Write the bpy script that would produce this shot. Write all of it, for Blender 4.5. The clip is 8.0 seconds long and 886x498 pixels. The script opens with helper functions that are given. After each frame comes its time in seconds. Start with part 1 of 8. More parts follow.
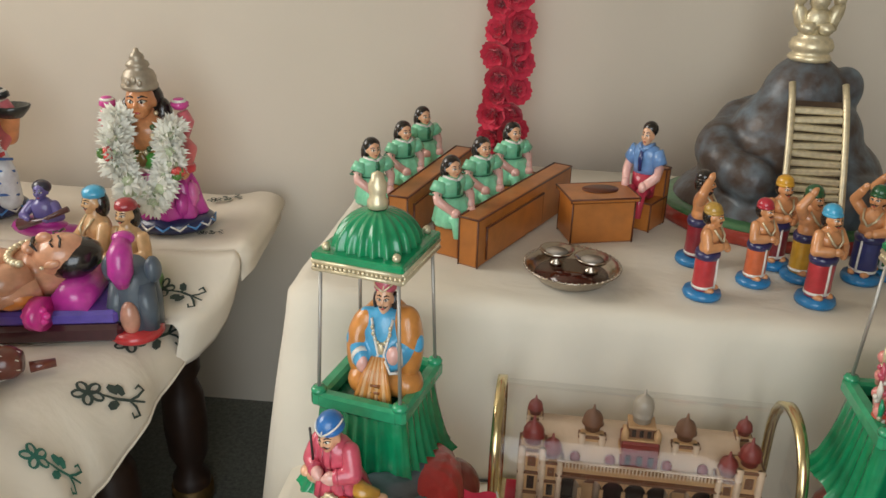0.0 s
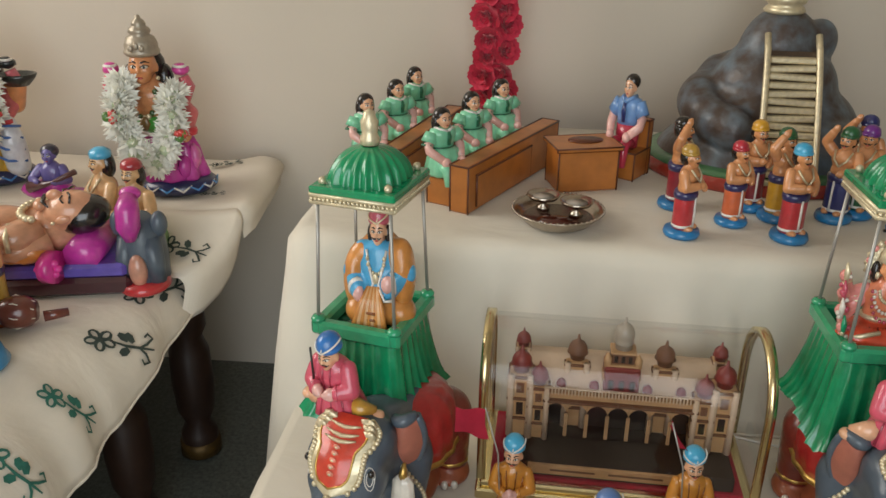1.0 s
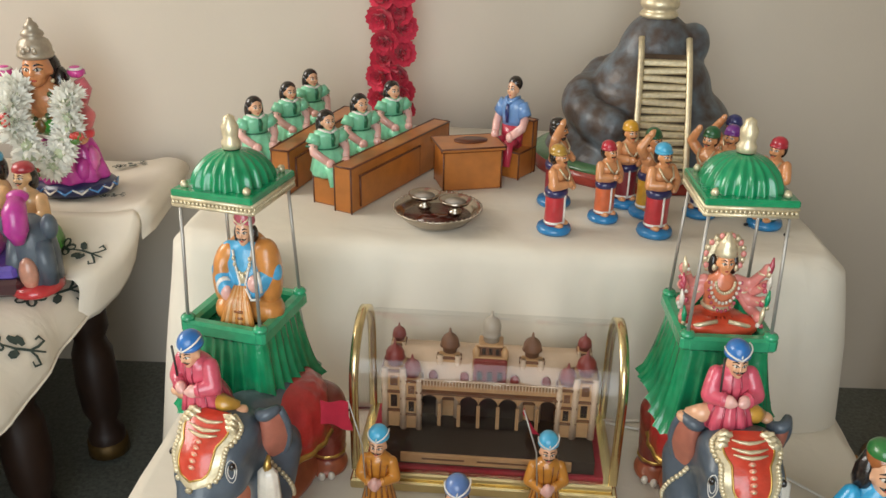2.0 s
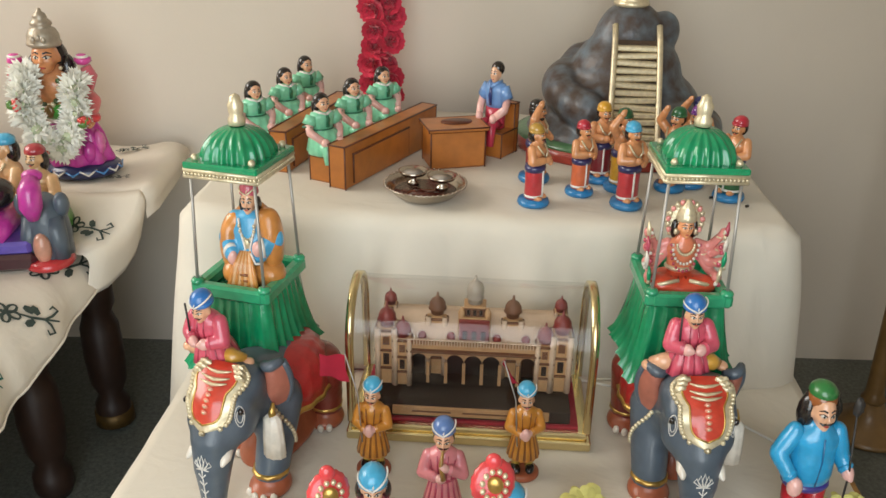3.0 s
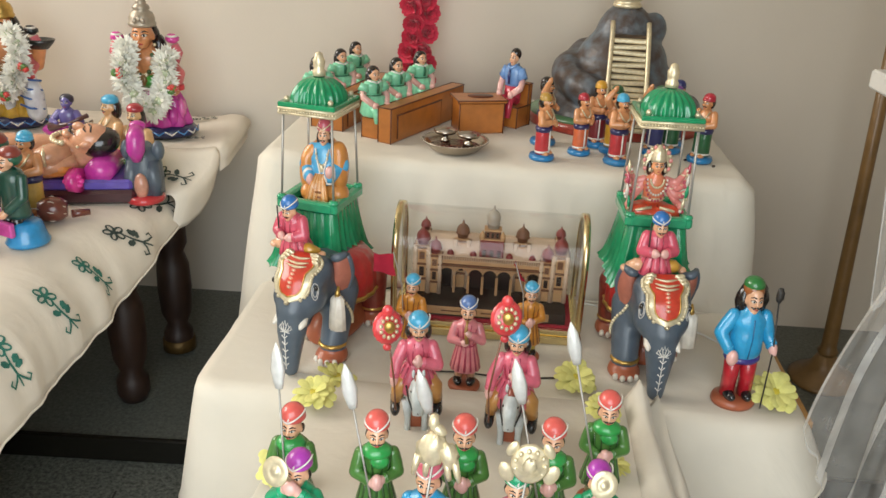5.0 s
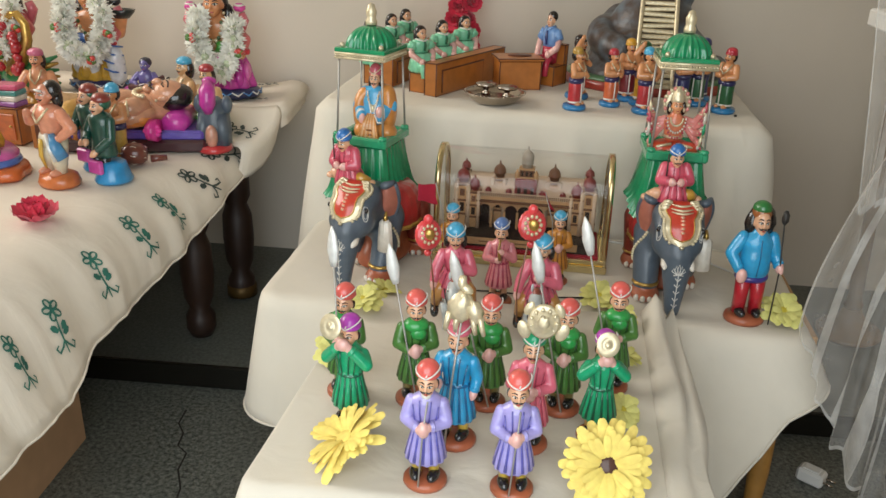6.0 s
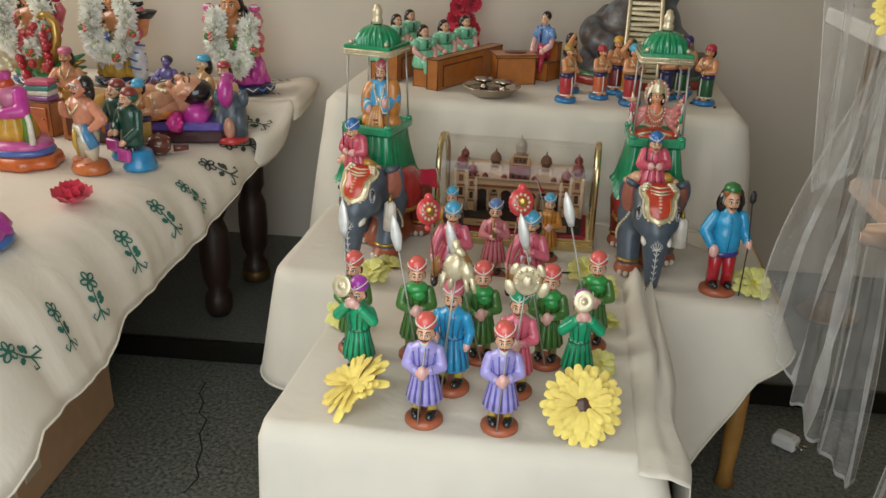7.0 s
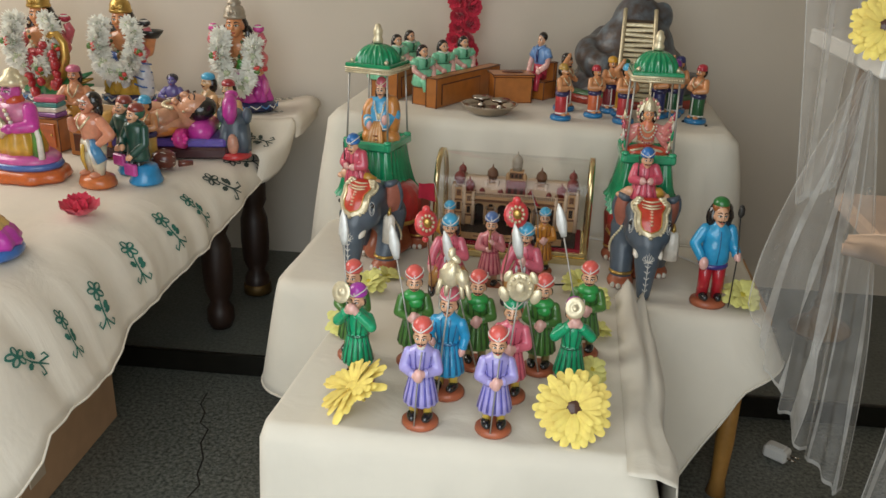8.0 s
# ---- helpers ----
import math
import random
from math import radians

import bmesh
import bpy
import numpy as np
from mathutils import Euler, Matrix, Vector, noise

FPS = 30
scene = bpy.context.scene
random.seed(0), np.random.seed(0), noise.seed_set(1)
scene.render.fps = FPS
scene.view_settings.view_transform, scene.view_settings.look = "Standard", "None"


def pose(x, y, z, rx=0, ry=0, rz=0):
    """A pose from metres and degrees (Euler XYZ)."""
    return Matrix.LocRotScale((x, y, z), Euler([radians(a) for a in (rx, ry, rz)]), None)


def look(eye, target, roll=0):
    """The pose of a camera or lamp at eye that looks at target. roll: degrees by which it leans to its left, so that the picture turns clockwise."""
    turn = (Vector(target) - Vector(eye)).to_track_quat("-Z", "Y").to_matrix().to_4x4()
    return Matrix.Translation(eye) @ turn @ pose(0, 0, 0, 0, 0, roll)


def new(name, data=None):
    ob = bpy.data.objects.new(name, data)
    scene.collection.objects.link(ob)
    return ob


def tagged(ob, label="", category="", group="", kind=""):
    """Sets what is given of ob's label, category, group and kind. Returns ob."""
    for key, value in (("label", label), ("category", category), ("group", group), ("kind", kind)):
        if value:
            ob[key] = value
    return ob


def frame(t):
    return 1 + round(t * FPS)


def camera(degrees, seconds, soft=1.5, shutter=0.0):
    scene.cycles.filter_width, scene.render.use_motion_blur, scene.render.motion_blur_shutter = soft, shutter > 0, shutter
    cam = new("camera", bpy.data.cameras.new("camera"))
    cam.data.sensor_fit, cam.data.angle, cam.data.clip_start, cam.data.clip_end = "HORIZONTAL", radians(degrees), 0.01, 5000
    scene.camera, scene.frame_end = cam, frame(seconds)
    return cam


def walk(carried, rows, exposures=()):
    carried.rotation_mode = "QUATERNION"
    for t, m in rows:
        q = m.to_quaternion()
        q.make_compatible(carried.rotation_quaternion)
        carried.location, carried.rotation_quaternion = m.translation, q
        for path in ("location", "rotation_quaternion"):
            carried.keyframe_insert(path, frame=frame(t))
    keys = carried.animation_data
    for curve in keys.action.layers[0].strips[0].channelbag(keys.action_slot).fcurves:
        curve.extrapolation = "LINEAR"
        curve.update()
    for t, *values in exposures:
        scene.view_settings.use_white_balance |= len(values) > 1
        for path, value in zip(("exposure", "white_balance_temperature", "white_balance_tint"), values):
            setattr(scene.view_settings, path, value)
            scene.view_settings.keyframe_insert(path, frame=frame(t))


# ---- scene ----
cam = camera(56.2, 8.0)
PATH = [
    (0, (0.059, 0.063, 1.082), (-0.185, 1.887, 0.297), 1.5),
    (0.5, (0.061, 0.038, 1.043), (-0.183, 1.85, 0.23), 0.6),
    (1, (0.081, -0.005, 1.053), (-0.164, 1.807, 0.241), 0.5),
    (1.5, (0.115, -0.025, 1.061), (-0.088, 1.792, 0.249), 0.5),
    (2, (0.18, -0.026, 1.071), (0.046, 1.794, 0.252), 1.1),
    (2.2, (0.202, -0.031, 1.071), (0.08, 1.79, 0.254), 1.3),
    (3.5, (0.178, -0.185, 1.084), (0.083, 1.627, 0.242), 0.7),
    (4, (0.169, -0.248, 1.084), (0.108, 1.566, 0.245), 0.9),
    (4.5, (0.188, -0.357, 1.083), (0.111, 1.465, 0.262), 2.0),
    (4.7, (0.186, -0.394, 1.081), (0.083, 1.436, 0.281), 2.4),
    (5.8, (0.206, -0.578, 1.016), (-0.018, 1.255, 0.246), 2.6),
    (5.9, (0.23, -0.596, 1.014), (-0.025, 1.229, 0.237), 2.0),
    (6, (0.23, -0.619, 1.012), (-0.025, 1.205, 0.234), 1.9),
    (6.5, (0.234, -0.699, 1.027), (-0.031, 1.12, 0.239), 1.7),
    (7, (0.263, -0.752, 1.026), (-0.009, 1.072, 0.25), 1.7),
    (7.5, (0.273, -0.783, 1.026), (-0.002, 1.051, 0.276), 1.4),
    (8, (0.275, -0.794, 1.025), (-0.002, 1.048, 0.298), 1.9),
]
walk(cam, [(t, look(eye, target, roll)) for t, eye, target, roll in PATH], [(0, -0.27), (0.6, -0.34), (1.5, -0.38), (2.0, 0.03), (3.5, 0.06), (4.7, 0.08), (5.8, -0.08), (6.5, -0.56), (8, -0.54)])

# ---- world and light ----
world = bpy.data.worlds.new("sky_world")
scene.world = world
world.use_nodes = True
wn = world.node_tree
sky = wn.nodes.new("ShaderNodeTexSky")
sky.sky_type = "NISHITA"
sky.sun_disc = False
sky.sun_elevation, sky.sun_rotation = radians(48), radians(200)
wn.links.new(sky.outputs[0], wn.nodes["Background"].inputs[0])
wn.nodes["Background"].inputs[1].default_value = 0.12


def area_lamp(name, eye, target, sx, sy, watts, col):
    d = bpy.data.lights.new(name, "AREA")
    d.shape, d.size, d.size_y, d.energy, d.color = "RECTANGLE", sx, sy, watts, col
    o = new(name, d)
    o.matrix_world = look(eye, target)
    return o


area_lamp("doorway_daylight", (-0.02, -1.0, 0.98), (-0.4, 0.6, 0.25), 1.36, 1.6, 28, (0.92, 0.985, 1.0))
area_lamp("window_daylight", (-2.42, 0.75, 1.95), (0.2, 0.8, 0.4), 1.5, 1.2, 47, (1.0, 0.94, 0.84))


# ---- materials ----
def lin(h):
    c = [int(h[i:i + 2], 16) / 255 for i in (0, 2, 4)]
    return tuple(x / 12.92 if x <= 0.04045 else ((x + 0.055) / 1.055) ** 2.4 for x in c)


MATS = {}


def surface(name, col, rough=0.4, metal=0.0, coat=0.0, vary=0.18, scale=60.0, bump=0.15, bscale=400.0, dist=0.0006, spec=0.5, sheen=0.0, trans=0.0, wrinkle=0.0):
    """A procedural surface: base colour with two scales of variation, and fine relief."""
    if name in MATS:
        return MATS[name]
    m = bpy.data.materials.new(name)
    m.use_nodes = True
    t = m.node_tree
    b = t.nodes["Principled BSDF"]
    b.inputs["Roughness"].default_value = rough
    b.inputs["Metallic"].default_value = metal
    b.inputs["Coat Weight"].default_value = coat
    b.inputs["Coat Roughness"].default_value = 0.09
    b.inputs["Specular IOR Level"].default_value = spec
    b.inputs["Sheen Weight"].default_value = sheen
    b.inputs["Transmission Weight"].default_value = trans
    co = t.nodes.new("ShaderNodeTexCoord")
    n1 = t.nodes.new("ShaderNodeTexNoise")
    n1.inputs["Scale"].default_value = scale
    n1.inputs["Detail"].default_value = 4
    n2 = t.nodes.new("ShaderNodeTexNoise")
    n2.inputs["Scale"].default_value = scale / 9
    n2.inputs["Detail"].default_value = 2
    for n in (n1, n2):
        t.links.new(co.outputs["Object"], n.inputs["Vector"])
    mx = t.nodes.new("ShaderNodeMath")
    mx.operation = "ADD"
    t.links.new(n1.outputs[0], mx.inputs[0])
    t.links.new(n2.outputs[0], mx.inputs[1])
    r = t.nodes.new("ShaderNodeValToRGB")
    r.color_ramp.elements[0].position, r.color_ramp.elements[1].position = 0.3, 0.7
    h = t.nodes.new("ShaderNodeMath")
    h.operation = "MULTIPLY"
    h.inputs[1].default_value = 0.5
    t.links.new(mx.outputs[0], h.inputs[0])
    t.links.new(h.outputs[0], r.inputs[0])
    r.color_ramp.elements[0].color = (*[c * (1 - vary) for c in col], 1)
    r.color_ramp.elements[1].color = (*[min(1, c * (1 + vary)) for c in col], 1)
    t.links.new(r.outputs[0], b.inputs["Base Color"])
    if bump:
        nb = t.nodes.new("ShaderNodeTexNoise")
        nb.inputs["Scale"].default_value = bscale
        nb.inputs["Detail"].default_value = 3
        t.links.new(co.outputs["Object"], nb.inputs["Vector"])
        bp = t.nodes.new("ShaderNodeBump")
        bp.inputs["Strength"].default_value = bump
        bp.inputs["Distance"].default_value = dist
        t.links.new(nb.outputs[0], bp.inputs["Height"])
        t.links.new(bp.outputs[0], b.inputs["Normal"])
    if wrinkle and bump:
        mpn = t.nodes.new("ShaderNodeMapping")
        mpn.inputs["Scale"].default_value = (9, 14, 5)
        nw = t.nodes.new("ShaderNodeTexNoise")
        nw.inputs["Scale"].default_value, nw.inputs["Detail"].default_value, nw.inputs["Distortion"].default_value = 1.0, 4, 0.6
        t.links.new(co.outputs["Object"], mpn.inputs["Vector"])
        t.links.new(mpn.outputs[0], nw.inputs["Vector"])
        bw = t.nodes.new("ShaderNodeBump")
        bw.inputs["Strength"].default_value, bw.inputs["Distance"].default_value = 1.0, wrinkle
        t.links.new(nw.outputs[0], bw.inputs["Height"])
        t.links.new(bp.outputs[0], bw.inputs["Normal"])
        t.links.new(bw.outputs[0], b.inputs["Normal"])
    MATS[name] = m
    return m


def paint(h, rough=0.38):
    """Hand-painted enamel on clay."""
    return surface("paint_" + h, lin(h), rough - 0.06, coat=0.6, vary=0.3, scale=70, bump=0.45, bscale=120, dist=0.0016)


GOLD = surface("gold_paint", lin("c9a55c"), 0.32, metal=0.85, vary=0.25, scale=150, bump=0.4, bscale=300)
PALEGOLD = surface("pale_gold_paint", lin("dccfae"), 0.36, metal=0.5, vary=0.25, scale=150, bump=0.5, bscale=260)
BRASS = surface("polished_brass", lin("dccb9c"), 0.24, metal=1.0, vary=0.1, scale=60, bump=0.05)
SILVER = surface("silver_paint", lin("dadad6"), 0.4, metal=0.35, vary=0.15, scale=120, bump=0.3, bscale=300)
STEEL = surface("stainless_steel", lin("b5aa9c"), 0.22, metal=1.0, vary=0.12, scale=80, bump=0.05)
WIRE = surface("steel_wire", lin("b0ada6"), 0.4, metal=0.5, vary=0.1)
CLOTH = surface("cream_cotton", lin("dad3c4"), 0.85, vary=0.05, scale=14, bump=0.35, bscale=900, dist=0.0004, spec=0.2, sheen=0.15, wrinkle=0.004)
PRINTCLOTH = surface("printed_cream_cotton", lin("e0d6c6"), 0.85, vary=0.05, scale=14, bump=0.35, bscale=900, dist=0.0004, spec=0.2, sheen=0.15, wrinkle=0.004)
INK = surface("block_print_ink", lin("3a4640"), 0.8, vary=0.4, scale=220, bump=0)
INKG = surface("green_print_ink", lin("2c6a5c"), 0.8, vary=0.4, scale=220, bump=0)
WALLP = surface("painted_plaster", lin("d4cabb"), 0.75, vary=0.035, scale=5, bump=0.25, bscale=160, dist=0.0008, spec=0.3)
CEIL = surface("white_ceiling_paint", lin("e2ddd3"), 0.85, vary=0.03, scale=4, bump=0.1, bscale=120)
SKIRT = surface("grey_skirting", lin("8f8c86"), 0.45, vary=0.2, scale=60, bump=0.1)
BLACK = surface("black_granite", lin("16140f"), 0.25, vary=0.3, scale=200, bump=0.05)
DARKWOOD = surface("dark_turned_wood", lin("2c1b12"), 0.5, coat=0.1, vary=0.3, scale=40, bump=0.2, bscale=90)
LEGWOOD = surface("yellow_wood", lin("a87a3c"), 0.4, coat=0.2, vary=0.25, scale=40, bump=0.2, bscale=90)
CARD = surface("corrugated_card", lin("ac8866"), 0.85, vary=0.12, scale=25, bump=0.3, bscale=120)
TAPE = surface("pale_packing_tape", lin("b9a68e"), 0.4, vary=0.1, scale=30)
TEAK = surface("painted_teak_brown", lin("b06c2e"), 0.4, coat=0.3, vary=0.28, scale=45, bump=0.2, bscale=150)
TEAKEDGE = surface("dark_brown_edge_paint", lin("5a2c14"), 0.45, coat=0.2, vary=0.3, scale=60, bump=0.2)
ROCK = surface("painted_rock", lin("4a423e"), 0.45, coat=0.15, vary=0.42, scale=38, bump=0.5, bscale=120, dist=0.002)
ROCK_RAMP = next(n for n in ROCK.node_tree.nodes if n.type == "VALTORGB").color_ramp
ROCK_RAMP.elements[0].color, ROCK_RAMP.elements[1].color = (*lin("483a32"), 1), (*lin("6a7882"), 1)
ROCK_RAMP.elements[0].position, ROCK_RAMP.elements[1].position = 0.42, 0.62
ELEPH = surface("elephant_grey_paint", lin("505b66"), 0.4, coat=0.25, vary=0.25, scale=50, bump=0.4, bscale=180)
EAR = surface("ear_brown_paint", lin("a86654"), 0.45, coat=0.2, vary=0.25, scale=60, bump=0.3)
FOOT = surface("terracotta_paint", lin("a2583a"), 0.42, coat=0.25, vary=0.25, scale=60, bump=0.3, bscale=200)
SAFFRON = surface("saffron_silk_paint", lin("c2701e"), 0.42, coat=0.2, vary=0.3, scale=70, bump=0.3)
CARPET = surface("red_velvet", lin("a01830"), 0.9, vary=0.2, scale=90, bump=0.4, bscale=500)
PALACE = surface("sandstone_model", lin("bd9468"), 0.6, vary=0.18, scale=90, bump=0.3)
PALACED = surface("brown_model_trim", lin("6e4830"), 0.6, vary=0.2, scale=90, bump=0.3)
PALACER = surface("maroon_model_dome", lin("7a2c26"), 0.45, vary=0.2, scale=90)
PALACEW = surface("pale_model_roof", lin("cbb095"), 0.6, vary=0.15, scale=90)
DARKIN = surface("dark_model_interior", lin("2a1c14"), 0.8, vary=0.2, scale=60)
ROSE = surface("red_fabric_petal", lin("d83450"), 0.75, vary=0.28, scale=120, bump=0.3, bscale=400, sheen=0.2)
YPETAL = surface("yellow_fabric_petal", lin("f6d874"), 0.8, vary=0.22, scale=90, bump=0.3, bscale=350)
LPETAL = surface("lemon_fabric_petal", lin("e0dc86"), 0.8, vary=0.16, scale=90, bump=0.3, bscale=350)
WPETAL = surface("white_flower_petal", lin("f6f4ea"), 0.75, vary=0.1, scale=120, bump=0.2)
PEACH = surface("peach_satin", lin("cfae92"), 0.45, vary=0.1, scale=20, bump=0.2, sheen=0.2)
PLASTIC = surface("white_plastic", lin("d8d6d0"), 0.4, vary=0.05, scale=50)
CABLE = surface("dark_cable", lin("2d2a27"), 0.5, vary=0.1)


def floor_material(name, col, dark):
    """Speckled grey granite."""
    m = bpy.data.materials.new(name)
    m.use_nodes = True
    t = m.node_tree
    b = t.nodes["Principled BSDF"]
    b.inputs["Roughness"].default_value = 0.38
    co = t.nodes.new("ShaderNodeTexCoord")
    v = t.nodes.new("ShaderNodeTexNoise")
    v.inputs["Scale"].default_value, v.inputs["Detail"].default_value, v.inputs["Roughness"].default_value = 120, 6, 0.75
    w = t.nodes.new("ShaderNodeTexNoise")
    w.inputs["Scale"].default_value, w.inputs["Detail"].default_value = 7, 3
    t.links.new(co.outputs["Object"], v.inputs["Vector"])
    t.links.new(co.outputs["Object"], w.inputs["Vector"])
    r = t.nodes.new("ShaderNodeValToRGB")
    r.color_ramp.elements[0].position, r.color_ramp.elements[1].position = 0.38, 0.66
    r.color_ramp.elements[0].color, r.color_ramp.elements[1].color = (*dark, 1), (*col, 1)
    t.links.new(v.outputs[0], r.inputs[0])
    mix = t.nodes.new("ShaderNodeMix")
    mix.data_type, mix.blend_type = "RGBA", "MULTIPLY"
    mix.inputs[0].default_value = 0.35
    t.links.new(r.outputs[0], mix.inputs[6])
    t.links.new(w.outputs[0], mix.inputs[7])
    t.links.new(mix.outputs[2], b.inputs["Base Color"])
    return m


GRANITE = floor_material("grey_granite", lin("92948a"), lin("3c3f38"))
GRANITE2 = floor_material("smooth_grey_granite", lin("7a7d76"), lin("52564f"))


def clear_sheet(name, tint, amount, rough):
    """Thin clear sheet: mostly see-through with a glossy skin."""
    m = bpy.data.materials.new(name)
    m.use_nodes = True
    t = m.node_tree
    t.nodes.remove(t.nodes["Principled BSDF"])
    tr = t.nodes.new("ShaderNodeBsdfTransparent")
    tr.inputs[0].default_value = (*tint, 1)
    gl = t.nodes.new("ShaderNodeBsdfGlossy")
    gl.inputs["Roughness"].default_value = rough
    fr = t.nodes.new("ShaderNodeLayerWeight")
    fr.inputs[0].default_value = 0.2
    ad = t.nodes.new("ShaderNodeMath")
    ad.operation = "MULTIPLY_ADD"
    ad.inputs[1].default_value, ad.inputs[2].default_value = 0.4, amount
    t.links.new(fr.outputs["Facing"], ad.inputs[0])
    mx = t.nodes.new("ShaderNodeMixShader")
    t.links.new(ad.outputs[0], mx.inputs[0])
    t.links.new(tr.outputs[0], mx.inputs[1])
    t.links.new(gl.outputs[0], mx.inputs[2])
    t.links.new(mx.outputs[0], t.nodes["Material Output"].inputs[0])
    return m


def net_material(name, cover):
    """White tulle: a fine mesh that lets most of the light through."""
    m = bpy.data.materials.new(name)
    m.use_nodes = True
    t = m.node_tree
    t.nodes.remove(t.nodes["Principled BSDF"])
    tr = t.nodes.new("ShaderNodeBsdfTransparent")
    df = t.nodes.new("ShaderNodeBsdfDiffuse")
    df.inputs[0].default_value = (0.78, 0.77, 0.74, 1)
    tl = t.nodes.new("ShaderNodeBsdfTranslucent")
    tl.inputs[0].default_value = (0.78, 0.77, 0.74, 1)
    m1 = t.nodes.new("ShaderNodeMixShader")
    m1.inputs[0].default_value = 0.4
    t.links.new(df.outputs[0], m1.inputs[1])
    t.links.new(tl.outputs[0], m1.inputs[2])
    co = t.nodes.new("ShaderNodeTexCoord")
    n = t.nodes.new("ShaderNodeTexNoise")
    n.inputs["Scale"].default_value, n.inputs["Detail"].default_value = 30, 3
    t.links.new(co.outputs["Object"], n.inputs["Vector"])
    mp = t.nodes.new("ShaderNodeMapRange")
    mp.inputs[1].default_value, mp.inputs[2].default_value = 0.3, 0.7
    mp.inputs[3].default_value, mp.inputs[4].default_value = cover * 0.75, cover * 1.25
    t.links.new(n.outputs[0], mp.inputs[0])
    m2 = t.nodes.new("ShaderNodeMixShader")
    t.links.new(mp.outputs[0], m2.inputs[0])
    t.links.new(tr.outputs[0], m2.inputs[1])
    t.links.new(m1.outputs[0], m2.inputs[2])
    t.links.new(m2.outputs[0], t.nodes["Material Output"].inputs[0])
    return m


ACRYLIC = clear_sheet("clear_acrylic", (0.985, 0.985, 0.98), 0.03, 0.06)
NET = net_material("white_tulle", 0.25)
NETEDGE = net_material("folded_tulle_hem", 0.5)


# ---- mesh builder ----
def egg(c, r, rx=0, ry=0, rz=0):
    """An ellipsoid to be melted into a lump of clay."""
    r = (r, r, r) if isinstance(r, (int, float)) else r
    turn = np.array(pose(0, 0, 0, rx, ry, rz).to_3x3())
    big = max(r)
    c = np.array([float(a) for a in c])
    reach = np.sqrt(((turn * np.array(r)) ** 2).sum(1)) if (rx or ry or rz) else np.array(r, float)
    return ("egg", c, (np.array(r, float), turn), c - reach, c + reach, big)


def limb(pts, rads):
    """A run of tapered, round-ended pieces to be melted into a lump of clay."""
    pts = np.array([[float(a) for a in p] for p in pts])
    rads = np.array([float(rads)] * len(pts) if isinstance(rads, (int, float)) else rads, float)
    return ("limb", pts, rads, (pts - rads[:, None]).min(0), (pts + rads[:, None]).max(0), rads.max())


def lump_distance(prims, X, k):
    """Signed distance from places X to the melted lump."""
    D = None
    for kind, a, b, _, _, _ in prims:
        if kind == "egg":
            q = (X - a) @ b[1]
            k0 = np.sqrt(((q / b[0]) ** 2).sum(-1)) + 1e-9
            k1 = np.sqrt(((q / b[0] ** 2) ** 2).sum(-1)) + 1e-9
            d = k0 * (k0 - 1) / k1
        else:
            d = None
            for p0, p1, r0, r1 in zip(a, a[1:], b, b[1:]):
                e = p1 - p0
                h = np.clip(((X - p0) @ e) / max(1e-12, e @ e), 0, 1)
                dd = np.sqrt(((X - p0 - h[..., None] * e) ** 2).sum(-1)) - (r0 + (r1 - r0) * h)
                d = dd if d is None else np.minimum(d, dd)
        if D is None:
            D = d
        else:
            h = np.maximum(k - np.abs(D - d), 0) / k
            D = np.minimum(D, d) - h * h * k * 0.25
    return D


def onto(prims, k, starts, ways, lift=0.0):
    """Where lines from starts along ways meet the lump, lifted off it."""
    p = np.array([[float(a) for a in q] for q in starts])
    w = np.array([[float(a) for a in q] for q in ways])
    w /= np.sqrt((w ** 2).sum(1))[:, None]
    for _ in range(22):
        p = p + w * (lump_distance(prims, p, k) - lift)[:, None] * 0.9
    return [Vector(q) for q in p.tolist()]


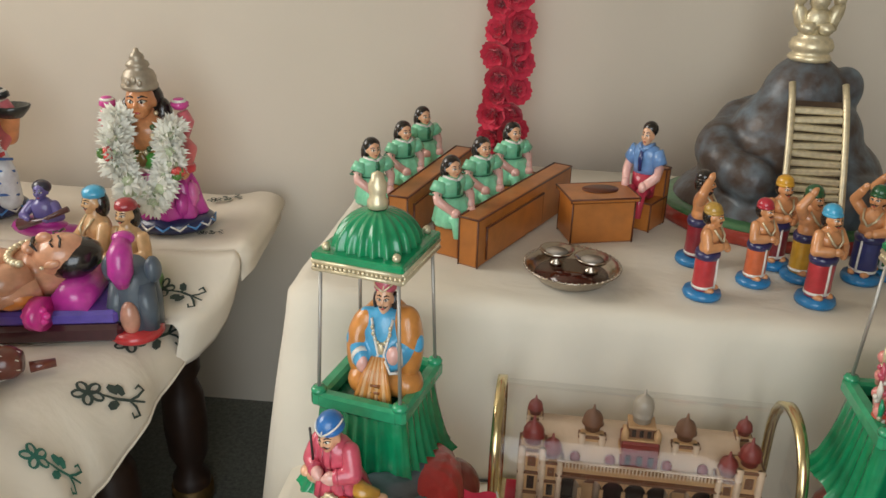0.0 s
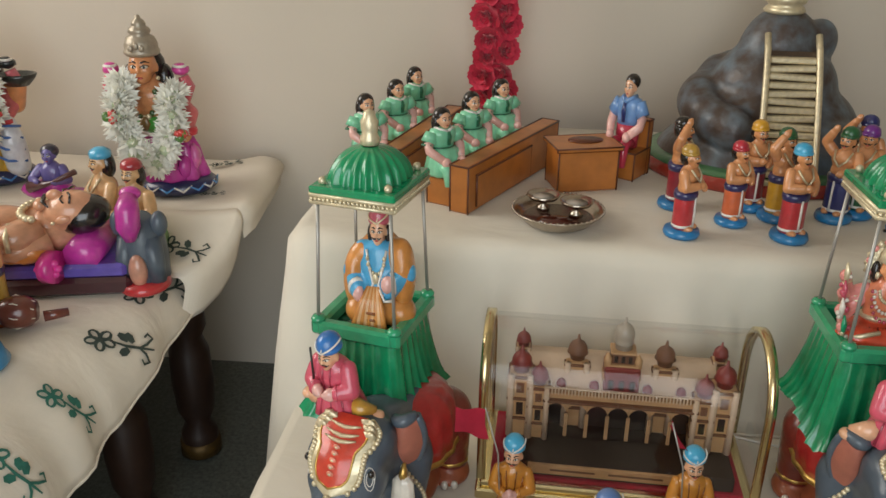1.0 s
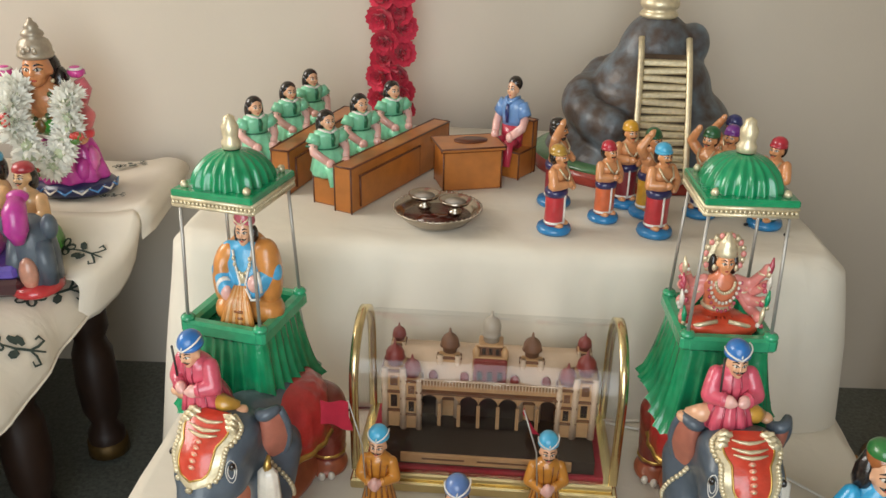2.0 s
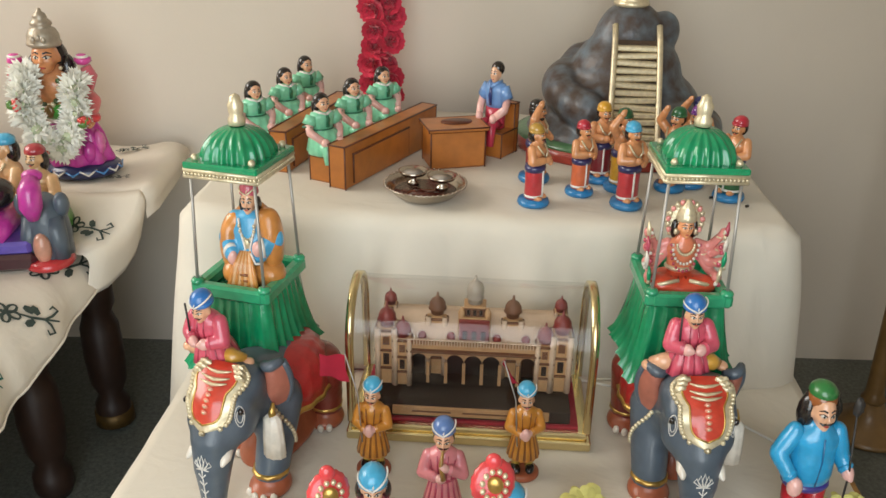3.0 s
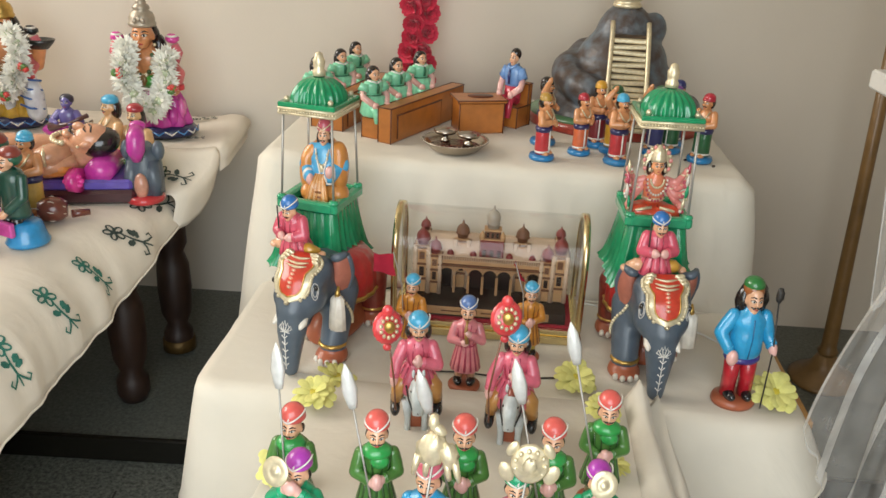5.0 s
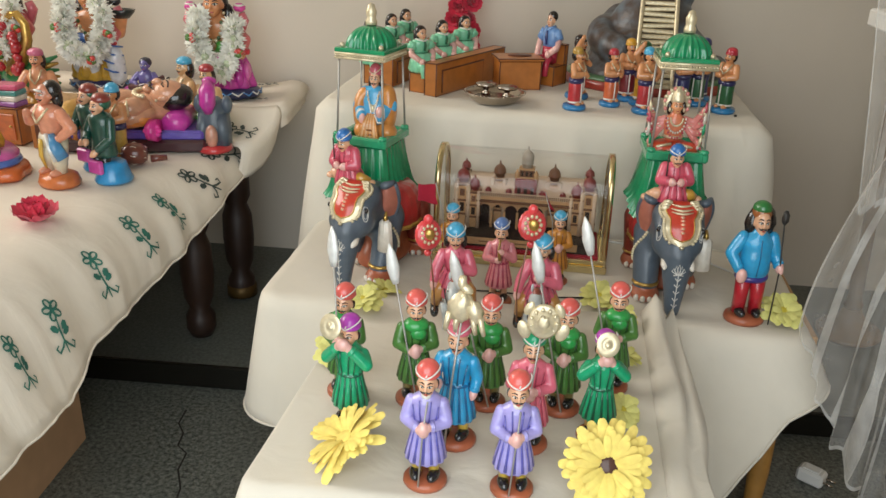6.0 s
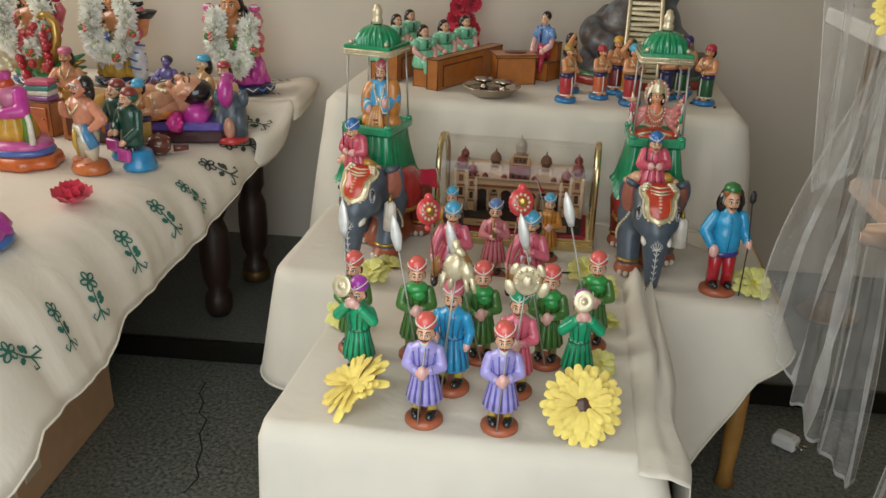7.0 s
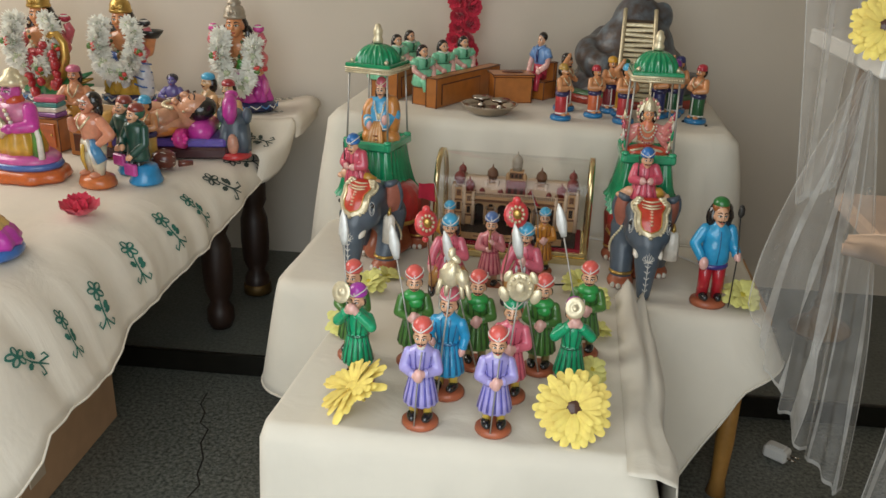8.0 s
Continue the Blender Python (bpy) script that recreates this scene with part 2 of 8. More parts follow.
class Build:
    """Collects shapes, each with a material, into one mesh."""

    def __init__(self, scale=1.0):
        self.v, self.f, self.mi, self.sm, self.mats = [], [], [], [], []
        self.m = Matrix.Scale(scale, 4)

    def mat(self, m):
        if m not in self.mats:
            self.mats.append(m)
        return self.mats.index(m)

    def add(self, vs, fs, m, smooth=True):
        k, i = len(self.v), self.mat(m)
        self.v += [self.m @ Vector(p) for p in vs]
        for f in fs:
            self.f.append([k + a for a in f])
            self.mi.append(i)
            self.sm.append(smooth)

    def rev(self, prof, m, c=(0, 0, 0), n=20, sx=1.0, sy=1.0, pleat=0, amp=0.0, tilt=None):
        """A turned shape: prof is radius and height; pleat and amp ripple it."""
        q = (Matrix.Translation(c) @ tilt) if tilt else Matrix.Translation(c)
        vs, fs = [], []
        for j, (r, z) in enumerate(prof):
            for i in range(n):
                a = 2 * math.pi * i / n
                rr = r * (1 + (amp * math.cos(pleat * a) if pleat else 0))
                vs.append(q @ Vector((rr * sx * math.cos(a), rr * sy * math.sin(a), z)))
        for j in range(len(prof) - 1):
            for i in range(n):
                i2 = (i + 1) % n
                fs.append((j * n + i, j * n + i2, (j + 1) * n + i2, (j + 1) * n + i))
        fs.append(tuple(range(n)))
        fs.append(tuple(range((len(prof) - 1) * n, len(prof) * n)))
        self.add(vs, fs, m)

    def ball(self, c, r, m, rx=0, ry=0, rz=0, n=14, k=8, lump=0.0):
        r = (r, r, r) if isinstance(r, (int, float)) else r
        q = pose(*c, rx, ry, rz)
        vs, fs = [], []
        for j in range(1, k):
            b = math.pi * j / k
            for i in range(n):
                a = 2 * math.pi * i / n
                p = Vector((math.sin(b) * math.cos(a), math.sin(b) * math.sin(a), math.cos(b)))
                w = 1 + (lump * noise.noise(p * 2.3 + Vector(c) * 31) if lump else 0)
                vs.append(q @ Vector((p.x * r[0] * w, p.y * r[1] * w, p.z * r[2] * w)))
        top, bot = len(vs), len(vs) + 1
        vs += [q @ Vector((0, 0, r[2])), q @ Vector((0, 0, -r[2]))]
        for j in range(k - 2):
            for i in range(n):
                i2 = (i + 1) % n
                fs.append((j * n + i, (j + 1) * n + i, (j + 1) * n + i2, j * n + i2))
        for i in range(n):
            i2 = (i + 1) % n
            fs.append((top, i, i2))
            fs.append((bot, (k - 2) * n + i2, (k - 2) * n + i))
        self.add(vs, fs, m)

    def tube(self, pts, rads, m, n=8, flat=1.0):
        pts = [Vector(p) for p in pts]
        rads = [rads] * len(pts) if isinstance(rads, (int, float)) else rads
        vs, fs = [], []
        side = None
        for j, p in enumerate(pts):
            d = (pts[min(j + 1, len(pts) - 1)] - pts[max(j - 1, 0)]).normalized()
            if side is None:
                side = d.cross(Vector((0, 0, 1)) if abs(d.z) < 0.9 else Vector((0, 1, 0))).normalized()
            side = (side - d * side.dot(d)).normalized()
            up = side.cross(d)
            for i in range(n):
                a = 2 * math.pi * i / n
                vs.append(p + (side * math.cos(a) + up * math.sin(a) * flat) * rads[j])
        for j in range(len(pts) - 1):
            for i in range(n):
                i2 = (i + 1) % n
                fs.append((j * n + i, j * n + i2, (j + 1) * n + i2, (j + 1) * n + i))
        fs.append(tuple(range(n)))
        fs.append(tuple(range((len(pts) - 1) * n, len(pts) * n)))
        self.add(vs, fs, m)

    def box(self, c, s, m, bev=0.002, rx=0, ry=0, rz=0, taper=1.0):
        """A chamfered block; taper narrows its top."""
        h = [a / 2 for a in s]
        bev = min(bev, *[a * 0.45 for a in h])
        q = pose(*c, rx, ry, rz)
        vs, idx = [], {}
        for sx in (-1, 1):
            for sy in (-1, 1):
                for sz in (-1, 1):
                    for ax in range(3):
                        p = [s0 * (h[i] - (0 if i == ax else bev)) for i, s0 in enumerate((sx, sy, sz))]
                        k = taper if sz > 0 else 1
                        idx[sx, sy, sz, ax] = len(vs)
                        vs.append(q @ Vector((p[0] * k, p[1] * k, p[2])))
        fs = []
        for ax in range(3):
            o1, o2 = [a for a in range(3) if a != ax]
            for s0 in (-1, 1):
                quad = []
                for a, b in ((-1, -1), (1, -1), (1, 1), (-1, 1)):
                    k = [0, 0, 0]
                    k[ax], k[o1], k[o2] = s0, a, b
                    quad.append(idx[(*k, ax)])
                fs.append(quad)
            for a in (-1, 1):
                for b in (-1, 1):
                    k1, k2 = [0, 0, 0], [0, 0, 0]
                    k1[ax], k1[o1], k1[o2] = -1, a, b
                    k2[ax], k2[o1], k2[o2] = 1, a, b
                    fs.append([idx[(*k1, o1)], idx[(*k2, o1)], idx[(*k2, o2)], idx[(*k1, o2)]])
        for k in [(a, b, c2) for a in (-1, 1) for b in (-1, 1) for c2 in (-1, 1)]:
            fs.append([idx[(*k, 0)], idx[(*k, 1)], idx[(*k, 2)]])
        self.add(vs, fs, m, False)

    def clay(self, prims, m, cell, k):
        """One modelled lump: ellipsoids and tapered limbs melted into each other over the width k."""
        lo = np.min([q[3] for q in prims], axis=0) - 2.5 * cell - k * 0.3
        hi = np.max([q[4] for q in prims], axis=0) + 2.5 * cell + k * 0.3
        n = np.maximum(4, np.ceil((hi - lo) / cell).astype(int) + 1)
        ax = [lo[i] + cell * np.arange(n[i]) for i in range(3)]
        X = np.stack(np.meshgrid(*ax, indexing="ij"), -1)
        D = lump_distance(prims, X, k)
        S = D < 0
        cells = tuple(a - 1 for a in n)
        acc, cnt = np.zeros((*cells, 3)), np.zeros(cells)
        corner = [(i, j, l) for i in (0, 1) for j in (0, 1) for l in (0, 1)]

        def cut(a, o):
            return a[o[0]:o[0] + cells[0], o[1]:o[1] + cells[1], o[2]:o[2] + cells[2]]

        for o in corner:
            for x in range(3):
                if o[x]:
                    continue
                o2 = tuple(v + (1 if i == x else 0) for i, v in enumerate(o))
                d0, d1 = cut(D, o), cut(D, o2)
                hit = cut(S, o) != cut(S, o2)
                w = np.where(hit, d0 / np.where(hit, d0 - d1, 1), 0)
                pos = np.broadcast_to(np.array(o, float), (*cells, 3)).copy()
                pos[..., x] += w
                acc += np.where(hit[..., None], pos, 0)
                cnt += hit
        live = cnt > 0
        idx = np.full(cells, -1)
        idx[live] = np.arange(live.sum())
        base = np.stack(np.nonzero(live), -1)
        vs = lo + cell * (base + acc[live] / cnt[live][:, None])
        fs = []
        for x in range(3):
            y, z = (x + 1) % 3, (x + 2) % 3
            a = np.moveaxis(S, (x, y, z), (0, 1, 2))
            b = np.moveaxis(idx, (x, y, z), (0, 1, 2))
            i, j, l = np.nonzero(a[:-1, 1:-1, 1:-1] != a[1:, 1:-1, 1:-1])
            quads = np.stack([b[i, j, l], b[i, j + 1, l], b[i, j + 1, l + 1], b[i, j, l + 1]], -1)
            flip = a[i, j + 1, l + 1]
            quads[~flip] = quads[~flip][:, ::-1]
            fs += quads.tolist()
        self.add([tuple(p) for p in vs.tolist()], fs, m)

    def sheet(self, grid, m, closed=False):
        """A sheet from rows of points."""
        w = len(grid[0])
        vs = [p for row in grid for p in row]
        fs = []
        for j in range(len(grid) - 1):
            for i in range(w if closed else w - 1):
                i2 = (i + 1) % w
                fs.append((j * w + i, j * w + i2, (j + 1) * w + i2, (j + 1) * w + i))
        self.add(vs, fs, m)

    def mesh(self, name, normals=True):
        me = bpy.data.meshes.new(name)
        me.from_pydata([tuple(p) for p in self.v], [], self.f)
        for m in self.mats:
            me.materials.append(m)
        me.polygons.foreach_set("material_index", self.mi)
        me.polygons.foreach_set("use_smooth", self.sm)
        if normals:
            bm = bmesh.new()
            bm.from_mesh(me)
            bmesh.ops.recalc_face_normals(bm, faces=bm.faces)
            bm.to_mesh(me)
            bm.free()
        me.update()
        return me

    def thing(self, name, at=None, label="", category="", group="", kind="", normals=True):
        ob = new(name, self.mesh(name, normals))
        if at is not None:
            ob.matrix_basis = at
        return tagged(ob, label, category, group, kind)

    def part(self, name, parent, label="", at=None, normals=True):
        ob = new(name, self.mesh(name, normals))
        ob.parent = parent
        if at is not None:
            ob.matrix_basis = at
        return tagged(ob, label)


def holder(name, at, label, category, group=""):
    ob = new(name)
    ob.empty_display_size = 0.02
    ob.matrix_basis = at
    return tagged(ob, label, category, group)


UP, LOW, FRONT, SIDE, SIDEB, DAIS = 0.638, 0.405, 0.425, 0.488, 0.543, 0.055

# ---- the room ----
WALL_TURN = 2.3


def room_box(name, c, s, m, label, rz=0.0):
    b = Build()
    b.box((0, 0, 0), s, m, bev=0.004)
    return b.thing(name, pose(*c, 0, 0, rz), label, kind="structure")


room_box("floor", (0, -0.25, -0.05), (5.6, 4.2, 0.1), GRANITE, "speckled grey granite floor", 0)
room_box("floor_dais", (-0.02, 1.705, DAIS / 2 - 0.002), (5.6, 1.62, DAIS - 0.004), GRANITE2, "slightly raised smooth grey granite floor along the wall", 3.2)
room_box("trim_dais_edge", (0.0, 0.889, DAIS / 2 + 0.001), (5.5, 0.012, DAIS), BLACK, "polished black granite edge of the raised floor", 3.2)
room_box("wall_north", (0, 1.66, 1.35), (5.6, 0.2, 2.9), WALLP, "plain beige painted plaster wall", WALL_TURN)
room_box("wall_east", (2.6, -0.1, 1.35), (0.2, 3.9, 2.9), WALLP, "plain beige painted plaster wall")
room_box("ceiling", (0, -0.3, 2.85), (5.6, 4.3, 0.1), CEIL, "plain white painted ceiling")
# the wall beside the side table, with a window high in it
room_box("wall_west_low", (-2.6, -0.1, 0.62), (0.2, 3.9, 1.3), WALLP, "plain beige painted wall below the window")
room_box("wall_west_high", (-2.6, -0.1, 2.67), (0.2, 3.9, 0.3), WALLP, "plain beige painted wall above the window")
room_box("wall_west_left", (-2.6, -0.78, 1.9), (0.2, 1.4, 1.24), WALLP, "plain beige painted wall beside the window")
room_box("wall_west_right", (-2.6, 1.7, 1.9), (0.2, 0.3, 1.24), WALLP, "plain beige painted wall beside the window")
# the wall behind the walk, with an open doorway
room_box("wall_south_high", (-0.02, -1.12, 2.46), (1.4, 0.2, 0.7), WALLP, "plain beige painted wall above the doorway")
room_box("wall_south_left", (-1.65, -1.12, 1.35), (1.86, 0.2, 2.9), WALLP, "plain beige painted wall beside the doorway")
room_box("wall_south_right", (1.64, -1.12, 1.35), (1.92, 0.2, 2.9), WALLP, "plain beige painted wall beside the doorway")


# ---- draped cloth ----
def rounded(pts, radius, flip=1, step=0.012):
    """A path through pts with rounded corners, as points and outward normals (the right-hand side)."""
    out = []
    n = len(pts)
    for i, p in enumerate(pts):
        p = Vector(p)
        if i in (0, n - 1):
            out.append(p)
            continue
        a, c = (Vector(pts[i - 1]) - p).normalized(), (Vector(pts[i + 1]) - p).normalized()
        for k in range(9):
            u = k / 8
            out.append(p + a * radius * (1 - u) ** 2 + c * radius * u ** 2)
    path = [out[0]]
    for q in out[1:]:
        d = (q - path[-1]).length
        for k in range(1, max(1, round(d / step)) + 1):
            path.append(path[-1].lerp(q, 1 / (max(1, round(d / step)) - k + 1)))
    res = []
    for i, p in enumerate(path):
        d = (path[min(i + 1, len(path) - 1)] - path[max(i - 1, 0)]).normalized()
        res.append((p, Vector((d.y, -d.x)) * flip))
    return res


def drape_point(p, nrm, z, s, flare, bend, ripple):
    """A point s metres down over the edge: it bends over, then hangs with a flare."""
    a_end = math.pi / 2 - math.atan(flare)
    if s <= bend:
        u = s / bend * a_end
        out, down = bend / a_end * math.sin(u), bend / a_end * (1 - math.cos(u))
    else:
        out = bend / a_end * math.sin(a_end) + (s - bend) * math.cos(a_end)
        down = bend / a_end * (1 - math.cos(a_end)) + (s - bend) * math.sin(a_end)
    out += ripple
    return Vector((p.x + nrm.x * out, p.y + nrm.y * out, z - down))


def drape(pts, radius, z, drop, flare, bend, folds, seed, flip=1):
    """A cloth laid over a flat top, with a skirt; drop and flare are functions of the place along the edge."""
    path = rounded(pts, radius, flip)
    b = Build()
    grid = []
    c0, c1 = path[0][0], path[-1][0]
    for k in (0.0, 0.25, 0.5, 0.75, 0.9, 0.97, 1.0):
        row = []
        for i, (p, nrm) in enumerate(path):
            q = c0.lerp(c1, i / (len(path) - 1)).lerp(p, k)
            row.append(Vector((q.x, q.y, z + 0.0016 * noise.noise(Vector((q.x * 9, q.y * 9, seed))))))
        grid.append(row)
    steps = 14
    for j in range(1, steps + 1):
        row = []
        for i, (p, nrm) in enumerate(path):
            d = drop(p)
            s = d * j / steps
            w = min(1.0, s / 0.12)
            bd = bend(p) if callable(bend) else bend
            rip = folds * w * (noise.noise(Vector((p.x * 11, p.y * 11, seed + s * 1.5))) + 0.5 * noise.noise(Vector((p.x * 30, p.y * 30, seed + 7 + s * 3))))
            row.append(drape_point(p, nrm, z, s, flare(p), bd, rip))
        grid.append(row)
    b.sheet(grid, b_mat(seed))
    b.tube(grid[-1], 0.0022, b_mat(seed), 6)
    return b, path


def b_mat(seed):
    return PRINTCLOTH if seed == 5 else CLOTH


def thick(ob, t=0.0015):
    md = ob.modifiers.new("cloth_thickness", "SOLIDIFY")
    md.thickness, md.offset = t, -1
    return ob


b, _ = drape([(-0.235, 1.5), (-0.24, 0.955), (0.605, 0.965), (0.6, 1.5)], 0.03, UP,
             lambda p: 0.245 if p.y < 1.0 and -0.2 < p.x < 0.57 else 0.45, lambda p: 0.14, 0.03, 0.012, 1)
upper_cloth = thick(b.thing("tablecloth", None, "plain cream cotton cloth over the highest display step", "tablecloth", "step cloths"))


def low_drop(p):
    if p.y > 0.9:
        return 0.3
    if p.x > 0.42:
        u = min(1, max(0, (0.63 - p.x) / 0.17))
        return 0.1 + 0.26 * u
    return 0.235 if p.x < -0.2 else 0.3


b, _ = drape([(-0.228, 0.98), (-0.226, 0.555), (0.632, 0.585), (0.64, 0.98)], 0.025, LOW,
             low_drop, lambda p: 0.5 if p.x > 0.42 and p.y < 0.6 else 0.2, 0.025, 0.012, 2)
lower_cloth = thick(b.thing("tablecloth", None, "plain cream cotton cloth over the middle display step", "tablecloth", "step cloths"))

b, _ = drape([(-0.062, 0.56), (-0.08, 0.064), (0.402, 0.085), (0.4, 0.56)], 0.015, FRONT,
             lambda p: 0.4, lambda p: 0.1 if p.x < 0.38 else 0.16, 0.012, 0.017, 3)
front_cloth = thick(b.thing("tablecloth", None, "plain cream cotton cloth over the low front step", "tablecloth", "step cloths"))


b = Build()
rows = []
for i in range(60):
    u = i / 59
    y = 0.57 - u * 0.52
    w1 = noise.noise(Vector((u * 3.2, 2.2, 0))) * 0.016
    w2 = noise.noise(Vector((u * 5, 7.1, 0))) * 0.012
    hgt = 0.008 + 0.016 * (1 - u) ** 2 + 0.012 * noise.noise(Vector((u * 3, 4.4, 0))) ** 2 * 4
    hgt *= 1 - u ** 5
    dip = 0.004 * (1 - u ** 5)
    base = [(0.378, 0.0015), (0.388 + w1 * 0.5, hgt * 0.5), (0.398 + w1, hgt), (0.408 + w1, hgt * 0.7), (0.415 + w2, -dip), (0.424 + w2, dip - 0.004 * u ** 5 + hgt * 0.3), (0.434 + w1 + w2, -0.01), (0.442 + w2, -0.06), (0.45 + w1 + w2, -0.14), (0.456 + w2 * 2, -0.24), (0.462 + w1 * 2, -0.34)]
    rows.append([Vector((x, y - (0.0 if k < 6 else 0.005 * math.sin(u * 8 + k * 0.7)), FRONT + dz)) for k, (x, dz) in enumerate(base)])
b.sheet(rows, CLOTH)
thick(b.thing("tablecloth", None, "rumpled cream cloth bunched along the front step's edge", "tablecloth", "step cloths"))


def stand(name, x0, x1, y0, y1, z, label, foot=0.0):
    """A plain wooden bench under the cloth: top board and four legs."""
    h = holder(name, pose((x0 + x1) / 2, (y0 + y1) / 2, foot), label, "bench")
    b = Build()
    b.box((0, 0, z - foot - 0.016), (x1 - x0, y1 - y0, 0.024), LEGWOOD)
    b.part("tabletop", h)
    for sx in (-1, 1):
        for sy in (-1, 1):
            b = Build()
            b.rev([(0.02, 0), (0.014, 0.03), (0.018, 0.12), (0.014, z - foot - 0.029)], LEGWOOD, (sx * ((x1 - x0) / 2 - 0.035), sy * ((y1 - y0) / 2 - 0.035), 0), 12)
            b.part("leg", h)
    return h


stand("bench", -0.22, 0.59, 0.985, 1.45, UP - 0.001, "yellow wooden bench hidden under the cream cloth", DAIS)
stand("bench", -0.205, 0.655, 0.595, 0.885, LOW - 0.001, "yellow wooden bench with turned legs under the cream cloth")
b = Build()
b.box((0.16, 0.3, FRONT / 2 - 0.002), (0.45, 0.43, FRONT - 0.006), CARD)
b.thing("carton", None, "brown cardboard carton hidden under the front cloth", "box")

# ---- the side table and its printed cloth ----
SIDE_PTS = [(-0.57, 1.5), (-0.56, 1.2), (-0.53, 1.06), (-0.58, 0.93), (-0.612, 0.82), (-0.64, 0.5), (-0.668, 0.35), (-0.672, 0.13), (-1.6, 0.08), (-1.6, 1.5)]


def side_bend(p):
    return float(np.interp(p.y, [0.82, 0.93, 1.05], [0.2, 0.15, 0.1]))


def side_drop(p):
    return float(np.interp(p.y, [0.1, 0.13, 0.18, 0.395, 0.43, 0.5, 0.82, 0.93, 1.06, 1.2, 1.5], [0.45, 0.42, 0.31, 0.3, 0.285, 0.25, 0.21, 0.172, 0.115, 0.08, 0.07]))


def side_flare(p):
    return float(np.interp(p.y, [0.1, 0.34, 0.5, 0.62], [0.5, 0.42, 0.2, 0.04]))


b, SIDE_PATH = drape(SIDE_PTS, 0.05, SIDE, side_drop, side_flare, side_bend, 0.013, 5, -1)
side_cloth = thick(b.thing("tablecloth", None, "cream tablecloth with green and black block-printed flower sprigs", "tablecloth"))


def side_point(y, s, lift=0.0015):
    """A place on the printed cloth: y along its edge, s metres over the edge (minus: on the top)."""
    run = [q for q in SIDE_PATH if q[0].x > -0.7]
    p, nrm = run[0]
    for (p0, n0), (p1, n1) in zip(run, run[1:]):
        if p1.y <= y <= p0.y and p0.y > p1.y:
            k = (p0.y - y) / (p0.y - p1.y)
            p, nrm = p0.lerp(p1, k), n0.lerp(n1, k).normalized()
            break
    if s <= 0:
        return Vector((p.x + nrm.x * s, p.y + nrm.y * s, SIDE + 0.0018 + lift))
    w = min(1.0, s / 0.12)
    rip = 0.013 * w * (noise.noise(Vector((p.x * 11, p.y * 11, 5 + s * 1.5))) + 0.5 * noise.noise(Vector((p.x * 30, p.y * 30, 12 + s * 3))))
    q1 = drape_point(p, nrm, SIDE, s, side_flare(p), side_bend(p), rip)
    q0 = drape_point(p, nrm, SIDE, s - 0.002, side_flare(p), side_bend(p), rip)
    d = (q1 - q0).normalized()
    up = Vector((-nrm.x * d.z, -nrm.y * d.z, math.hypot(d.x, d.y)))
    return q1 + up * (lift + 0.0012)


def sprig(y, s, turn, size, ink, on=None):
    """A block-printed sprig: a five-petal flower, a stem and leaves, laid on the cloth."""
    b = Build()
    ca, sa = math.cos(radians(turn)), math.sin(radians(turn))

    def at(u, v):
        u, v = u * size, v * size
        a, c = u * ca - v * sa, u * sa + v * ca
        if on:
            z = on[2] if on[2] else float(np.interp(on[1] + c, APRON_Y, APRON_Z)) + 0.005
            return Vector((on[0] + a, on[1] + c, z))
        return side_point(y - c, s + a)

    def stroke(pts, w):
        rows = []
        for i, p in enumerate(pts):
            d = Vector(pts[min(i + 1, len(pts) - 1)]) - Vector(pts[max(i - 1, 0)])
            d.normalize()
            k = w * (0.6 + 0.5 * math.sin(math.pi * i / (len(pts) - 1)))
            k *= 1.12
            rows.append([at(p[0] - d.y * k, p[1] + d.x * k), at(p[0] + d.y * k, p[1] - d.x * k)])
        b.sheet(rows, ink)

    def loop(cx, cy, rx, ry, ang, w):
        pts = []
        for i in range(11):
            a = 2 * math.pi * i / 10
            px, py = rx * math.cos(a), ry * math.sin(a)
            pts.append((cx + px * math.cos(ang) - py * math.sin(ang), cy + px * math.sin(ang) + py * math.cos(ang)))
        stroke(pts, w)

    for i in range(5):
        a = 2 * math.pi * i / 5 + 0.4
        loop(-0.3 + 0.12 * math.cos(a), 0.1 * math.sin(a), 0.085, 0.056, a, 0.021)
    stroke([(-0.33, 0), (-0.27, 0)], 0.03)
    stroke([(-0.15, 0), (0.05, 0.03), (0.25, 0.01), (0.5, -0.02)], 0.018)
    for sx, sy, an in ((0.02, 0.13, 2.4), (0.1, -0.11, -2.3), (0.0, -0.1, -2.6)):
        stroke([(sx + 0.07 * math.cos(an), sy + 0.07 * math.sin(an)), (sx, sy), (sx - 0.09 * math.cos(an), sy - 0.09 * math.sin(an))], 0.05)
    for sg in (1, -1):
        stroke([(0.25, 0.01), (0.36, 0.07 * sg), (0.45, 0.17 * sg), (0.36, 0.22 * sg), (0.31, 0.16 * sg)], 0.019)
    ob = b.part("printed_sprig", side_cloth, "block-printed sprig", normals=False)
    return ob


for y, s, turn, size, ink in ((1.06, 0.04, -64, 0.1, INK), (0.96, 0.08, -54, 0.1, INK), (0.83, 0.12, -33, 0.096, INKG),
                              (0.7, 0.13, -14, 0.094, INKG), (0.56, 0.15, 0, 0.09, INKG), (0.435, 0.185, 4, 0.09, INKG), (0.315, 0.2, 2, 0.09, INKG), (0.215, 0.2, -50, 0.085, INKG)):
    sprig(y, s, turn, size, ink)

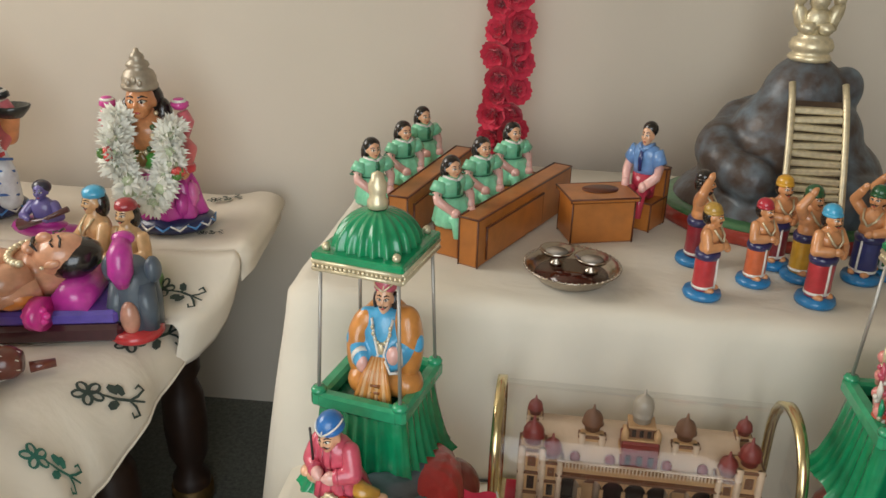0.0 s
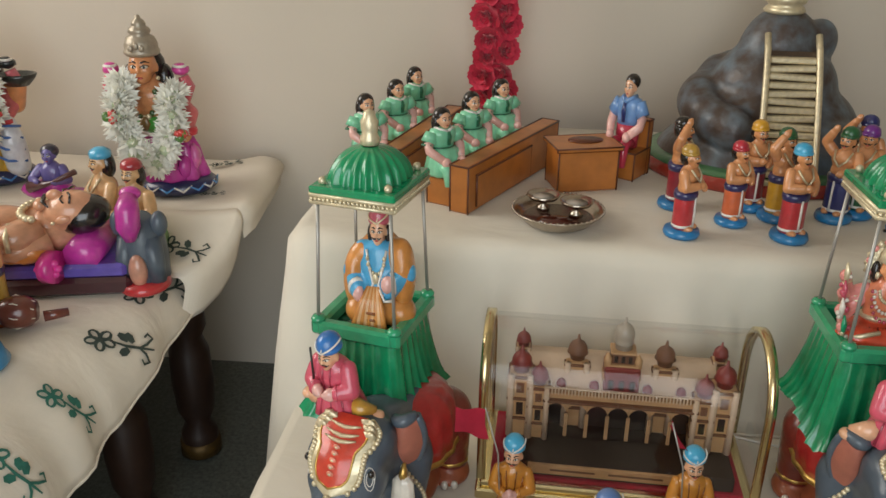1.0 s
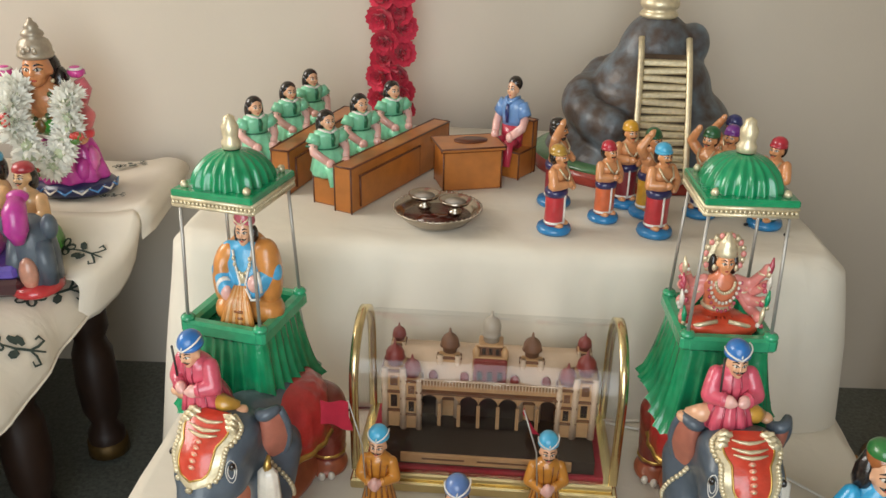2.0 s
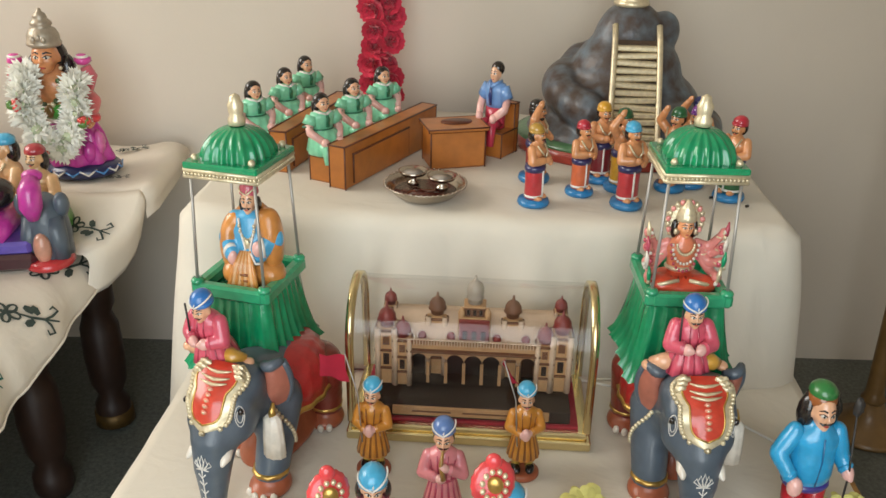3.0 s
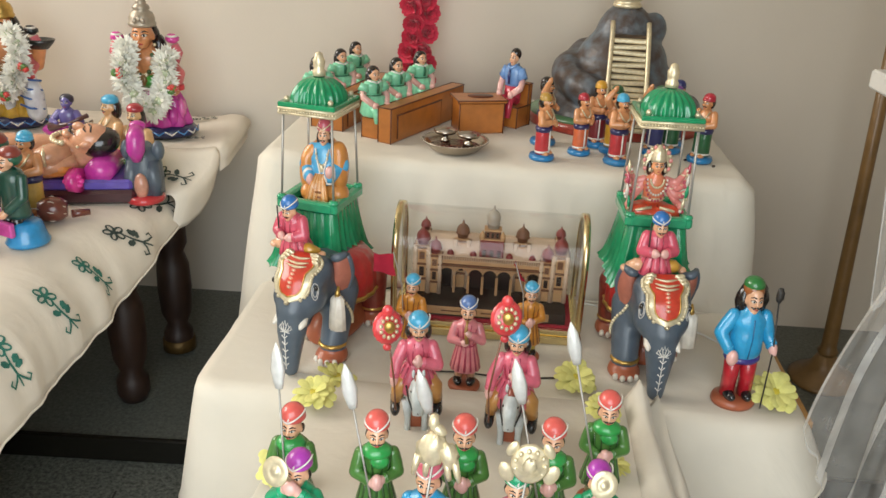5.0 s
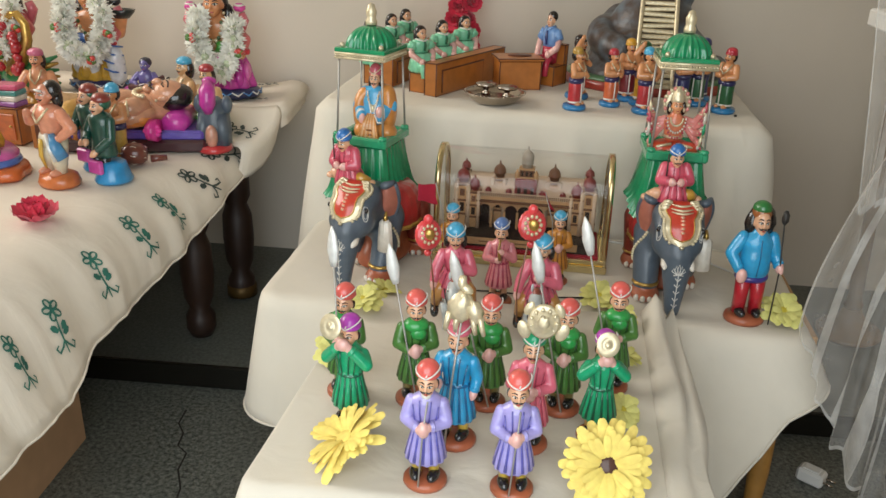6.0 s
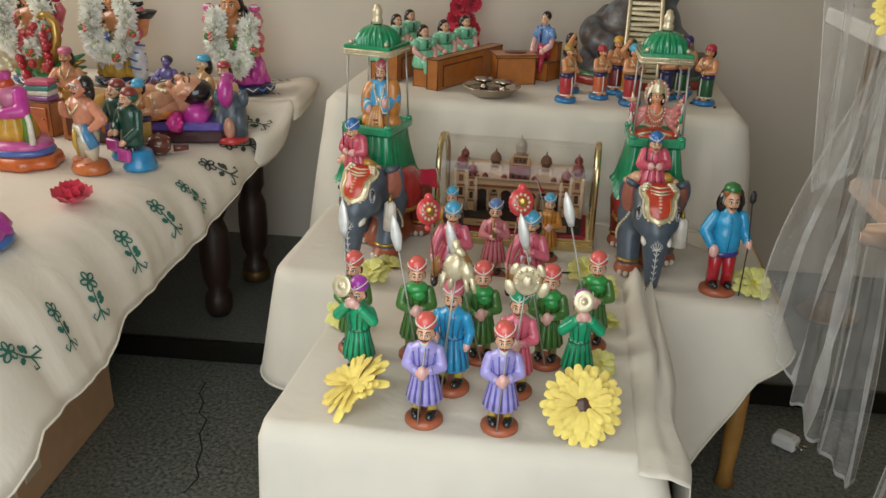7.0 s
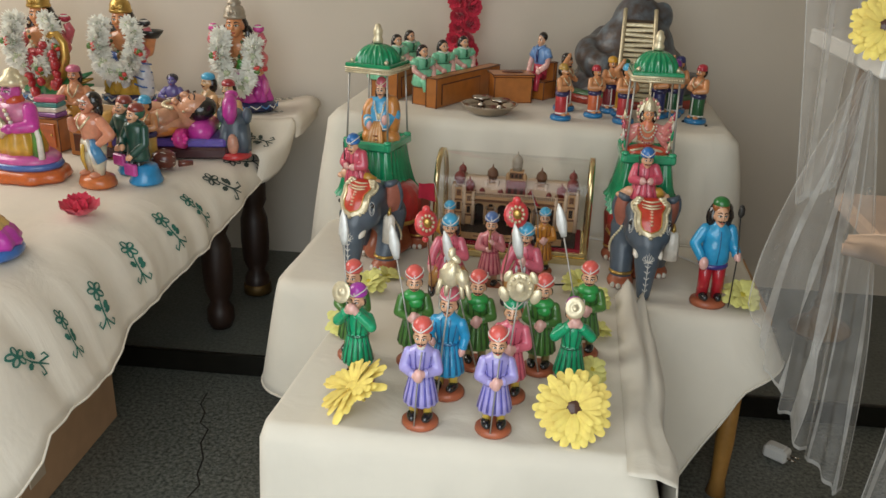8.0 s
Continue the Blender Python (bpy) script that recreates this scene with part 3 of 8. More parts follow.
# the raised strip at the back of the side table: its front slopes down, its end curls over
APRON_Y = [1.07, 1.11, 1.15, 1.18, 1.2, 1.212, 1.26, 1.33, 1.4, 1.48]
APRON_Z = [SIDE + 0.0035, SIDE + 0.006, SIDE + 0.02, SIDE + 0.038, SIDEB - 0.006, SIDEB + 0.001, SIDEB, SIDEB, SIDEB, SIDEB + 0.003]
APRON_X = [-0.475, -0.455, -0.44, -0.432, -0.427, -0.43, -0.437, -0.455, -0.47, -0.485]


def apron(x, k):
    y, e = APRON_Y[k], APRON_X[k]
    lift = 0.012 * max(0.0, 1 - (e - x) / 0.1) ** 2 if k > 3 else 0.0
    return Vector((x, y + 0.006 * math.sin(x * 9), APRON_Z[k] + lift + 0.0025 * noise.noise(Vector((x * 12, y * 8, 3)))))


b = Build()
front, top = [], []
for i in range(40):
    run = [apron(-1.6 + (e + 1.6) * i / 39, k) for k, e in enumerate(APRON_X)]
    front.append(run[:6])
    top.append(run[5:])
for i in range(1, 13):
    u = i / 12
    row = []
    for k in range(6):
        p = apron(APRON_X[k], k)
        row.append(p + Vector((0.012 * math.sin(min(1.0, u * 2) * 1.57) - 0.02 * u * u, 0, -0.06 * u * u - 0.02 * u)))
    front.append(row)
    row = []
    for k in range(5, 10):
        p = apron(APRON_X[k], k)
        w, ang = (0.012, 0.024, 0.036, 0.044, 0.05)[k - 5], u * 3.3
        row.append(p + Vector((w * math.sin(min(ang, 2.2)), 0, 0.006 * math.sin(ang) - 0.026 * (1 - math.cos(ang)))))
    top.append(row)
b.sheet(front, PRINTCLOTH)
b.sheet(top, PRINTCLOTH)
back_cloth = thick(b.thing("tablecloth", None, "second cream printed cloth rucked up and curling at its end", "tablecloth"), 0.002)
side_keep, side_cloth = side_cloth, back_cloth
sprig(0, 0, 35, 0.065, INK, (-0.54, 1.455, SIDEB + 0.008))
sprig(0, 0, 20, 0.045, INK, (-0.5, 1.29, SIDEB + 0.008))
sprig(0, 0, -12, 0.09, INK, (-0.495, 1.142, None))
side_cloth = side_keep

# brass for one leg's foot ring, much darker than the case brass
DARKBRASS = surface("dark_brass", lin("5a4420"), 0.5, metal=0.6, vary=0.4, scale=80, bump=0.2)
table = holder("side_table", pose(-1.0, 0.85, 0), "dark wooden table with thick turned legs under a printed cloth", "table")
b = Build()
b.box((-0.06, -0.03, SIDE - 0.018), (0.72, 1.22, 0.03), DARKWOOD)
b.part("tabletop", table)
for lx, ly in ((-0.56, 1.0), (-0.545, 1.215), (-1.3, 0.98), (-1.3, 0.35)):
    b = Build()
    z1 = SIDE - 0.034 - DAIS
    b.rev([(0.026, 0.0), (0.034, 0.02), (0.033, 0.05), (0.022, 0.07), (0.034, 0.1), (0.038, 0.16), (0.036, 0.22), (0.026, 0.25), (0.035, 0.27), (0.034, z1)], DARKWOOD, (lx + 1.0, ly - 0.85, DAIS if ly > 0.9 else 0.0), 18)
    if ly > 1.2 and lx > -1:
        b.rev([(0.03, 0.0), (0.038, 0.004), (0.037, 0.03), (0.026, 0.034)], DARKBRASS, (lx + 1.0, ly - 0.85, DAIS), 18)
    b.part("leg", table)
b = Build()
b.box((0.0, 0.0, 0.13), (0.5, 0.36, 0.26), CARD, 0.003)
carton = b.thing("carton", pose(-0.885, 0.44, 0, 0, 0, 4), "brown cardboard carton with pale tape under the side table", "box")
b = Build()
b.box((0.253, -0.13, 0.14), (0.003, 0.05, 0.16), TAPE, 0.001)
b.part("tape", carton, "strip of pale packing tape")

# ---- painted clay figures: each is one mesh ----
SKIN, SKINP = paint("e0ac88"), paint("e8b2a8")
HAIR, BOOT = paint("1f1a18", 0.3), paint("1c1b1d", 0.25)
WHITE, BASE = paint("e2ded6"), FOOT
EYEW = paint("ded6c8")


def face(b, c, r, skin, tash=True, beard=None):
    """A painted clay head that looks along -y; r is its radius."""
    x, y, z = c
    prims = [egg((x, y + r * 0.05, z + r * 0.15), (r * 0.88, r * 0.92, r * 0.98)),
             egg((x, y - r * 0.22, z - r * 0.5), (r * 0.62, r * 0.6, r * 0.6)),
             egg((x, y - r * 0.6, z - r * 0.88), (r * 0.22, r * 0.2, r * 0.2)),
             limb([(x, y - r * 0.84, z + r * 0.22), (x, y - r * 1.04, z - r * 0.16)], [r * 0.07, r * 0.15])]
    for s in (-1, 1):
        prims.append(egg((x + s * r * 0.4, y - r * 0.55, z - r * 0.2), (r * 0.3, r * 0.28, r * 0.28)))
        prims.append(egg((x + s * r * 0.9, y + r * 0.08, z - r * 0.1), (r * 0.12, r * 0.2, r * 0.28)))
    b.clay(prims, skin, r * 0.13, r * 0.22)
    spots = []
    for s in (-1, 1):
        ex, ez = x + s * r * 0.36, z + r * 0.1
        spots += [(ex, ez), (ex - s * r * 0.24, ez + r * 0.02), (ex, ez + r * 0.14), (ex + s * r * 0.28, ez + r * 0.03),
                  (ex - s * r * 0.22, ez + r * 0.28), (ex + s * r * 0.02, ez + r * 0.36), (ex + s * r * 0.3, ez + r * 0.24),
                  (x + s * r * 0.04, z - r * 0.4), (x + s * r * 0.28, z - r * 0.48), (x + s * r * 0.56, z - r * 0.34)]
    spots.append((x, z - r * 0.62))
    hits = onto(prims, r * 0.22, [(px, y - 2 * r, pz) for px, pz in spots], [(0, 1, 0)] * len(spots))
    for s, h in ((-1, hits[:10]), (1, hits[10:20])):
        b.ball(h[0] + Vector((0, r * 0.03, 0)), (r * 0.25, r * 0.09, r * 0.125), EYEW, rz=s * 24, n=8, k=6)
        b.ball(h[0] + Vector((-s * r * 0.02, -r * 0.04, 0)), (r * 0.1, r * 0.05, r * 0.11), HAIR, n=8, k=6)
        b.tube(h[1:4], r * 0.042, HAIR, 5)
        b.tube(h[4:7], [r * 0.06, r * 0.07, r * 0.03], HAIR, 5)
        if tash:
            b.tube(h[7:10], [r * 0.1, r * 0.1, r * 0.03], HAIR, 6)
    b.ball(hits[20], (r * 0.22, r * 0.08, r * 0.075), paint("b03a34"), n=8, k=6)
    if beard:
        b.ball((x, y - r * 0.42, z - r * 0.86), (r * 0.5, r * 0.42, r * 0.4), beard, lump=0.2)


def turban(b, c, r, m, band, tail=False):
    """A wound cloth cap with two crossing bands."""
    x, y, z = c
    b.ball((x, y + r * 0.12, z + r * 0.06), (r * 1.07, r * 1.12, r * 0.92), m)
    b.rev([(r * 0.98, -r * 0.38), (r * 1.12, -r * 0.22), (r * 1.1, 0.0), (r * 0.9, r * 0.1)], m, (x, y + r * 0.1, z), 18)
    for s in (-1, 1):
        pts = []
        for k in range(9):
            a = k / 8
            ang = -math.pi / 2 + s * a * 1.9
            pts.append((x + math.cos(ang) * r * 1.13 * (1 - 0.05 * a), y + r * 0.11 + math.sin(ang) * r * 1.16, z - r * 0.2 + r * 0.75 * math.sin(a * 1.5) * (1 if s > 0 else 0.55)))
        b.tube(pts, r * 0.075, band, 6)
    b.tube([(x, y - r * 1.02, z - r * 0.05), (x + r * 0.2, y - r * 0.6, z + r * 0.62), (x + r * 0.15, y + r * 0.2, z + r * 0.8)], r * 0.075, band, 6)
    if tail:
        b.ball((x + r * 0.9, y + r * 0.5, z - r * 0.8), (r * 0.45, r * 0.5, r * 0.9), HAIR)


def arm(b, sh, el, wr, r, sleeve, skin):
    sh, el, wr = Vector(sh), Vector(el), Vector(wr)
    cuff = el.lerp(wr, 0.74)
    b.clay([limb([sh, sh.lerp(el, 0.5), el, cuff], [r * 1.1, r * 1.12, r * 1.02, r * 0.86])], sleeve, r * 0.3, r * 0.3)
    if sleeve is not skin:
        b.tube([cuff - (wr - el).normalized() * r * 0.2, cuff + (wr - el).normalized() * r * 0.12], [r * 0.92, r * 0.96], sleeve, 10)
    d = (wr - el).normalized()
    b.clay([limb([cuff - d * r * 0.4, wr - d * r * 0.2], [r * 0.66, r * 0.6]), egg(wr + d * r * 0.15, (r * 0.72, r * 0.68, r * 0.8)),
            limb([wr + d * r * 0.4, wr + d * r * 0.95], [r * 0.42, r * 0.3])], skin, r * 0.24, r * 0.4)


def spear(b, foot, tip, r, blade, length, wide):
    b.tube([foot, tip], r, WIRE, 6)
    f, t = Vector(foot), Vector(tip)
    d = (t - f).normalized()
    pts = [t - d * 0.004, t + d * length * 0.15, t + d * length * 0.4, t + d * length * 0.75, t + d * length]
    b.tube(pts, [wide * 0.5, wide * 0.75, wide, wide * 0.7, wide * 0.08], blade, 8, 0.4)


def courtier(at, H, coat, cap, band, label, yaw=0, skirt_dark=None, prop=None, legs=paint("cfae4a"), tash=True, beard=None, scarf=None, pose_arms="clasp", tail=False, group="procession figures"):
    """A standing attendant in a pleated coat and turban on a round base."""
    b = Build(H)
    b.m = Matrix.Diagonal((H * 0.9, H * 0.95, H, 1))
    b.rev([(0.0, 0.0), (0.165, 0.0), (0.18, 0.02), (0.178, 0.05), (0.155, 0.07), (0.0, 0.072)], BASE, n=22, sx=1.0, sy=0.88)
    for s in (-1, 1):
        b.ball((s * 0.075, -0.05, 0.105), (0.048, 0.085, 0.042), BOOT, rz=s * -14)
        b.tube([(s * 0.07, 0.0, 0.09), (s * 0.068, 0.0, 0.2), (s * 0.066, 0.0, 0.32)], [0.043, 0.045, 0.05], legs, 10)
    b.rev([(0.1, 0.235), (0.158, 0.228), (0.166, 0.245), (0.15, 0.33), (0.125, 0.42), (0.108, 0.5), (0.104, 0.54)], coat, n=56, pleat=14, amp=0.045, sy=0.86)
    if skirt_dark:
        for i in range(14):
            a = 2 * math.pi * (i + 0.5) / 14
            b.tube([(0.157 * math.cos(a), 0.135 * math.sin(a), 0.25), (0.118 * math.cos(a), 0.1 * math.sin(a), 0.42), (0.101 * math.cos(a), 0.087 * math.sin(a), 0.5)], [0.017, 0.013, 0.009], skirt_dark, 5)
    b.clay([egg((0, 0.0, 0.56), (0.108, 0.088, 0.09)), egg((0, 0.0, 0.66), (0.118, 0.088, 0.09)), egg((0, 0.005, 0.7), (0.142, 0.075, 0.052)), limb([(0, 0, 0.72), (0, 0, 0.77)], [0.075, 0.05])], coat, 0.013, 0.05)
    b.rev([(0.107, 0.495), (0.115, 0.51), (0.107, 0.527)], skirt_dark or coat, n=22, sy=0.85)
    if skirt_dark:
        for s in (-1, 1):
            b.tube([(s * 0.045, -0.088, 0.745), (s * 0.04, -0.106, 0.66), (s * 0.03, -0.092, 0.53)], 0.006, skirt_dark, 5)
            b.tube([(s * 0.1, -0.072, 0.7), (s * 0.085, -0.082, 0.6), (s * 0.07, -0.078, 0.53)], 0.005, skirt_dark, 5)
    if scarf:
        b.ball((0, -0.035, 0.735), (0.118, 0.095, 0.06), scarf)
        b.ball((0.02, -0.085, 0.68), (0.075, 0.045, 0.06), scarf)
    else:
        b.rev([(0.06, 0.74), (0.066, 0.765), (0.055, 0.785)], coat, n=16)
    b.tube([(0, 0, 0.74), (0, 0, 0.82)], 0.04, SKIN, 10)
    face(b, (0, -0.012, 0.845), 0.083, SKIN, tash, beard)
    for s in (-1, 1):
        b.ball((s * 0.072, 0.02, 0.835), (0.018, 0.03, 0.035), HAIR, n=8, k=6)
    turban(b, (0, 0.008, 0.932), 0.087, cap, band, tail)
    if pose_arms == "clasp":
        for s in (-1, 1):
            arm(b, (s * 0.125, 0.0, 0.69), (s * 0.165, -0.03, 0.56), (s * 0.03, -0.135, 0.545 + s * 0.012), 0.046, coat, SKINP)
        b.ball((0.0, -0.145, 0.545), (0.05, 0.045, 0.065), SKINP)
    elif pose_arms == "blow":
        for s in (-1, 1):
            arm(b, (s * 0.125, 0.0, 0.69), (s * 0.19, -0.06, 0.64), (s * 0.035, -0.12, 0.8), 0.052, coat, SKINP)
        b.ball((0.0, -0.13, 0.815), (0.062, 0.045, 0.055), SKINP)
    elif pose_arms == "side":
        arm(b, (-0.125, 0.0, 0.69), (-0.165, -0.04, 0.58), (-0.11, -0.13, 0.55), 0.046, coat, SKINP)
        arm(b, (0.125, 0.0, 0.69), (0.165, 0.01, 0.57), (0.15, -0.04, 0.46), 0.046, coat, SKINP)
    elif pose_arms == "pipe":
        for s in (-1, 1):
            arm(b, (s * 0.125, 0.0, 0.69), (s * 0.17, -0.05, 0.57), (s * 0.02, -0.13, 0.62 + s * 0.05), 0.046, coat, SKINP)
        b.tube([(0.0, -0.09, 0.8), (-0.01, -0.14, 0.7), (0.01, -0.15, 0.58)], [0.012, 0.018, 0.024], paint("a07838"), 8)
    if prop:
        prop(b)
    return b.thing("figurine", pose(*at, 0, 0, yaw), label, "figurine", group)


def lance(x0, y0, z0, x1, y1, z1, wide=0.058, length=0.33):
    return lambda b: spear(b, (x0, y0, z0), (x1, y1, z1), 0.0085, SILVER, length, wide)


def horn(b):
    b.tube([(0, -0.09, 0.84), (-0.02, -0.17, 0.93), (-0.04, -0.24, 1.0)], [0.012, 0.02, 0.03], PALEGOLD, 10)
    q = look((-0.04, -0.25, 1.02), (-0.05, -0.5, 1.1))
    b.rev([(0.024, 0.03), (0.05, 0.012), (0.094, 0.004), (0.1, 0.0), (0.096, -0.005), (0.05, 0.0), (0.03, 0.004), (0.026, -0.004), (0.0, -0.006)], PALEGOLD, n=26, tilt=q)


def emblem(kind):
    def add(b):
        b.tube([(-0.03, -0.17, 0.07), (0.0, -0.16, 0.55), (0.05, -0.13, 1.05)], 0.0085, WIRE, 6)
        c = Vector((0.06, -0.13, 1.15))
        if kind == "sun":
            q = Matrix.Translation(c) @ pose(0, 0, 0, 78, 0, 0)
            b.rev([(0.0, 0.0), (0.12, 0.0), (0.128, 0.018), (0.11, 0.034), (0.085, 0.03), (0.08, 0.04), (0.0, 0.05)], PALEGOLD, n=24, tilt=q)
            for i in range(11):
                a = 2 * math.pi * i / 11
                b.ball(c + Vector((0.1 * math.cos(a), -0.03, 0.1 * math.sin(a))), 0.017, PALEGOLD, n=7, k=5)
            for s in (-1, 1):
                b.ball(c + Vector((s * 0.15, 0, -0.08)), (0.05, 0.02, 0.075), PALEGOLD, ry=s * 25)
                b.ball(c + Vector((s * 0.12, 0, 0.09)), (0.035, 0.02, 0.06), PALEGOLD, ry=s * -30)
            b.ball(c + Vector((0, -0.045, 0)), (0.045, 0.02, 0.06), PALEGOLD, lump=0.4)
        else:
            b.ball(c + Vector((-0.02, 0, 0.02)), (0.09, 0.06, 0.12), PALEGOLD, ry=14, lump=0.35)
            b.ball(c + Vector((0.09, 0, 0.0)), (0.06, 0.05, 0.085), PALEGOLD, ry=-20, lump=0.35)
            b.ball(c + Vector((-0.01, 0, 0.2)), (0.035, 0.04, 0.05), PALEGOLD, lump=0.3)
            b.ball(c + Vector((0.02, 0, 0.16)), (0.06, 0.035, 0.03), PALEGOLD, ry=30)
            for x in (-0.1, -0.04, 0.08, 0.13):
                b.tube([c + Vector((x, 0, -0.03)), c + Vector((x * 1.2, -0.01, -0.12)), c + Vector((x * 1.3, 0.0, -0.17))], [0.026, 0.022, 0.016], PALEGOLD, 7)
    return add


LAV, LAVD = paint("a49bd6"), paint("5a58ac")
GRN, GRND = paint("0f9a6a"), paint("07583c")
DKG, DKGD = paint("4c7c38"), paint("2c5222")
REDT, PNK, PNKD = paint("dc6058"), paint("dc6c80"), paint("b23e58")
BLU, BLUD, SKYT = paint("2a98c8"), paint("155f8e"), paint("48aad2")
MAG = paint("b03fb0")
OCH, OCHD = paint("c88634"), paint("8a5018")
SCARF = paint("2f9a4a")

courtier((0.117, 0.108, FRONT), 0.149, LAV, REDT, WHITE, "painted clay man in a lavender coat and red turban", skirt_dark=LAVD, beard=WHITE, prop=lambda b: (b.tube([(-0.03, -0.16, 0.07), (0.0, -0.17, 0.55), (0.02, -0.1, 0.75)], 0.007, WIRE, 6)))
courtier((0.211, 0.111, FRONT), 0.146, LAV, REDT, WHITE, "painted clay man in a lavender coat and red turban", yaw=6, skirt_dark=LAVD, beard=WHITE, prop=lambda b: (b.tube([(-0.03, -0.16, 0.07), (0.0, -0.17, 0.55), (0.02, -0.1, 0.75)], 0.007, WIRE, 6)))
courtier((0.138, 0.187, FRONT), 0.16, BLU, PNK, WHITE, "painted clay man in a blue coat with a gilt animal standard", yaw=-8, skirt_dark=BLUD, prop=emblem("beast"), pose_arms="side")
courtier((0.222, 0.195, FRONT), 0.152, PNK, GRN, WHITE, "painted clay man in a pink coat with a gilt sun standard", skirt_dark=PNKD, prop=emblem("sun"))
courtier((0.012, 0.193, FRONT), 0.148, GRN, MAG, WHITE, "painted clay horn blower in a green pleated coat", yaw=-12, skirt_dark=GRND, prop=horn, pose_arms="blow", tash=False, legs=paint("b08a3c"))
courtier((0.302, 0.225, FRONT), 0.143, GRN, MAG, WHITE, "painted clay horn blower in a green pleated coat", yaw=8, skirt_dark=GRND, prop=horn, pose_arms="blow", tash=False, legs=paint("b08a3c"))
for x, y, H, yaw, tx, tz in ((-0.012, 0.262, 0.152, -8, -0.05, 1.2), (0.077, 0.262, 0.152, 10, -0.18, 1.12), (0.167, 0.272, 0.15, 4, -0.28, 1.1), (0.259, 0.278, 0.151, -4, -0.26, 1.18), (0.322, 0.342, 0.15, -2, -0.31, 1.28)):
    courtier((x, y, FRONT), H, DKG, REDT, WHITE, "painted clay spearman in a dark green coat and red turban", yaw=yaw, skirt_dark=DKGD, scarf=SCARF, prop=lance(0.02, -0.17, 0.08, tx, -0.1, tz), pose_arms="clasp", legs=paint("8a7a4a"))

courtier((0.152, 0.6, LOW), 0.146, paint("d8848a"), paint("5a7ab0"), WHITE, "painted clay piper in a rose striped coat and blue turban", yaw=0, skirt_dark=PNKD, pose_arms="pipe", legs=SKIN)


def flag(side):
    def add(b):
        x = -0.12
        b.tube([(x + 0.04, -0.12, 0.4), (x, -0.1, 0.9), (x - 0.13, -0.06, 1.28)], 0.007, WIRE, 6)
        rows = []
        for i in range(9):
            u = i / 8
            w = 0.02 * math.sin(u * 7)
            if side < 0:
                rows.append([(x - 0.13 - u * 0.26, -0.06 + w, 1.26 - 0.02 * u), (x - 0.13 - u * 0.26, -0.05 + w * 0.6, 1.12 - 0.01 * u), (x - 0.09 - u * 0.3, -0.055 - w, 0.99 + 0.03 * u)])
            else:
                rows.append([(x - 0.13 - u * 0.02, -0.06 + w * 0.5, 1.3 - 0.05 * u), (x - 0.09 + u * 0.05, -0.05, 1.2 - 0.09 * u), (x - 0.06 + u * 0.1, -0.05 - w * 0.5, 1.06 - 0.04 * u)])
        b.sheet(rows, CARPET)
    return add


courtier((0.062, 0.69, LOW), 0.132, OCH, SKYT, WHITE, "painted clay flag bearer in an ochre robe with a red flag", yaw=-6, skirt_dark=OCHD, prop=flag(-1), beard=None)
courtier((0.243, 0.7, LOW), 0.13, OCH, SKYT, WHITE, "painted clay flag bearer in an ochre robe with a red pennant", yaw=4, skirt_dark=OCHD, prop=flag(1), beard=None)

# the tall man in blue on the lower step
b = Build(0.202)
b.m = Matrix.Diagonal((0.152, 0.165, 0.2, 1))
b.rev([(0.0, 0.0), (0.19, 0.0), (0.2, 0.02), (0.19, 0.05), (0.15, 0.066), (0.0, 0.07)], BASE, n=24, sx=1.05, sy=0.85)
for s in (-1, 1):
    b.ball((s * 0.085, -0.08, 0.1), (0.05, 0.09, 0.04), BOOT, rz=-s * 10)
    b.tube([(s * 0.085, -0.02, 0.08), (s * 0.08, -0.02, 0.25), (s * 0.07, 0, 0.42)], [0.066, 0.07, 0.085], paint("b3202c"), 12)
b.rev([(0.155, 0.36), (0.17, 0.38), (0.165, 0.405)], paint("3c3480"), n=24, sy=0.72)
b.clay([egg((0, 0, 0.45), (0.165, 0.125, 0.1)), egg((0, -0.01, 0.55), (0.155, 0.12, 0.12)), egg((0, 0, 0.67), (0.17, 0.11, 0.085)), limb([(0, 0, 0.72), (0, -0.01, 0.78)], [0.085, 0.055])], BLU, 0.014, 0.06)
b.tube([(0, -0.12, 0.72), (0.01, -0.132, 0.58), (0.0, -0.13, 0.42)], 0.006, BLUD, 5)
arm(b, (-0.15, 0, 0.7), (-0.25, -0.02, 0.58), (-0.15, -0.12, 0.44), 0.056, BLU, SKINP)
arm(b, (0.15, 0, 0.7), (0.2, -0.03, 0.56), (0.225, -0.1, 0.5), 0.056, BLU, SKINP)
b.ball((-0.15, -0.14, 0.43), (0.055, 0.045, 0.06), SKINP)
face(b, (0, -0.02, 0.84), 0.088, SKIN)
b.ball((-0.07, 0.045, 0.81), (0.075, 0.07, 0.12), HAIR, lump=0.2)
b.ball((0.08, 0.045, 0.82), (0.08, 0.07, 0.12), HAIR, lump=0.2)
b.ball((0, 0.03, 0.9), (0.1, 0.1, 0.075), paint("9a5a2c"))
b.ball((0, 0.03, 0.94), (0.095, 0.095, 0.06), paint("2f7a3c"))
b.tube([(0.2, -0.16, 0.03), (0.22, -0.13, 0.5), (0.19, -0.08, 0.92)], 0.008, CABLE, 6)
b.ball((0.2, -0.08, 0.9), (0.035, 0.03, 0.06), CABLE, lump=0.3)
b.thing("figurine", pose(0.545, 0.625, LOW, 0, 0, 6), "painted clay man in blue tunic and red trousers with staff", "figurine")


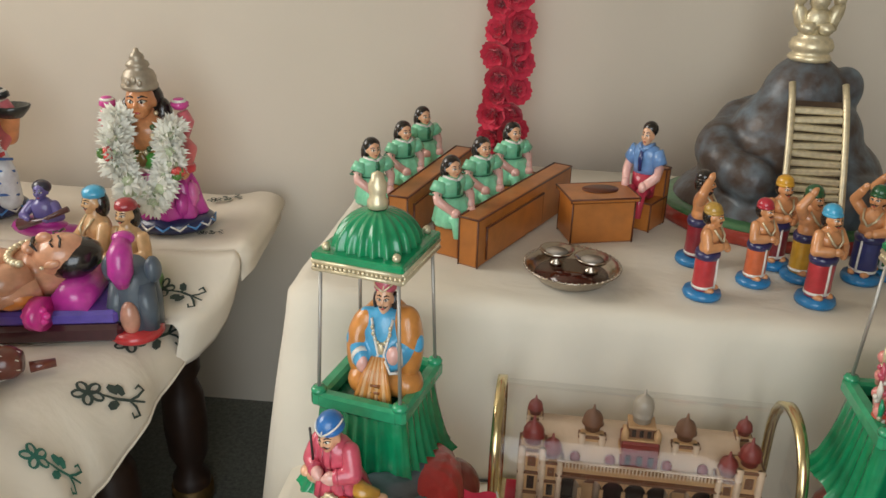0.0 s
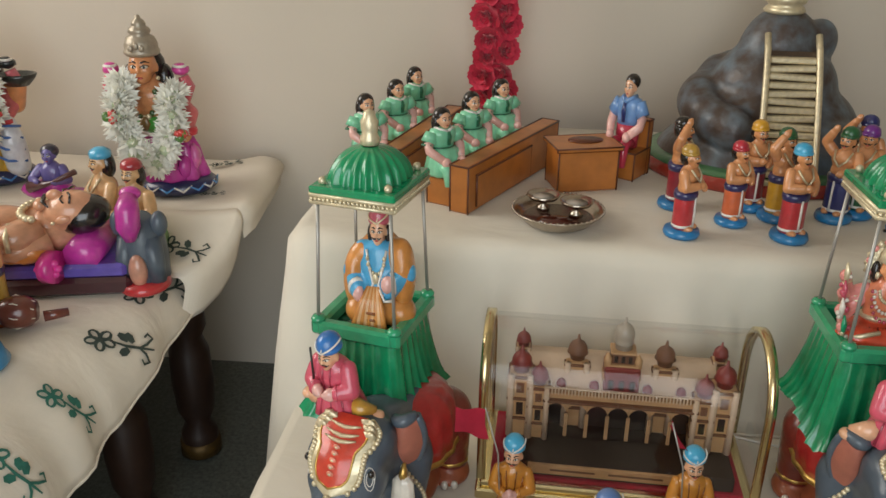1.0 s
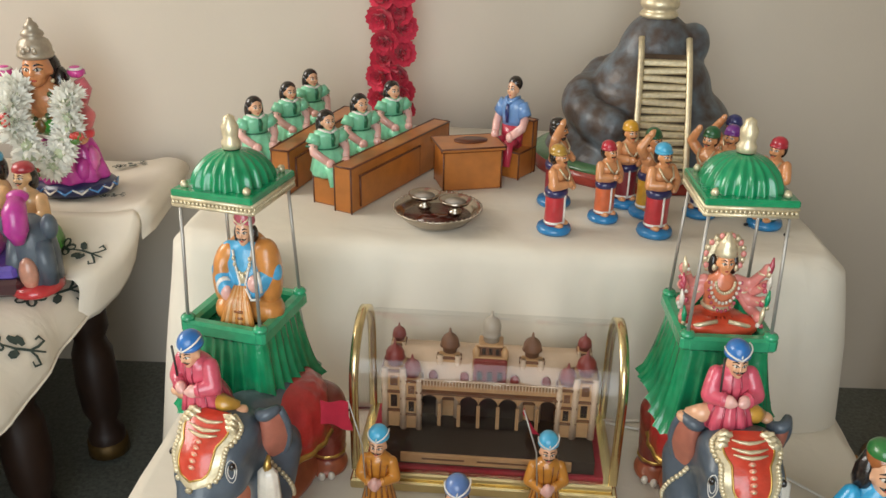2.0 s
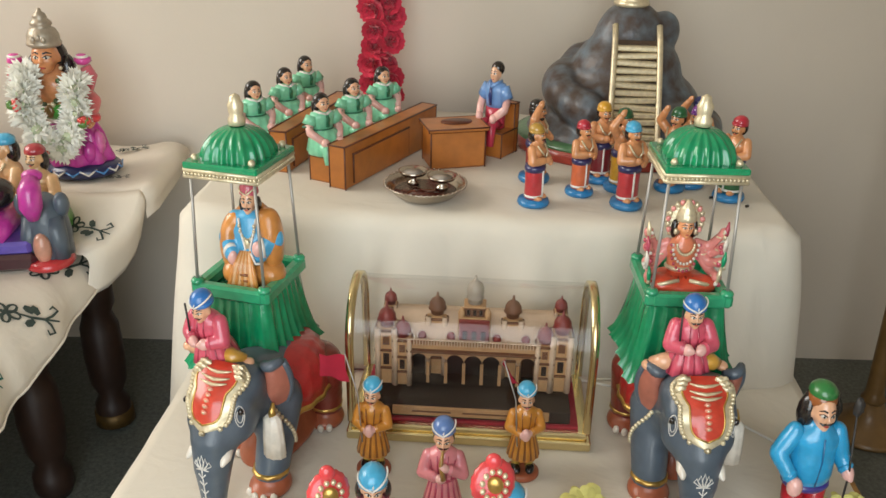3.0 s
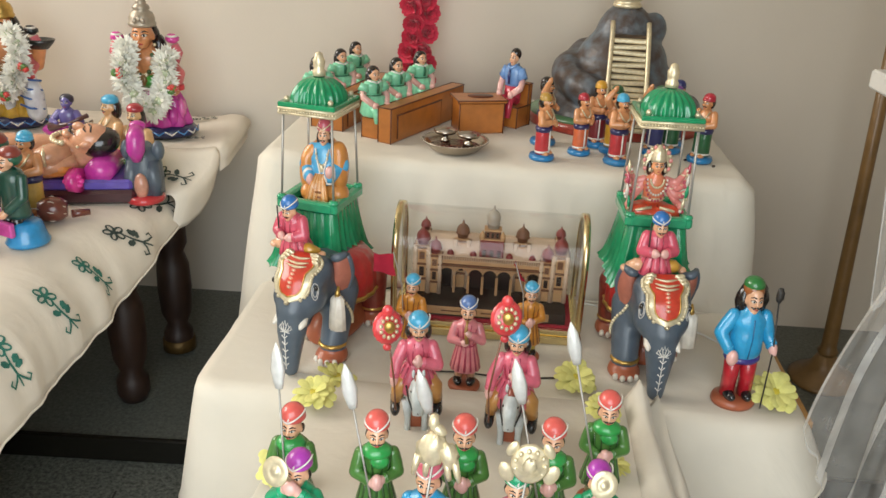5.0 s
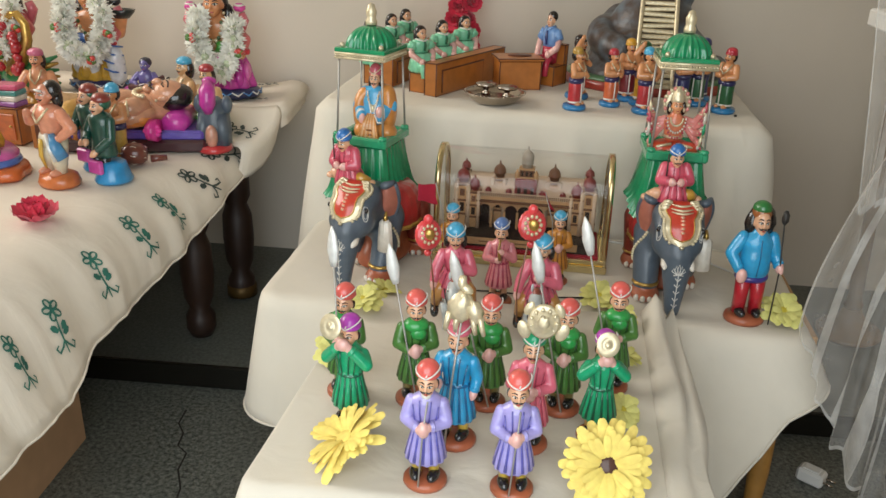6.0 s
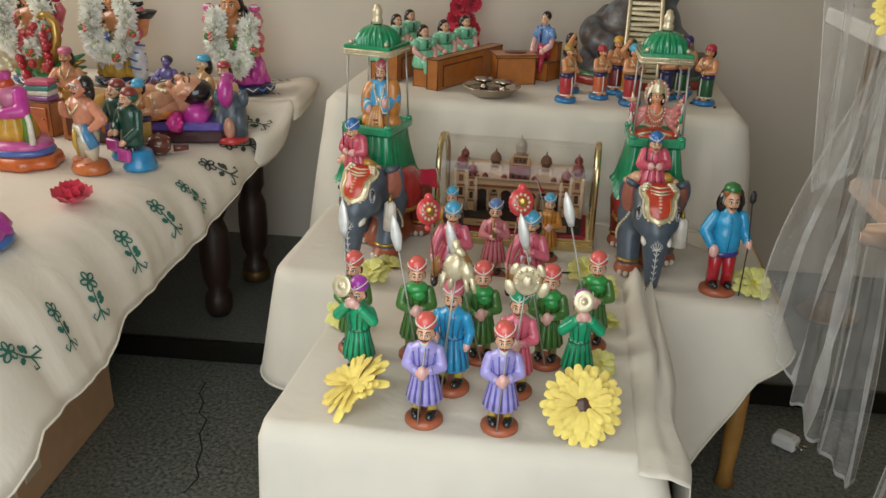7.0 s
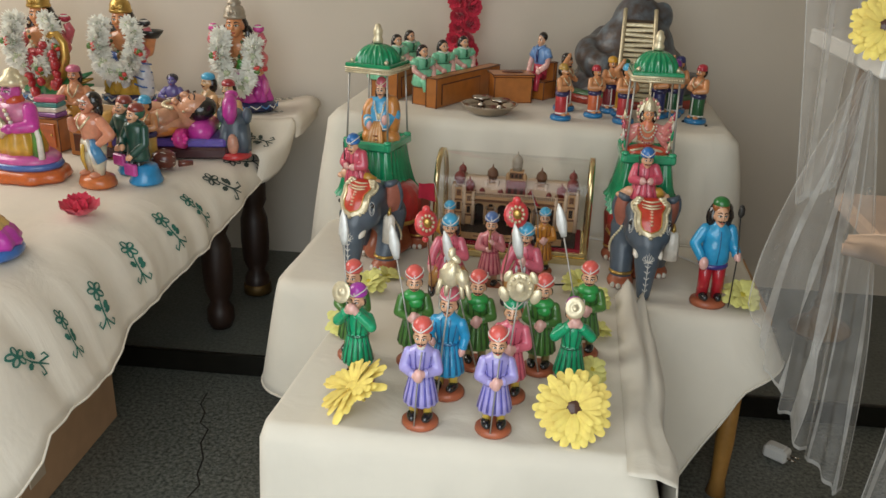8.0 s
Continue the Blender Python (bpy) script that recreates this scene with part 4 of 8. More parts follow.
def rider(at, yaw, label, cap, fx, fz):
    """A rider in pink on a white horse, holding a round sun fan."""
    b = Build(0.192)
    b.m = Matrix.Diagonal((0.158, 0.178, 0.176, 1))
    b.rev([(0.0, 0.0), (0.2, 0.0), (0.21, 0.02), (0.19, 0.045), (0.0, 0.05)], BASE, n=20, sx=0.75, sy=1.25)
    body = paint("cfd6d6")
    for sx in (-1, 1):
        for y in (-0.1, 0.17):
            b.tube([(sx * 0.07, y, 0.04), (sx * 0.07, y + 0.015, 0.2), (sx * 0.075, y + 0.02, 0.36)], [0.028, 0.026, 0.05], body, 8)
    b.ball((0, 0.04, 0.38), (0.11, 0.23, 0.1), body)
    b.box((0, 0.03, 0.16), (0.1, 0.2, 0.3), BASE, 0.01)
    b.tube([(0, -0.12, 0.42), (0, -0.22, 0.53), (0, -0.27, 0.6)], [0.085, 0.07, 0.06], body, 12)
    b.tube([(0, -0.25, 0.61), (0, -0.32, 0.53), (0, -0.37, 0.42)], [0.06, 0.056, 0.042], body, 12)
    b.tube([(0, -0.2, 0.64), (0, -0.25, 0.66), (0, -0.31, 0.56)], [0.03, 0.036, 0.016], paint("8a4434"), 8)
    for s in (-1, 1):
        b.ball((s * 0.04, -0.24, 0.675), (0.014, 0.014, 0.035), body)
        b.tube([(s * 0.045, -0.365, 0.46), (s * 0.075, -0.25, 0.48), (s * 0.09, -0.12, 0.5)], 0.007, CABLE, 5)
        b.ball((s * 0.052, -0.3, 0.57), 0.012, HAIR, n=8, k=5)
    b.tube([(-0.045, -0.35, 0.45), (0, -0.4, 0.45), (0.045, -0.35, 0.45)], 0.008, CABLE, 5)
    b.ball((0, 0.05, 0.44), (0.12, 0.16, 0.06), paint("2f8a62"))
    for s in (-1, 1):
        b.tube([(s * 0.06, 0.03, 0.5), (s * 0.15, -0.03, 0.43), (s * 0.17, -0.02, 0.32)], [0.08, 0.07, 0.045], paint("c08a4a"), 10)
        b.ball((s * 0.175, -0.05, 0.27), (0.042, 0.075, 0.05), BOOT, rx=15)
        b.tube([(s * 0.172, -0.015, 0.36), (s * 0.175, -0.02, 0.28)], 0.042, BOOT, 10)
    b.rev([(0.17, 0.4), (0.19, 0.43), (0.15, 0.52), (0.105, 0.6), (0.1, 0.63)], PNK, (0, 0.03, 0), n=72, pleat=12, amp=0.05, sy=0.85)
    b.clay([egg((0, 0.03, 0.66), (0.1, 0.085, 0.09)), egg((0, 0.03, 0.75), (0.125, 0.08, 0.06)), limb([(0, 0.02, 0.76), (0, 0.01, 0.84)], [0.06, 0.045])], PNK, 0.014, 0.05)
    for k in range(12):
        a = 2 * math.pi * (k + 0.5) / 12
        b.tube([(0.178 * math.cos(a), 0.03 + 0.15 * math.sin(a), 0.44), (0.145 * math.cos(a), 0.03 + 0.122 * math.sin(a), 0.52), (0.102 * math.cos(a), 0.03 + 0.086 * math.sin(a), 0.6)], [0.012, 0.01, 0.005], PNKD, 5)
    for s in (-1, 1):
        b.tube([(s * 0.03, -0.04, 0.8), (s * 0.045, -0.055, 0.72), (s * 0.04, -0.055, 0.63)], 0.006, PNKD, 5)
        b.tube([(s * 0.1, -0.02, 0.74), (s * 0.085, -0.045, 0.68), (s * 0.06, -0.055, 0.63)], 0.006, PNKD, 5)
    arm(b, (-0.115, 0.02, 0.75), (-0.175, -0.03, 0.63), (-0.19, -0.09, 0.53), 0.046, PNK, SKINP)
    arm(b, (0.115, 0.02, 0.75), (0.165, -0.04, 0.63), (0.0, -0.11, 0.69), 0.046, PNK, SKINP)
    b.ball((0.0, -0.115, 0.7), (0.032, 0.03, 0.055), SKINP)
    face(b, (0, 0.0, 0.9), 0.075, SKIN)
    for s in (-1, 1):
        b.ball((s * 0.078, 0.03, 0.87), (0.03, 0.035, 0.06), HAIR)
    turban(b, (0, 0.01, 0.955), 0.08, cap, WHITE)
    c = Vector((fx, -0.1, fz))
    b.tube([(-0.17, -0.13, 0.3), (-0.19, -0.12, 0.55), c], 0.008, paint("7a4a2c"), 6)
    q = Matrix.Translation(c + Vector((0, 0, 0.02))) @ pose(0, 0, 0, 75, 0, 22)
    b.rev([(0.0, -0.03), (0.09, -0.024), (0.125, 0.0), (0.125, 0.012), (0.1, 0.034), (0.0, 0.04)], paint("dc4448"), n=36, pleat=18, amp=0.02, tilt=q)
    b.ball(c + Vector((0, 0, 0.145)), (0.045, 0.03, 0.045), paint("dc4448"))
    b.ball(c + Vector((0, 0, -0.14)), (0.035, 0.03, 0.03), paint("dc4448"))
    for k, rr in ((11, 0.07),):
        for i in range(k):
            a = 2 * math.pi * i / k
            b.ball(q @ Vector((rr * math.cos(a), rr * math.sin(a), 0.036)), 0.017, PALEGOLD, n=7, k=5)
    b.ball(q @ Vector((0, 0, 0.036)), (0.05, 0.025, 0.05), GOLD)
    return b.thing("figurine", pose(*at, 0, 0, yaw), label, "figurine", "horse riders")


rider((0.095, 0.475, LOW), 8, "painted clay rider in pink on a white horse, red fan", SKYT, -0.25, 0.95)
rider((0.22, 0.46, LOW), -4, "painted clay rider in pink on a white horse, red fan", SKYT, -0.1, 1.12)


# ---- elephants with howdahs ----
def elephant(at, yaw, label, step):
    """A standing elephant; step (-1 or 1) is the side of the foreleg set forward."""
    b = Build()
    K = 0.016
    hd = Vector((0, -0.08, 0.14))
    grey = [egg(hd, (0.041, 0.041, 0.045)), egg((0, -0.035, 0.125), (0.045, 0.06, 0.05)), egg((0, 0.03, 0.112), (0.05, 0.065, 0.05)),
            limb([(0, -0.1, 0.138), (0, -0.118, 0.108), (0, -0.127, 0.075), (0, -0.131, 0.04), (0, -0.134, 0.012)], [0.032, 0.028, 0.0228, 0.0168, 0.0128])]
    for s in (-1, 1):
        grey.append(egg(hd + Vector((s * 0.019, 0.004, 0.025)), (0.024, 0.026, 0.021)))
        grey.append(egg(hd + Vector((s * 0.025, -0.022, -0.02)), (0.016, 0.018, 0.017)))
        grey.append(egg(hd + Vector((s * 0.029, -0.024, 0.012)), (0.009, 0.01, 0.008)))
        y = -0.062 if s == step else 0.005
        grey.append(limb([(s * 0.034, -0.025, 0.11), (s * 0.038, (y - 0.03) / 2, 0.065), (s * 0.038, y, 0.024)], [0.03, 0.024, 0.0215]))
    b.clay(grey, ELEPH, 0.0032, K)
    HIDE = paint("7a3026")
    for s, y in ((-1, 0.085), (1, 0.09)):
        b.clay([limb([(s * 0.036, y - 0.01, 0.1), (s * 0.04, y, 0.05), (s * 0.04, y, 0.022)], [0.034, 0.024, 0.0215])], HIDE, 0.004, 0.01)
    b.clay([egg((0, 0.03, 0.03), (0.032, 0.075, 0.034)), egg((0, 0.03, 0.07), (0.03, 0.06, 0.04)), egg((0, 0.03, 0.014), (0.042, 0.08, 0.014))], FOOT, 0.004, 0.02)
    for s, y in ((step, -0.062), (-step, 0.005), (-1, 0.085), (1, 0.09)):
        x = s * (0.038 if y < 0.05 else 0.04)
        b.clay([limb([(x, y, 0.02), (x, y, 0.012)], [0.021, 0.0235]), egg((x, y - 0.008, 0.0095), (0.025, 0.026, 0.0105))], FOOT, 0.003, 0.01)
        b.rev([(0.0205, 0.027), (0.0235, 0.0285), (0.0235, 0.032), (0.0205, 0.0335)], GOLD, (x, y, 0), 20, pleat=10, amp=0.03)
        for k in range(4):
            a = -math.pi / 2 + (k - 1.5) * 0.5
            b.ball((x + 0.0245 * math.cos(a), y - 0.008 + 0.0255 * math.sin(a), 0.0085), (0.0052, 0.0042, 0.0062), EYEW, n=8, k=6)
    # the red cloth over the back, ruffled at its hem
    b.rev([(0.055, 0.0), (0.0635, 0.004), (0.0635, 0.03), (0.06, 0.058), (0.046, 0.075), (0.0, 0.082)], paint("b02a2a"), (0, 0.036, 0.078), n=72, sy=1.14, pleat=18, amp=0.018)
    b.rev([(0.0635, 0.0), (0.0665, 0.004), (0.0635, 0.009)], GOLD, (0, 0.036, 0.077), n=72, sy=1.14, pleat=18, amp=0.018)
    for s in (-1, 1):
        # ear: a thick folded leaf, grey behind and brown inside, its top edge rolled over
        q = hd + Vector((s * 0.036, 0.02, 0.004))
        rows_in, rows_out = [], []
        for j in range(11):
            v = j / 10
            z = 0.034 - 0.068 * v
            wide = 0.027 * math.sin(math.pi * (0.16 + 0.74 * v) ** 0.8) ** 0.6
            r_in, r_out = [], []
            for i in range(9):
                u = i / 8
                bow = 0.012 * math.sin(u * 2.6) + 0.005 * math.sin(v * 4 + u * 2)
                p = q + Vector((s * wide * u, 0.016 * u - bow + 0.004, z + 0.008 * u * (1 - v)))
                r_in.append(p)
                r_out.append(p + Vector((s * 0.001, 0.006, 0)))
            rows_in.append(r_in)
            rows_out.append(r_out)
        b.sheet(rows_in, EAR)
        b.sheet(rows_out, ELEPH)
        edge = [r[-1] + Vector((0, 0.003, 0)) for r in rows_in]
        b.tube(edge, [0.0044] * 5 + [0.0036] * 6, ELEPH, 8)
        b.tube([p + Vector((0, 0.002, 0.001)) for p in rows_in[0]], [0.006, 0.0068, 0.0072, 0.0074, 0.0074, 0.0072, 0.0066, 0.0058, 0.0046], ELEPH, 8)
        b.tube([p + Vector((0, 0.003, 0)) for p in rows_in[-1]], 0.0034, EAR, 8)
        # tusk
        b.tube([hd + Vector((s * 0.018, -0.036, -0.034)), hd + Vector((s * 0.022, -0.052, -0.047)), hd + Vector((s * 0.0235, -0.063, -0.05))], [0.0085, 0.0068, 0.002], EYEW, 10)
        eye = onto(grey, K, [hd + Vector((s * 0.09, -0.09, 0.012))], [(-s, 1.05, -0.03)])[0]
        b.ball(eye, (0.0038, 0.0038, 0.0046), HAIR, n=8, k=6)
        for rr in (0.0075, 0.0115):
            ring = [hd + Vector((s * (0.09 + 0.004), -0.09 + rr * math.cos(a) * 0.7, 0.004 + rr * math.sin(a) * 1.2)) for a in [2 * math.pi * i / 12 for i in range(13)]]
            b.tube(onto(grey, K, ring, [(-s, 0.95, 0)] * 13), 0.0007, WHITE, 4)
        if s > 0:  # white tassel hung from one ear
            w = q + Vector((s * 0.017, -0.014, -0.022))
            b.tube([w + Vector((0, 0.004, 0.016)), w + Vector((0, 0, 0.006)), w], [0.002, 0.0042, 0.0055], GOLD, 8)
            b.rev([(0.006, 0.002), (0.0115, -0.004), (0.0135, -0.03), (0.0145, -0.058), (0.0, -0.059)], EYEW, w, 28, pleat=9, amp=0.06, sy=0.7)
        # beaded bands at the shoulder
        for k in range(12):
            p = onto(grey, K, [(s * 0.12, -0.06 + 0.002 * k, 0.122 - 0.0055 * k)], [(-1 * s, 0.02, 0)], 0.001)[0]
            b.ball(p, 0.0031, PALEGOLD, n=7, k=5)
    # painted lotus and chevrons down the trunk
    def stroke(pts, r=0.00085):
        b.tube(onto(grey, K, [(x, -0.3, z) for x, z in pts], [(0, 1, 0)] * len(pts), 0.0003), r, WHITE, 5)

    stroke([(0, 0.083), (0, 0.06), (0, 0.04), (0, 0.016)])
    for z in (0.072, 0.06, 0.047, 0.034, 0.022):
        stroke([(-0.0046, z + 0.0055), (0, z), (0.0046, z + 0.0055)])
    for dx, top in ((-0.0085, 0.094), (-0.0045, 0.099), (0, 0.102), (0.0045, 0.099), (0.0085, 0.094)):
        stroke([(dx * 0.25, 0.083), (dx - 0.0026, (0.083 + top) / 2), (dx, top), (dx + 0.0026, (0.083 + top) / 2), (dx * 0.25, 0.083)], 0.0007)
    stroke([(-0.008, 0.082), (0, 0.0835), (0.008, 0.082)])
    # the caparison on brow and crown: a gilt border with a red field
    RED = paint("c8402c")

    def field(scale, lift, drop):
        grid = []
        for j in range(25):
            u = j / 24
            el = radians(88 - (98 - drop) * u)
            half = float(np.interp(u, [0, 0.3, 0.42, 0.55, 0.86, 0.94, 0.985, 1.0], [76, 72, 60, 40, 32, 25, 13, 1])) * scale
            starts, ways = [], []
            for i in range(13):
                az = radians((i / 6 - 1) * half)
                d = Vector((math.sin(az) * math.cos(el * 0.72), -math.cos(az) * math.cos(el), math.sin(el)))
                starts.append(hd + d * 0.1)
                ways.append(-d)
            grid.append(onto(grey, K, starts, ways, lift))
        return grid

    gold = field(1.0, 0.0018, 0)
    b.sheet(gold, PALEGOLD)
    rim = [r[0] for r in gold] + list(gold[-1]) + [r[-1] for r in reversed(gold)]
    for i in range(0, len(rim) - 1, 1):
        b.ball(rim[i], (0.0033, 0.003, 0.0033), PALEGOLD, n=7, k=5)
    red = field(0.66, 0.0032, 9)
    b.sheet(red, RED)
    inner = [r[0] for r in red] + list(red[-1]) + [r[-1] for r in reversed(red)]
    b.tube(inner, 0.0012, GOLD, 6)
    for s in (0, 12):
        for j, rr in ((3, 0.0095), (5, 0.008), (7, 0.0075)):
            p = gold[j][2 if s == 0 else 10]
            b.ball(p, (rr, 0.0035, rr * 0.8), PALEGOLD, lump=0.5)
    for j in (5, 8, 10):
        b.tube([red[j][i] + Vector((0, -0.0004, 0.0022 * abs(i - 6) / 4)) for i in (2, 4, 6, 8, 10)], [0.0008, 0.0018, 0.0024, 0.0018, 0.0008], PALEGOLD, 6)
    for j in (12, 14, 16, 18, 20):
        b.ball(red[j][6], (0.0042, 0.0016, 0.0034), paint("e08a70"), n=10, k=6)
        b.ball(red[j][6] + Vector((0, -0.0012, 0)), (0.002, 0.001, 0.0017), PALEGOLD, n=8, k=5)
    return b.thing("elephant_figurine", pose(*at, 0, 0, yaw) @ Matrix.Scale(0.93, 4), label, "figurine", "elephants")


def howdah(at, yaw, label, rise):
    """A green carved seat with four rods and a fluted canopy."""
    h = holder("howdah", pose(*at, 0, 0, yaw), label, "howdah", "howdahs")
    G, GD = paint("128a5a", 0.26), paint("0b6040", 0.3)
    GR = paint("2f9e70", 0.3)
    b = Build()
    b.m = Matrix.Diagonal((0.92, 0.92, 1, 1))
    # the flaring skirt, fluted
    rows = []
    for j in range(9):
        u = j / 8
        hx, hy = 0.072 - 0.022 * u ** 0.55, 0.076 - 0.022 * u ** 0.55
        row = []
        for i in range(168):
            a = 2 * math.pi * i / 168
            ca, sa = math.cos(a), math.sin(a)
            k = 1 / max(abs(ca), abs(sa)) ** 0.86
            f = 1 + (0.02 + 0.05 * (1 - u)) * (1 - 1.6 * abs(math.sin(14 * a)))
            row.append((hx * ca * k * f, hy * sa * k * f, 0.0 + 0.078 * u - 0.016 * (1 - u) * abs(math.sin(2 * a)) + 0.003 * (1 - u) * math.cos(28 * a)))
        rows.append(row)
    b.sheet(rows, G, True)
    b.box((0, 0, 0.074), (0.094, 0.1, 0.012), GD, 0.003)
    b.part("skirt", h, "fluted green skirt")
    b = Build()
    for s in (-1, 1):
        b.box((s * 0.043, 0, 0.088), (0.015, 0.106, 0.017), GR, 0.004)
        b.box((0, s * 0.047, 0.088), (0.086, 0.014, 0.017), GR, 0.004)
    for sx in (-1, 1):
        for sy in (-1, 1):
            b.rev([(0.0, 0.0), (0.0075, 0.0), (0.008, 0.003), (0.006, 0.006), (0.0, 0.0065)], GR, (sx * 0.043, sy * 0.047, 0.095), 14)
    b.part("seat_rail", h, "moulded green rail")
    for sx in (-1, 1):
        for sy in (-1, 1):
            b = Build()
            b.tube([(sx * 0.043, sy * 0.047, 0.1), (sx * 0.039, sy * 0.042, 0.2055 + rise)], 0.0019, WIRE, 8)
            b.part("rod", h, "thin steel rod")
    cn = Build()
    cn.m = Matrix.Translation((0, 0, 0.022 + rise)) @ Matrix.Diagonal((0.765, 0.765, 0.8, 1))
    cn.box((0, 0, 0.229), (0.114, 0.12, 0.014), PALEGOLD, 0.003)
    for z in (0.2245, 0.2335):
        for s in (-1, 1):
            cn.tube([(-0.058, s * 0.061, z), (0.058, s * 0.061, z)], 0.003, PALEGOLD, 8)
            cn.tube([(s * 0.058, -0.061, z), (s * 0.058, 0.061, z)], 0.003, PALEGOLD, 8)
    for s in (-1, 1):
        for k in range(20):
            u = -0.056 + k * 0.0059
            cn.ball((u, s * 0.0625, 0.229), 0.0026, PALEGOLD, n=6, k=4)
            cn.ball((s * 0.0595, u, 0.229), 0.0026, PALEGOLD, n=6, k=4)
    cn.box((0, 0, 0.24), (0.12, 0.126, 0.01), G, 0.004)
    rows = []
    for j in range(13):
        u = j / 12
        z = 0.244 + 0.042 * math.sin(u * 1.45)
        r = 0.05 * math.cos(u * 1.36)
        row = []
        for i in range(160):
            a = 2 * math.pi * i / 160
            ca, sa = math.cos(a), math.sin(a)
            k = 1 / max(abs(ca), abs(sa)) ** (0.45 * (1 - u))
            f = 1.05 - 0.13 * abs(math.sin(10 * a)) ** 1.5 * (1 - 0.4 * u)
            row.append((r * ca * k * f, r * 1.05 * sa * k * f, z))
        rows.append(row)
    cn.sheet(rows, G, True)
    for sx in (-1, 1):
        for sy in (-1, 1):
            cn.ball((sx * 0.046, sy * 0.049, 0.249), 0.0055, PALEGOLD, n=8, k=6, lump=0.3)
    canopy = cn.part("canopy", h, "fluted green dome with a gold fringe")
    b = Build()
    b.m = Matrix.Translation((0, 0, 0.022 + rise)) @ Matrix.Diagonal((0.8, 0.8, 0.81, 1))
    b.rev([(0.0, 0.283), (0.012, 0.284), (0.0125, 0.292), (0.0095, 0.297), (0.0105, 0.303), (0.0115, 0.312), (0.008, 0.318), (0.007, 0.324), (0.0, 0.328)], PALEGOLD, n=16)
    b.part("finial", canopy, "gilt pot finial")
    return h


elephant((-0.073, 0.715, LOW), -15, "painted clay elephant in red and gold with a howdah", 1)
elephant((0.424, 0.738, LOW), 3, "painted clay elephant in red and gold with a howdah", -1)
howdah((-0.098, 0.772, LOW + 0.131), -12, "green painted howdah with gold fringed canopy on an elephant", 0.026)
howdah((0.422, 0.795, LOW + 0.138), 2, "green painted howdah with gold fringed canopy on an elephant", 0.03)


def mahout(at, yaw, lean):
    """A kneeling elephant driver in pink."""
    b = Build(0.1)
    b.m = Matrix.Diagonal((0.076, 0.08, 0.09, 1))
    ROSE, DEEP = paint("cc5468"), paint("9c2e44")
    cap = paint("2c6fb4")
    b.rev([(0.33, 0.0), (0.36, 0.03), (0.3, 0.2), (0.22, 0.36), (0.21, 0.42)], ROSE, n=66, pleat=11, amp=0.05, sy=0.85)
    b.clay([egg((0, 0, 0.5), (0.23, 0.19, 0.18)), egg((0, 0.01, 0.62), (0.24, 0.16, 0.11)), limb([(0, 0, 0.66), (0, -0.03, 0.74)], [0.11, 0.08])], ROSE, 0.025, 0.06)
    for s in (-1, 1):
        b.tube([(s * 0.05, -0.1, 0.72), (s * 0.06, -0.19, 0.56), (s * 0.05, -0.19, 0.42)], 0.012, DEEP, 5)
    for s in (-1, 1):
        b.tube([(s * 0.15, 0.0, 0.12), (s * 0.38, -0.05, 0.14), (s * 0.5, 0.05, 0.07)], [0.13, 0.11, 0.07], paint("c8963c") if s > 0 else SKIN, 10)
        b.ball((s * 0.55, 0.02, 0.05), (0.09, 0.1, 0.06), SKIN)
        arm(b, (s * 0.22, 0, 0.62), (s * 0.31, -0.1, 0.42), (s * 0.1, -0.26, 0.42), 0.1, ROSE, SKINP)
    for k in range(11):
        a = 2 * math.pi * (k + 0.5) / 11
        b.tube([(0.34 * math.cos(a), 0.29 * math.sin(a), 0.04), (0.285 * math.cos(a), 0.24 * math.sin(a), 0.2), (0.21 * math.cos(a), 0.18 * math.sin(a), 0.36)], [0.02, 0.016, 0.01], DEEP, 5)
    b.rev([(0.225, 0.34), (0.24, 0.37), (0.228, 0.4)], DEEP, n=24, sy=0.85)
    face(b, (0, -0.06, 0.8), 0.14, SKIN)
    turban(b, (0, -0.03, 0.92), 0.15, cap, WHITE, False)
    b.tube([(-0.2, -0.2, 0.4), (-0.2, -0.14, 0.9)], 0.015, CABLE, 6)
    return b.thing("figurine", pose(*at, lean, 0, yaw), "painted clay elephant driver in pink with a blue turban", "figurine", "elephant drivers")


mahout((-0.11, 0.668, LOW + 0.166), -22, 10)
mahout((0.416, 0.69, LOW + 0.168), 4, 0)


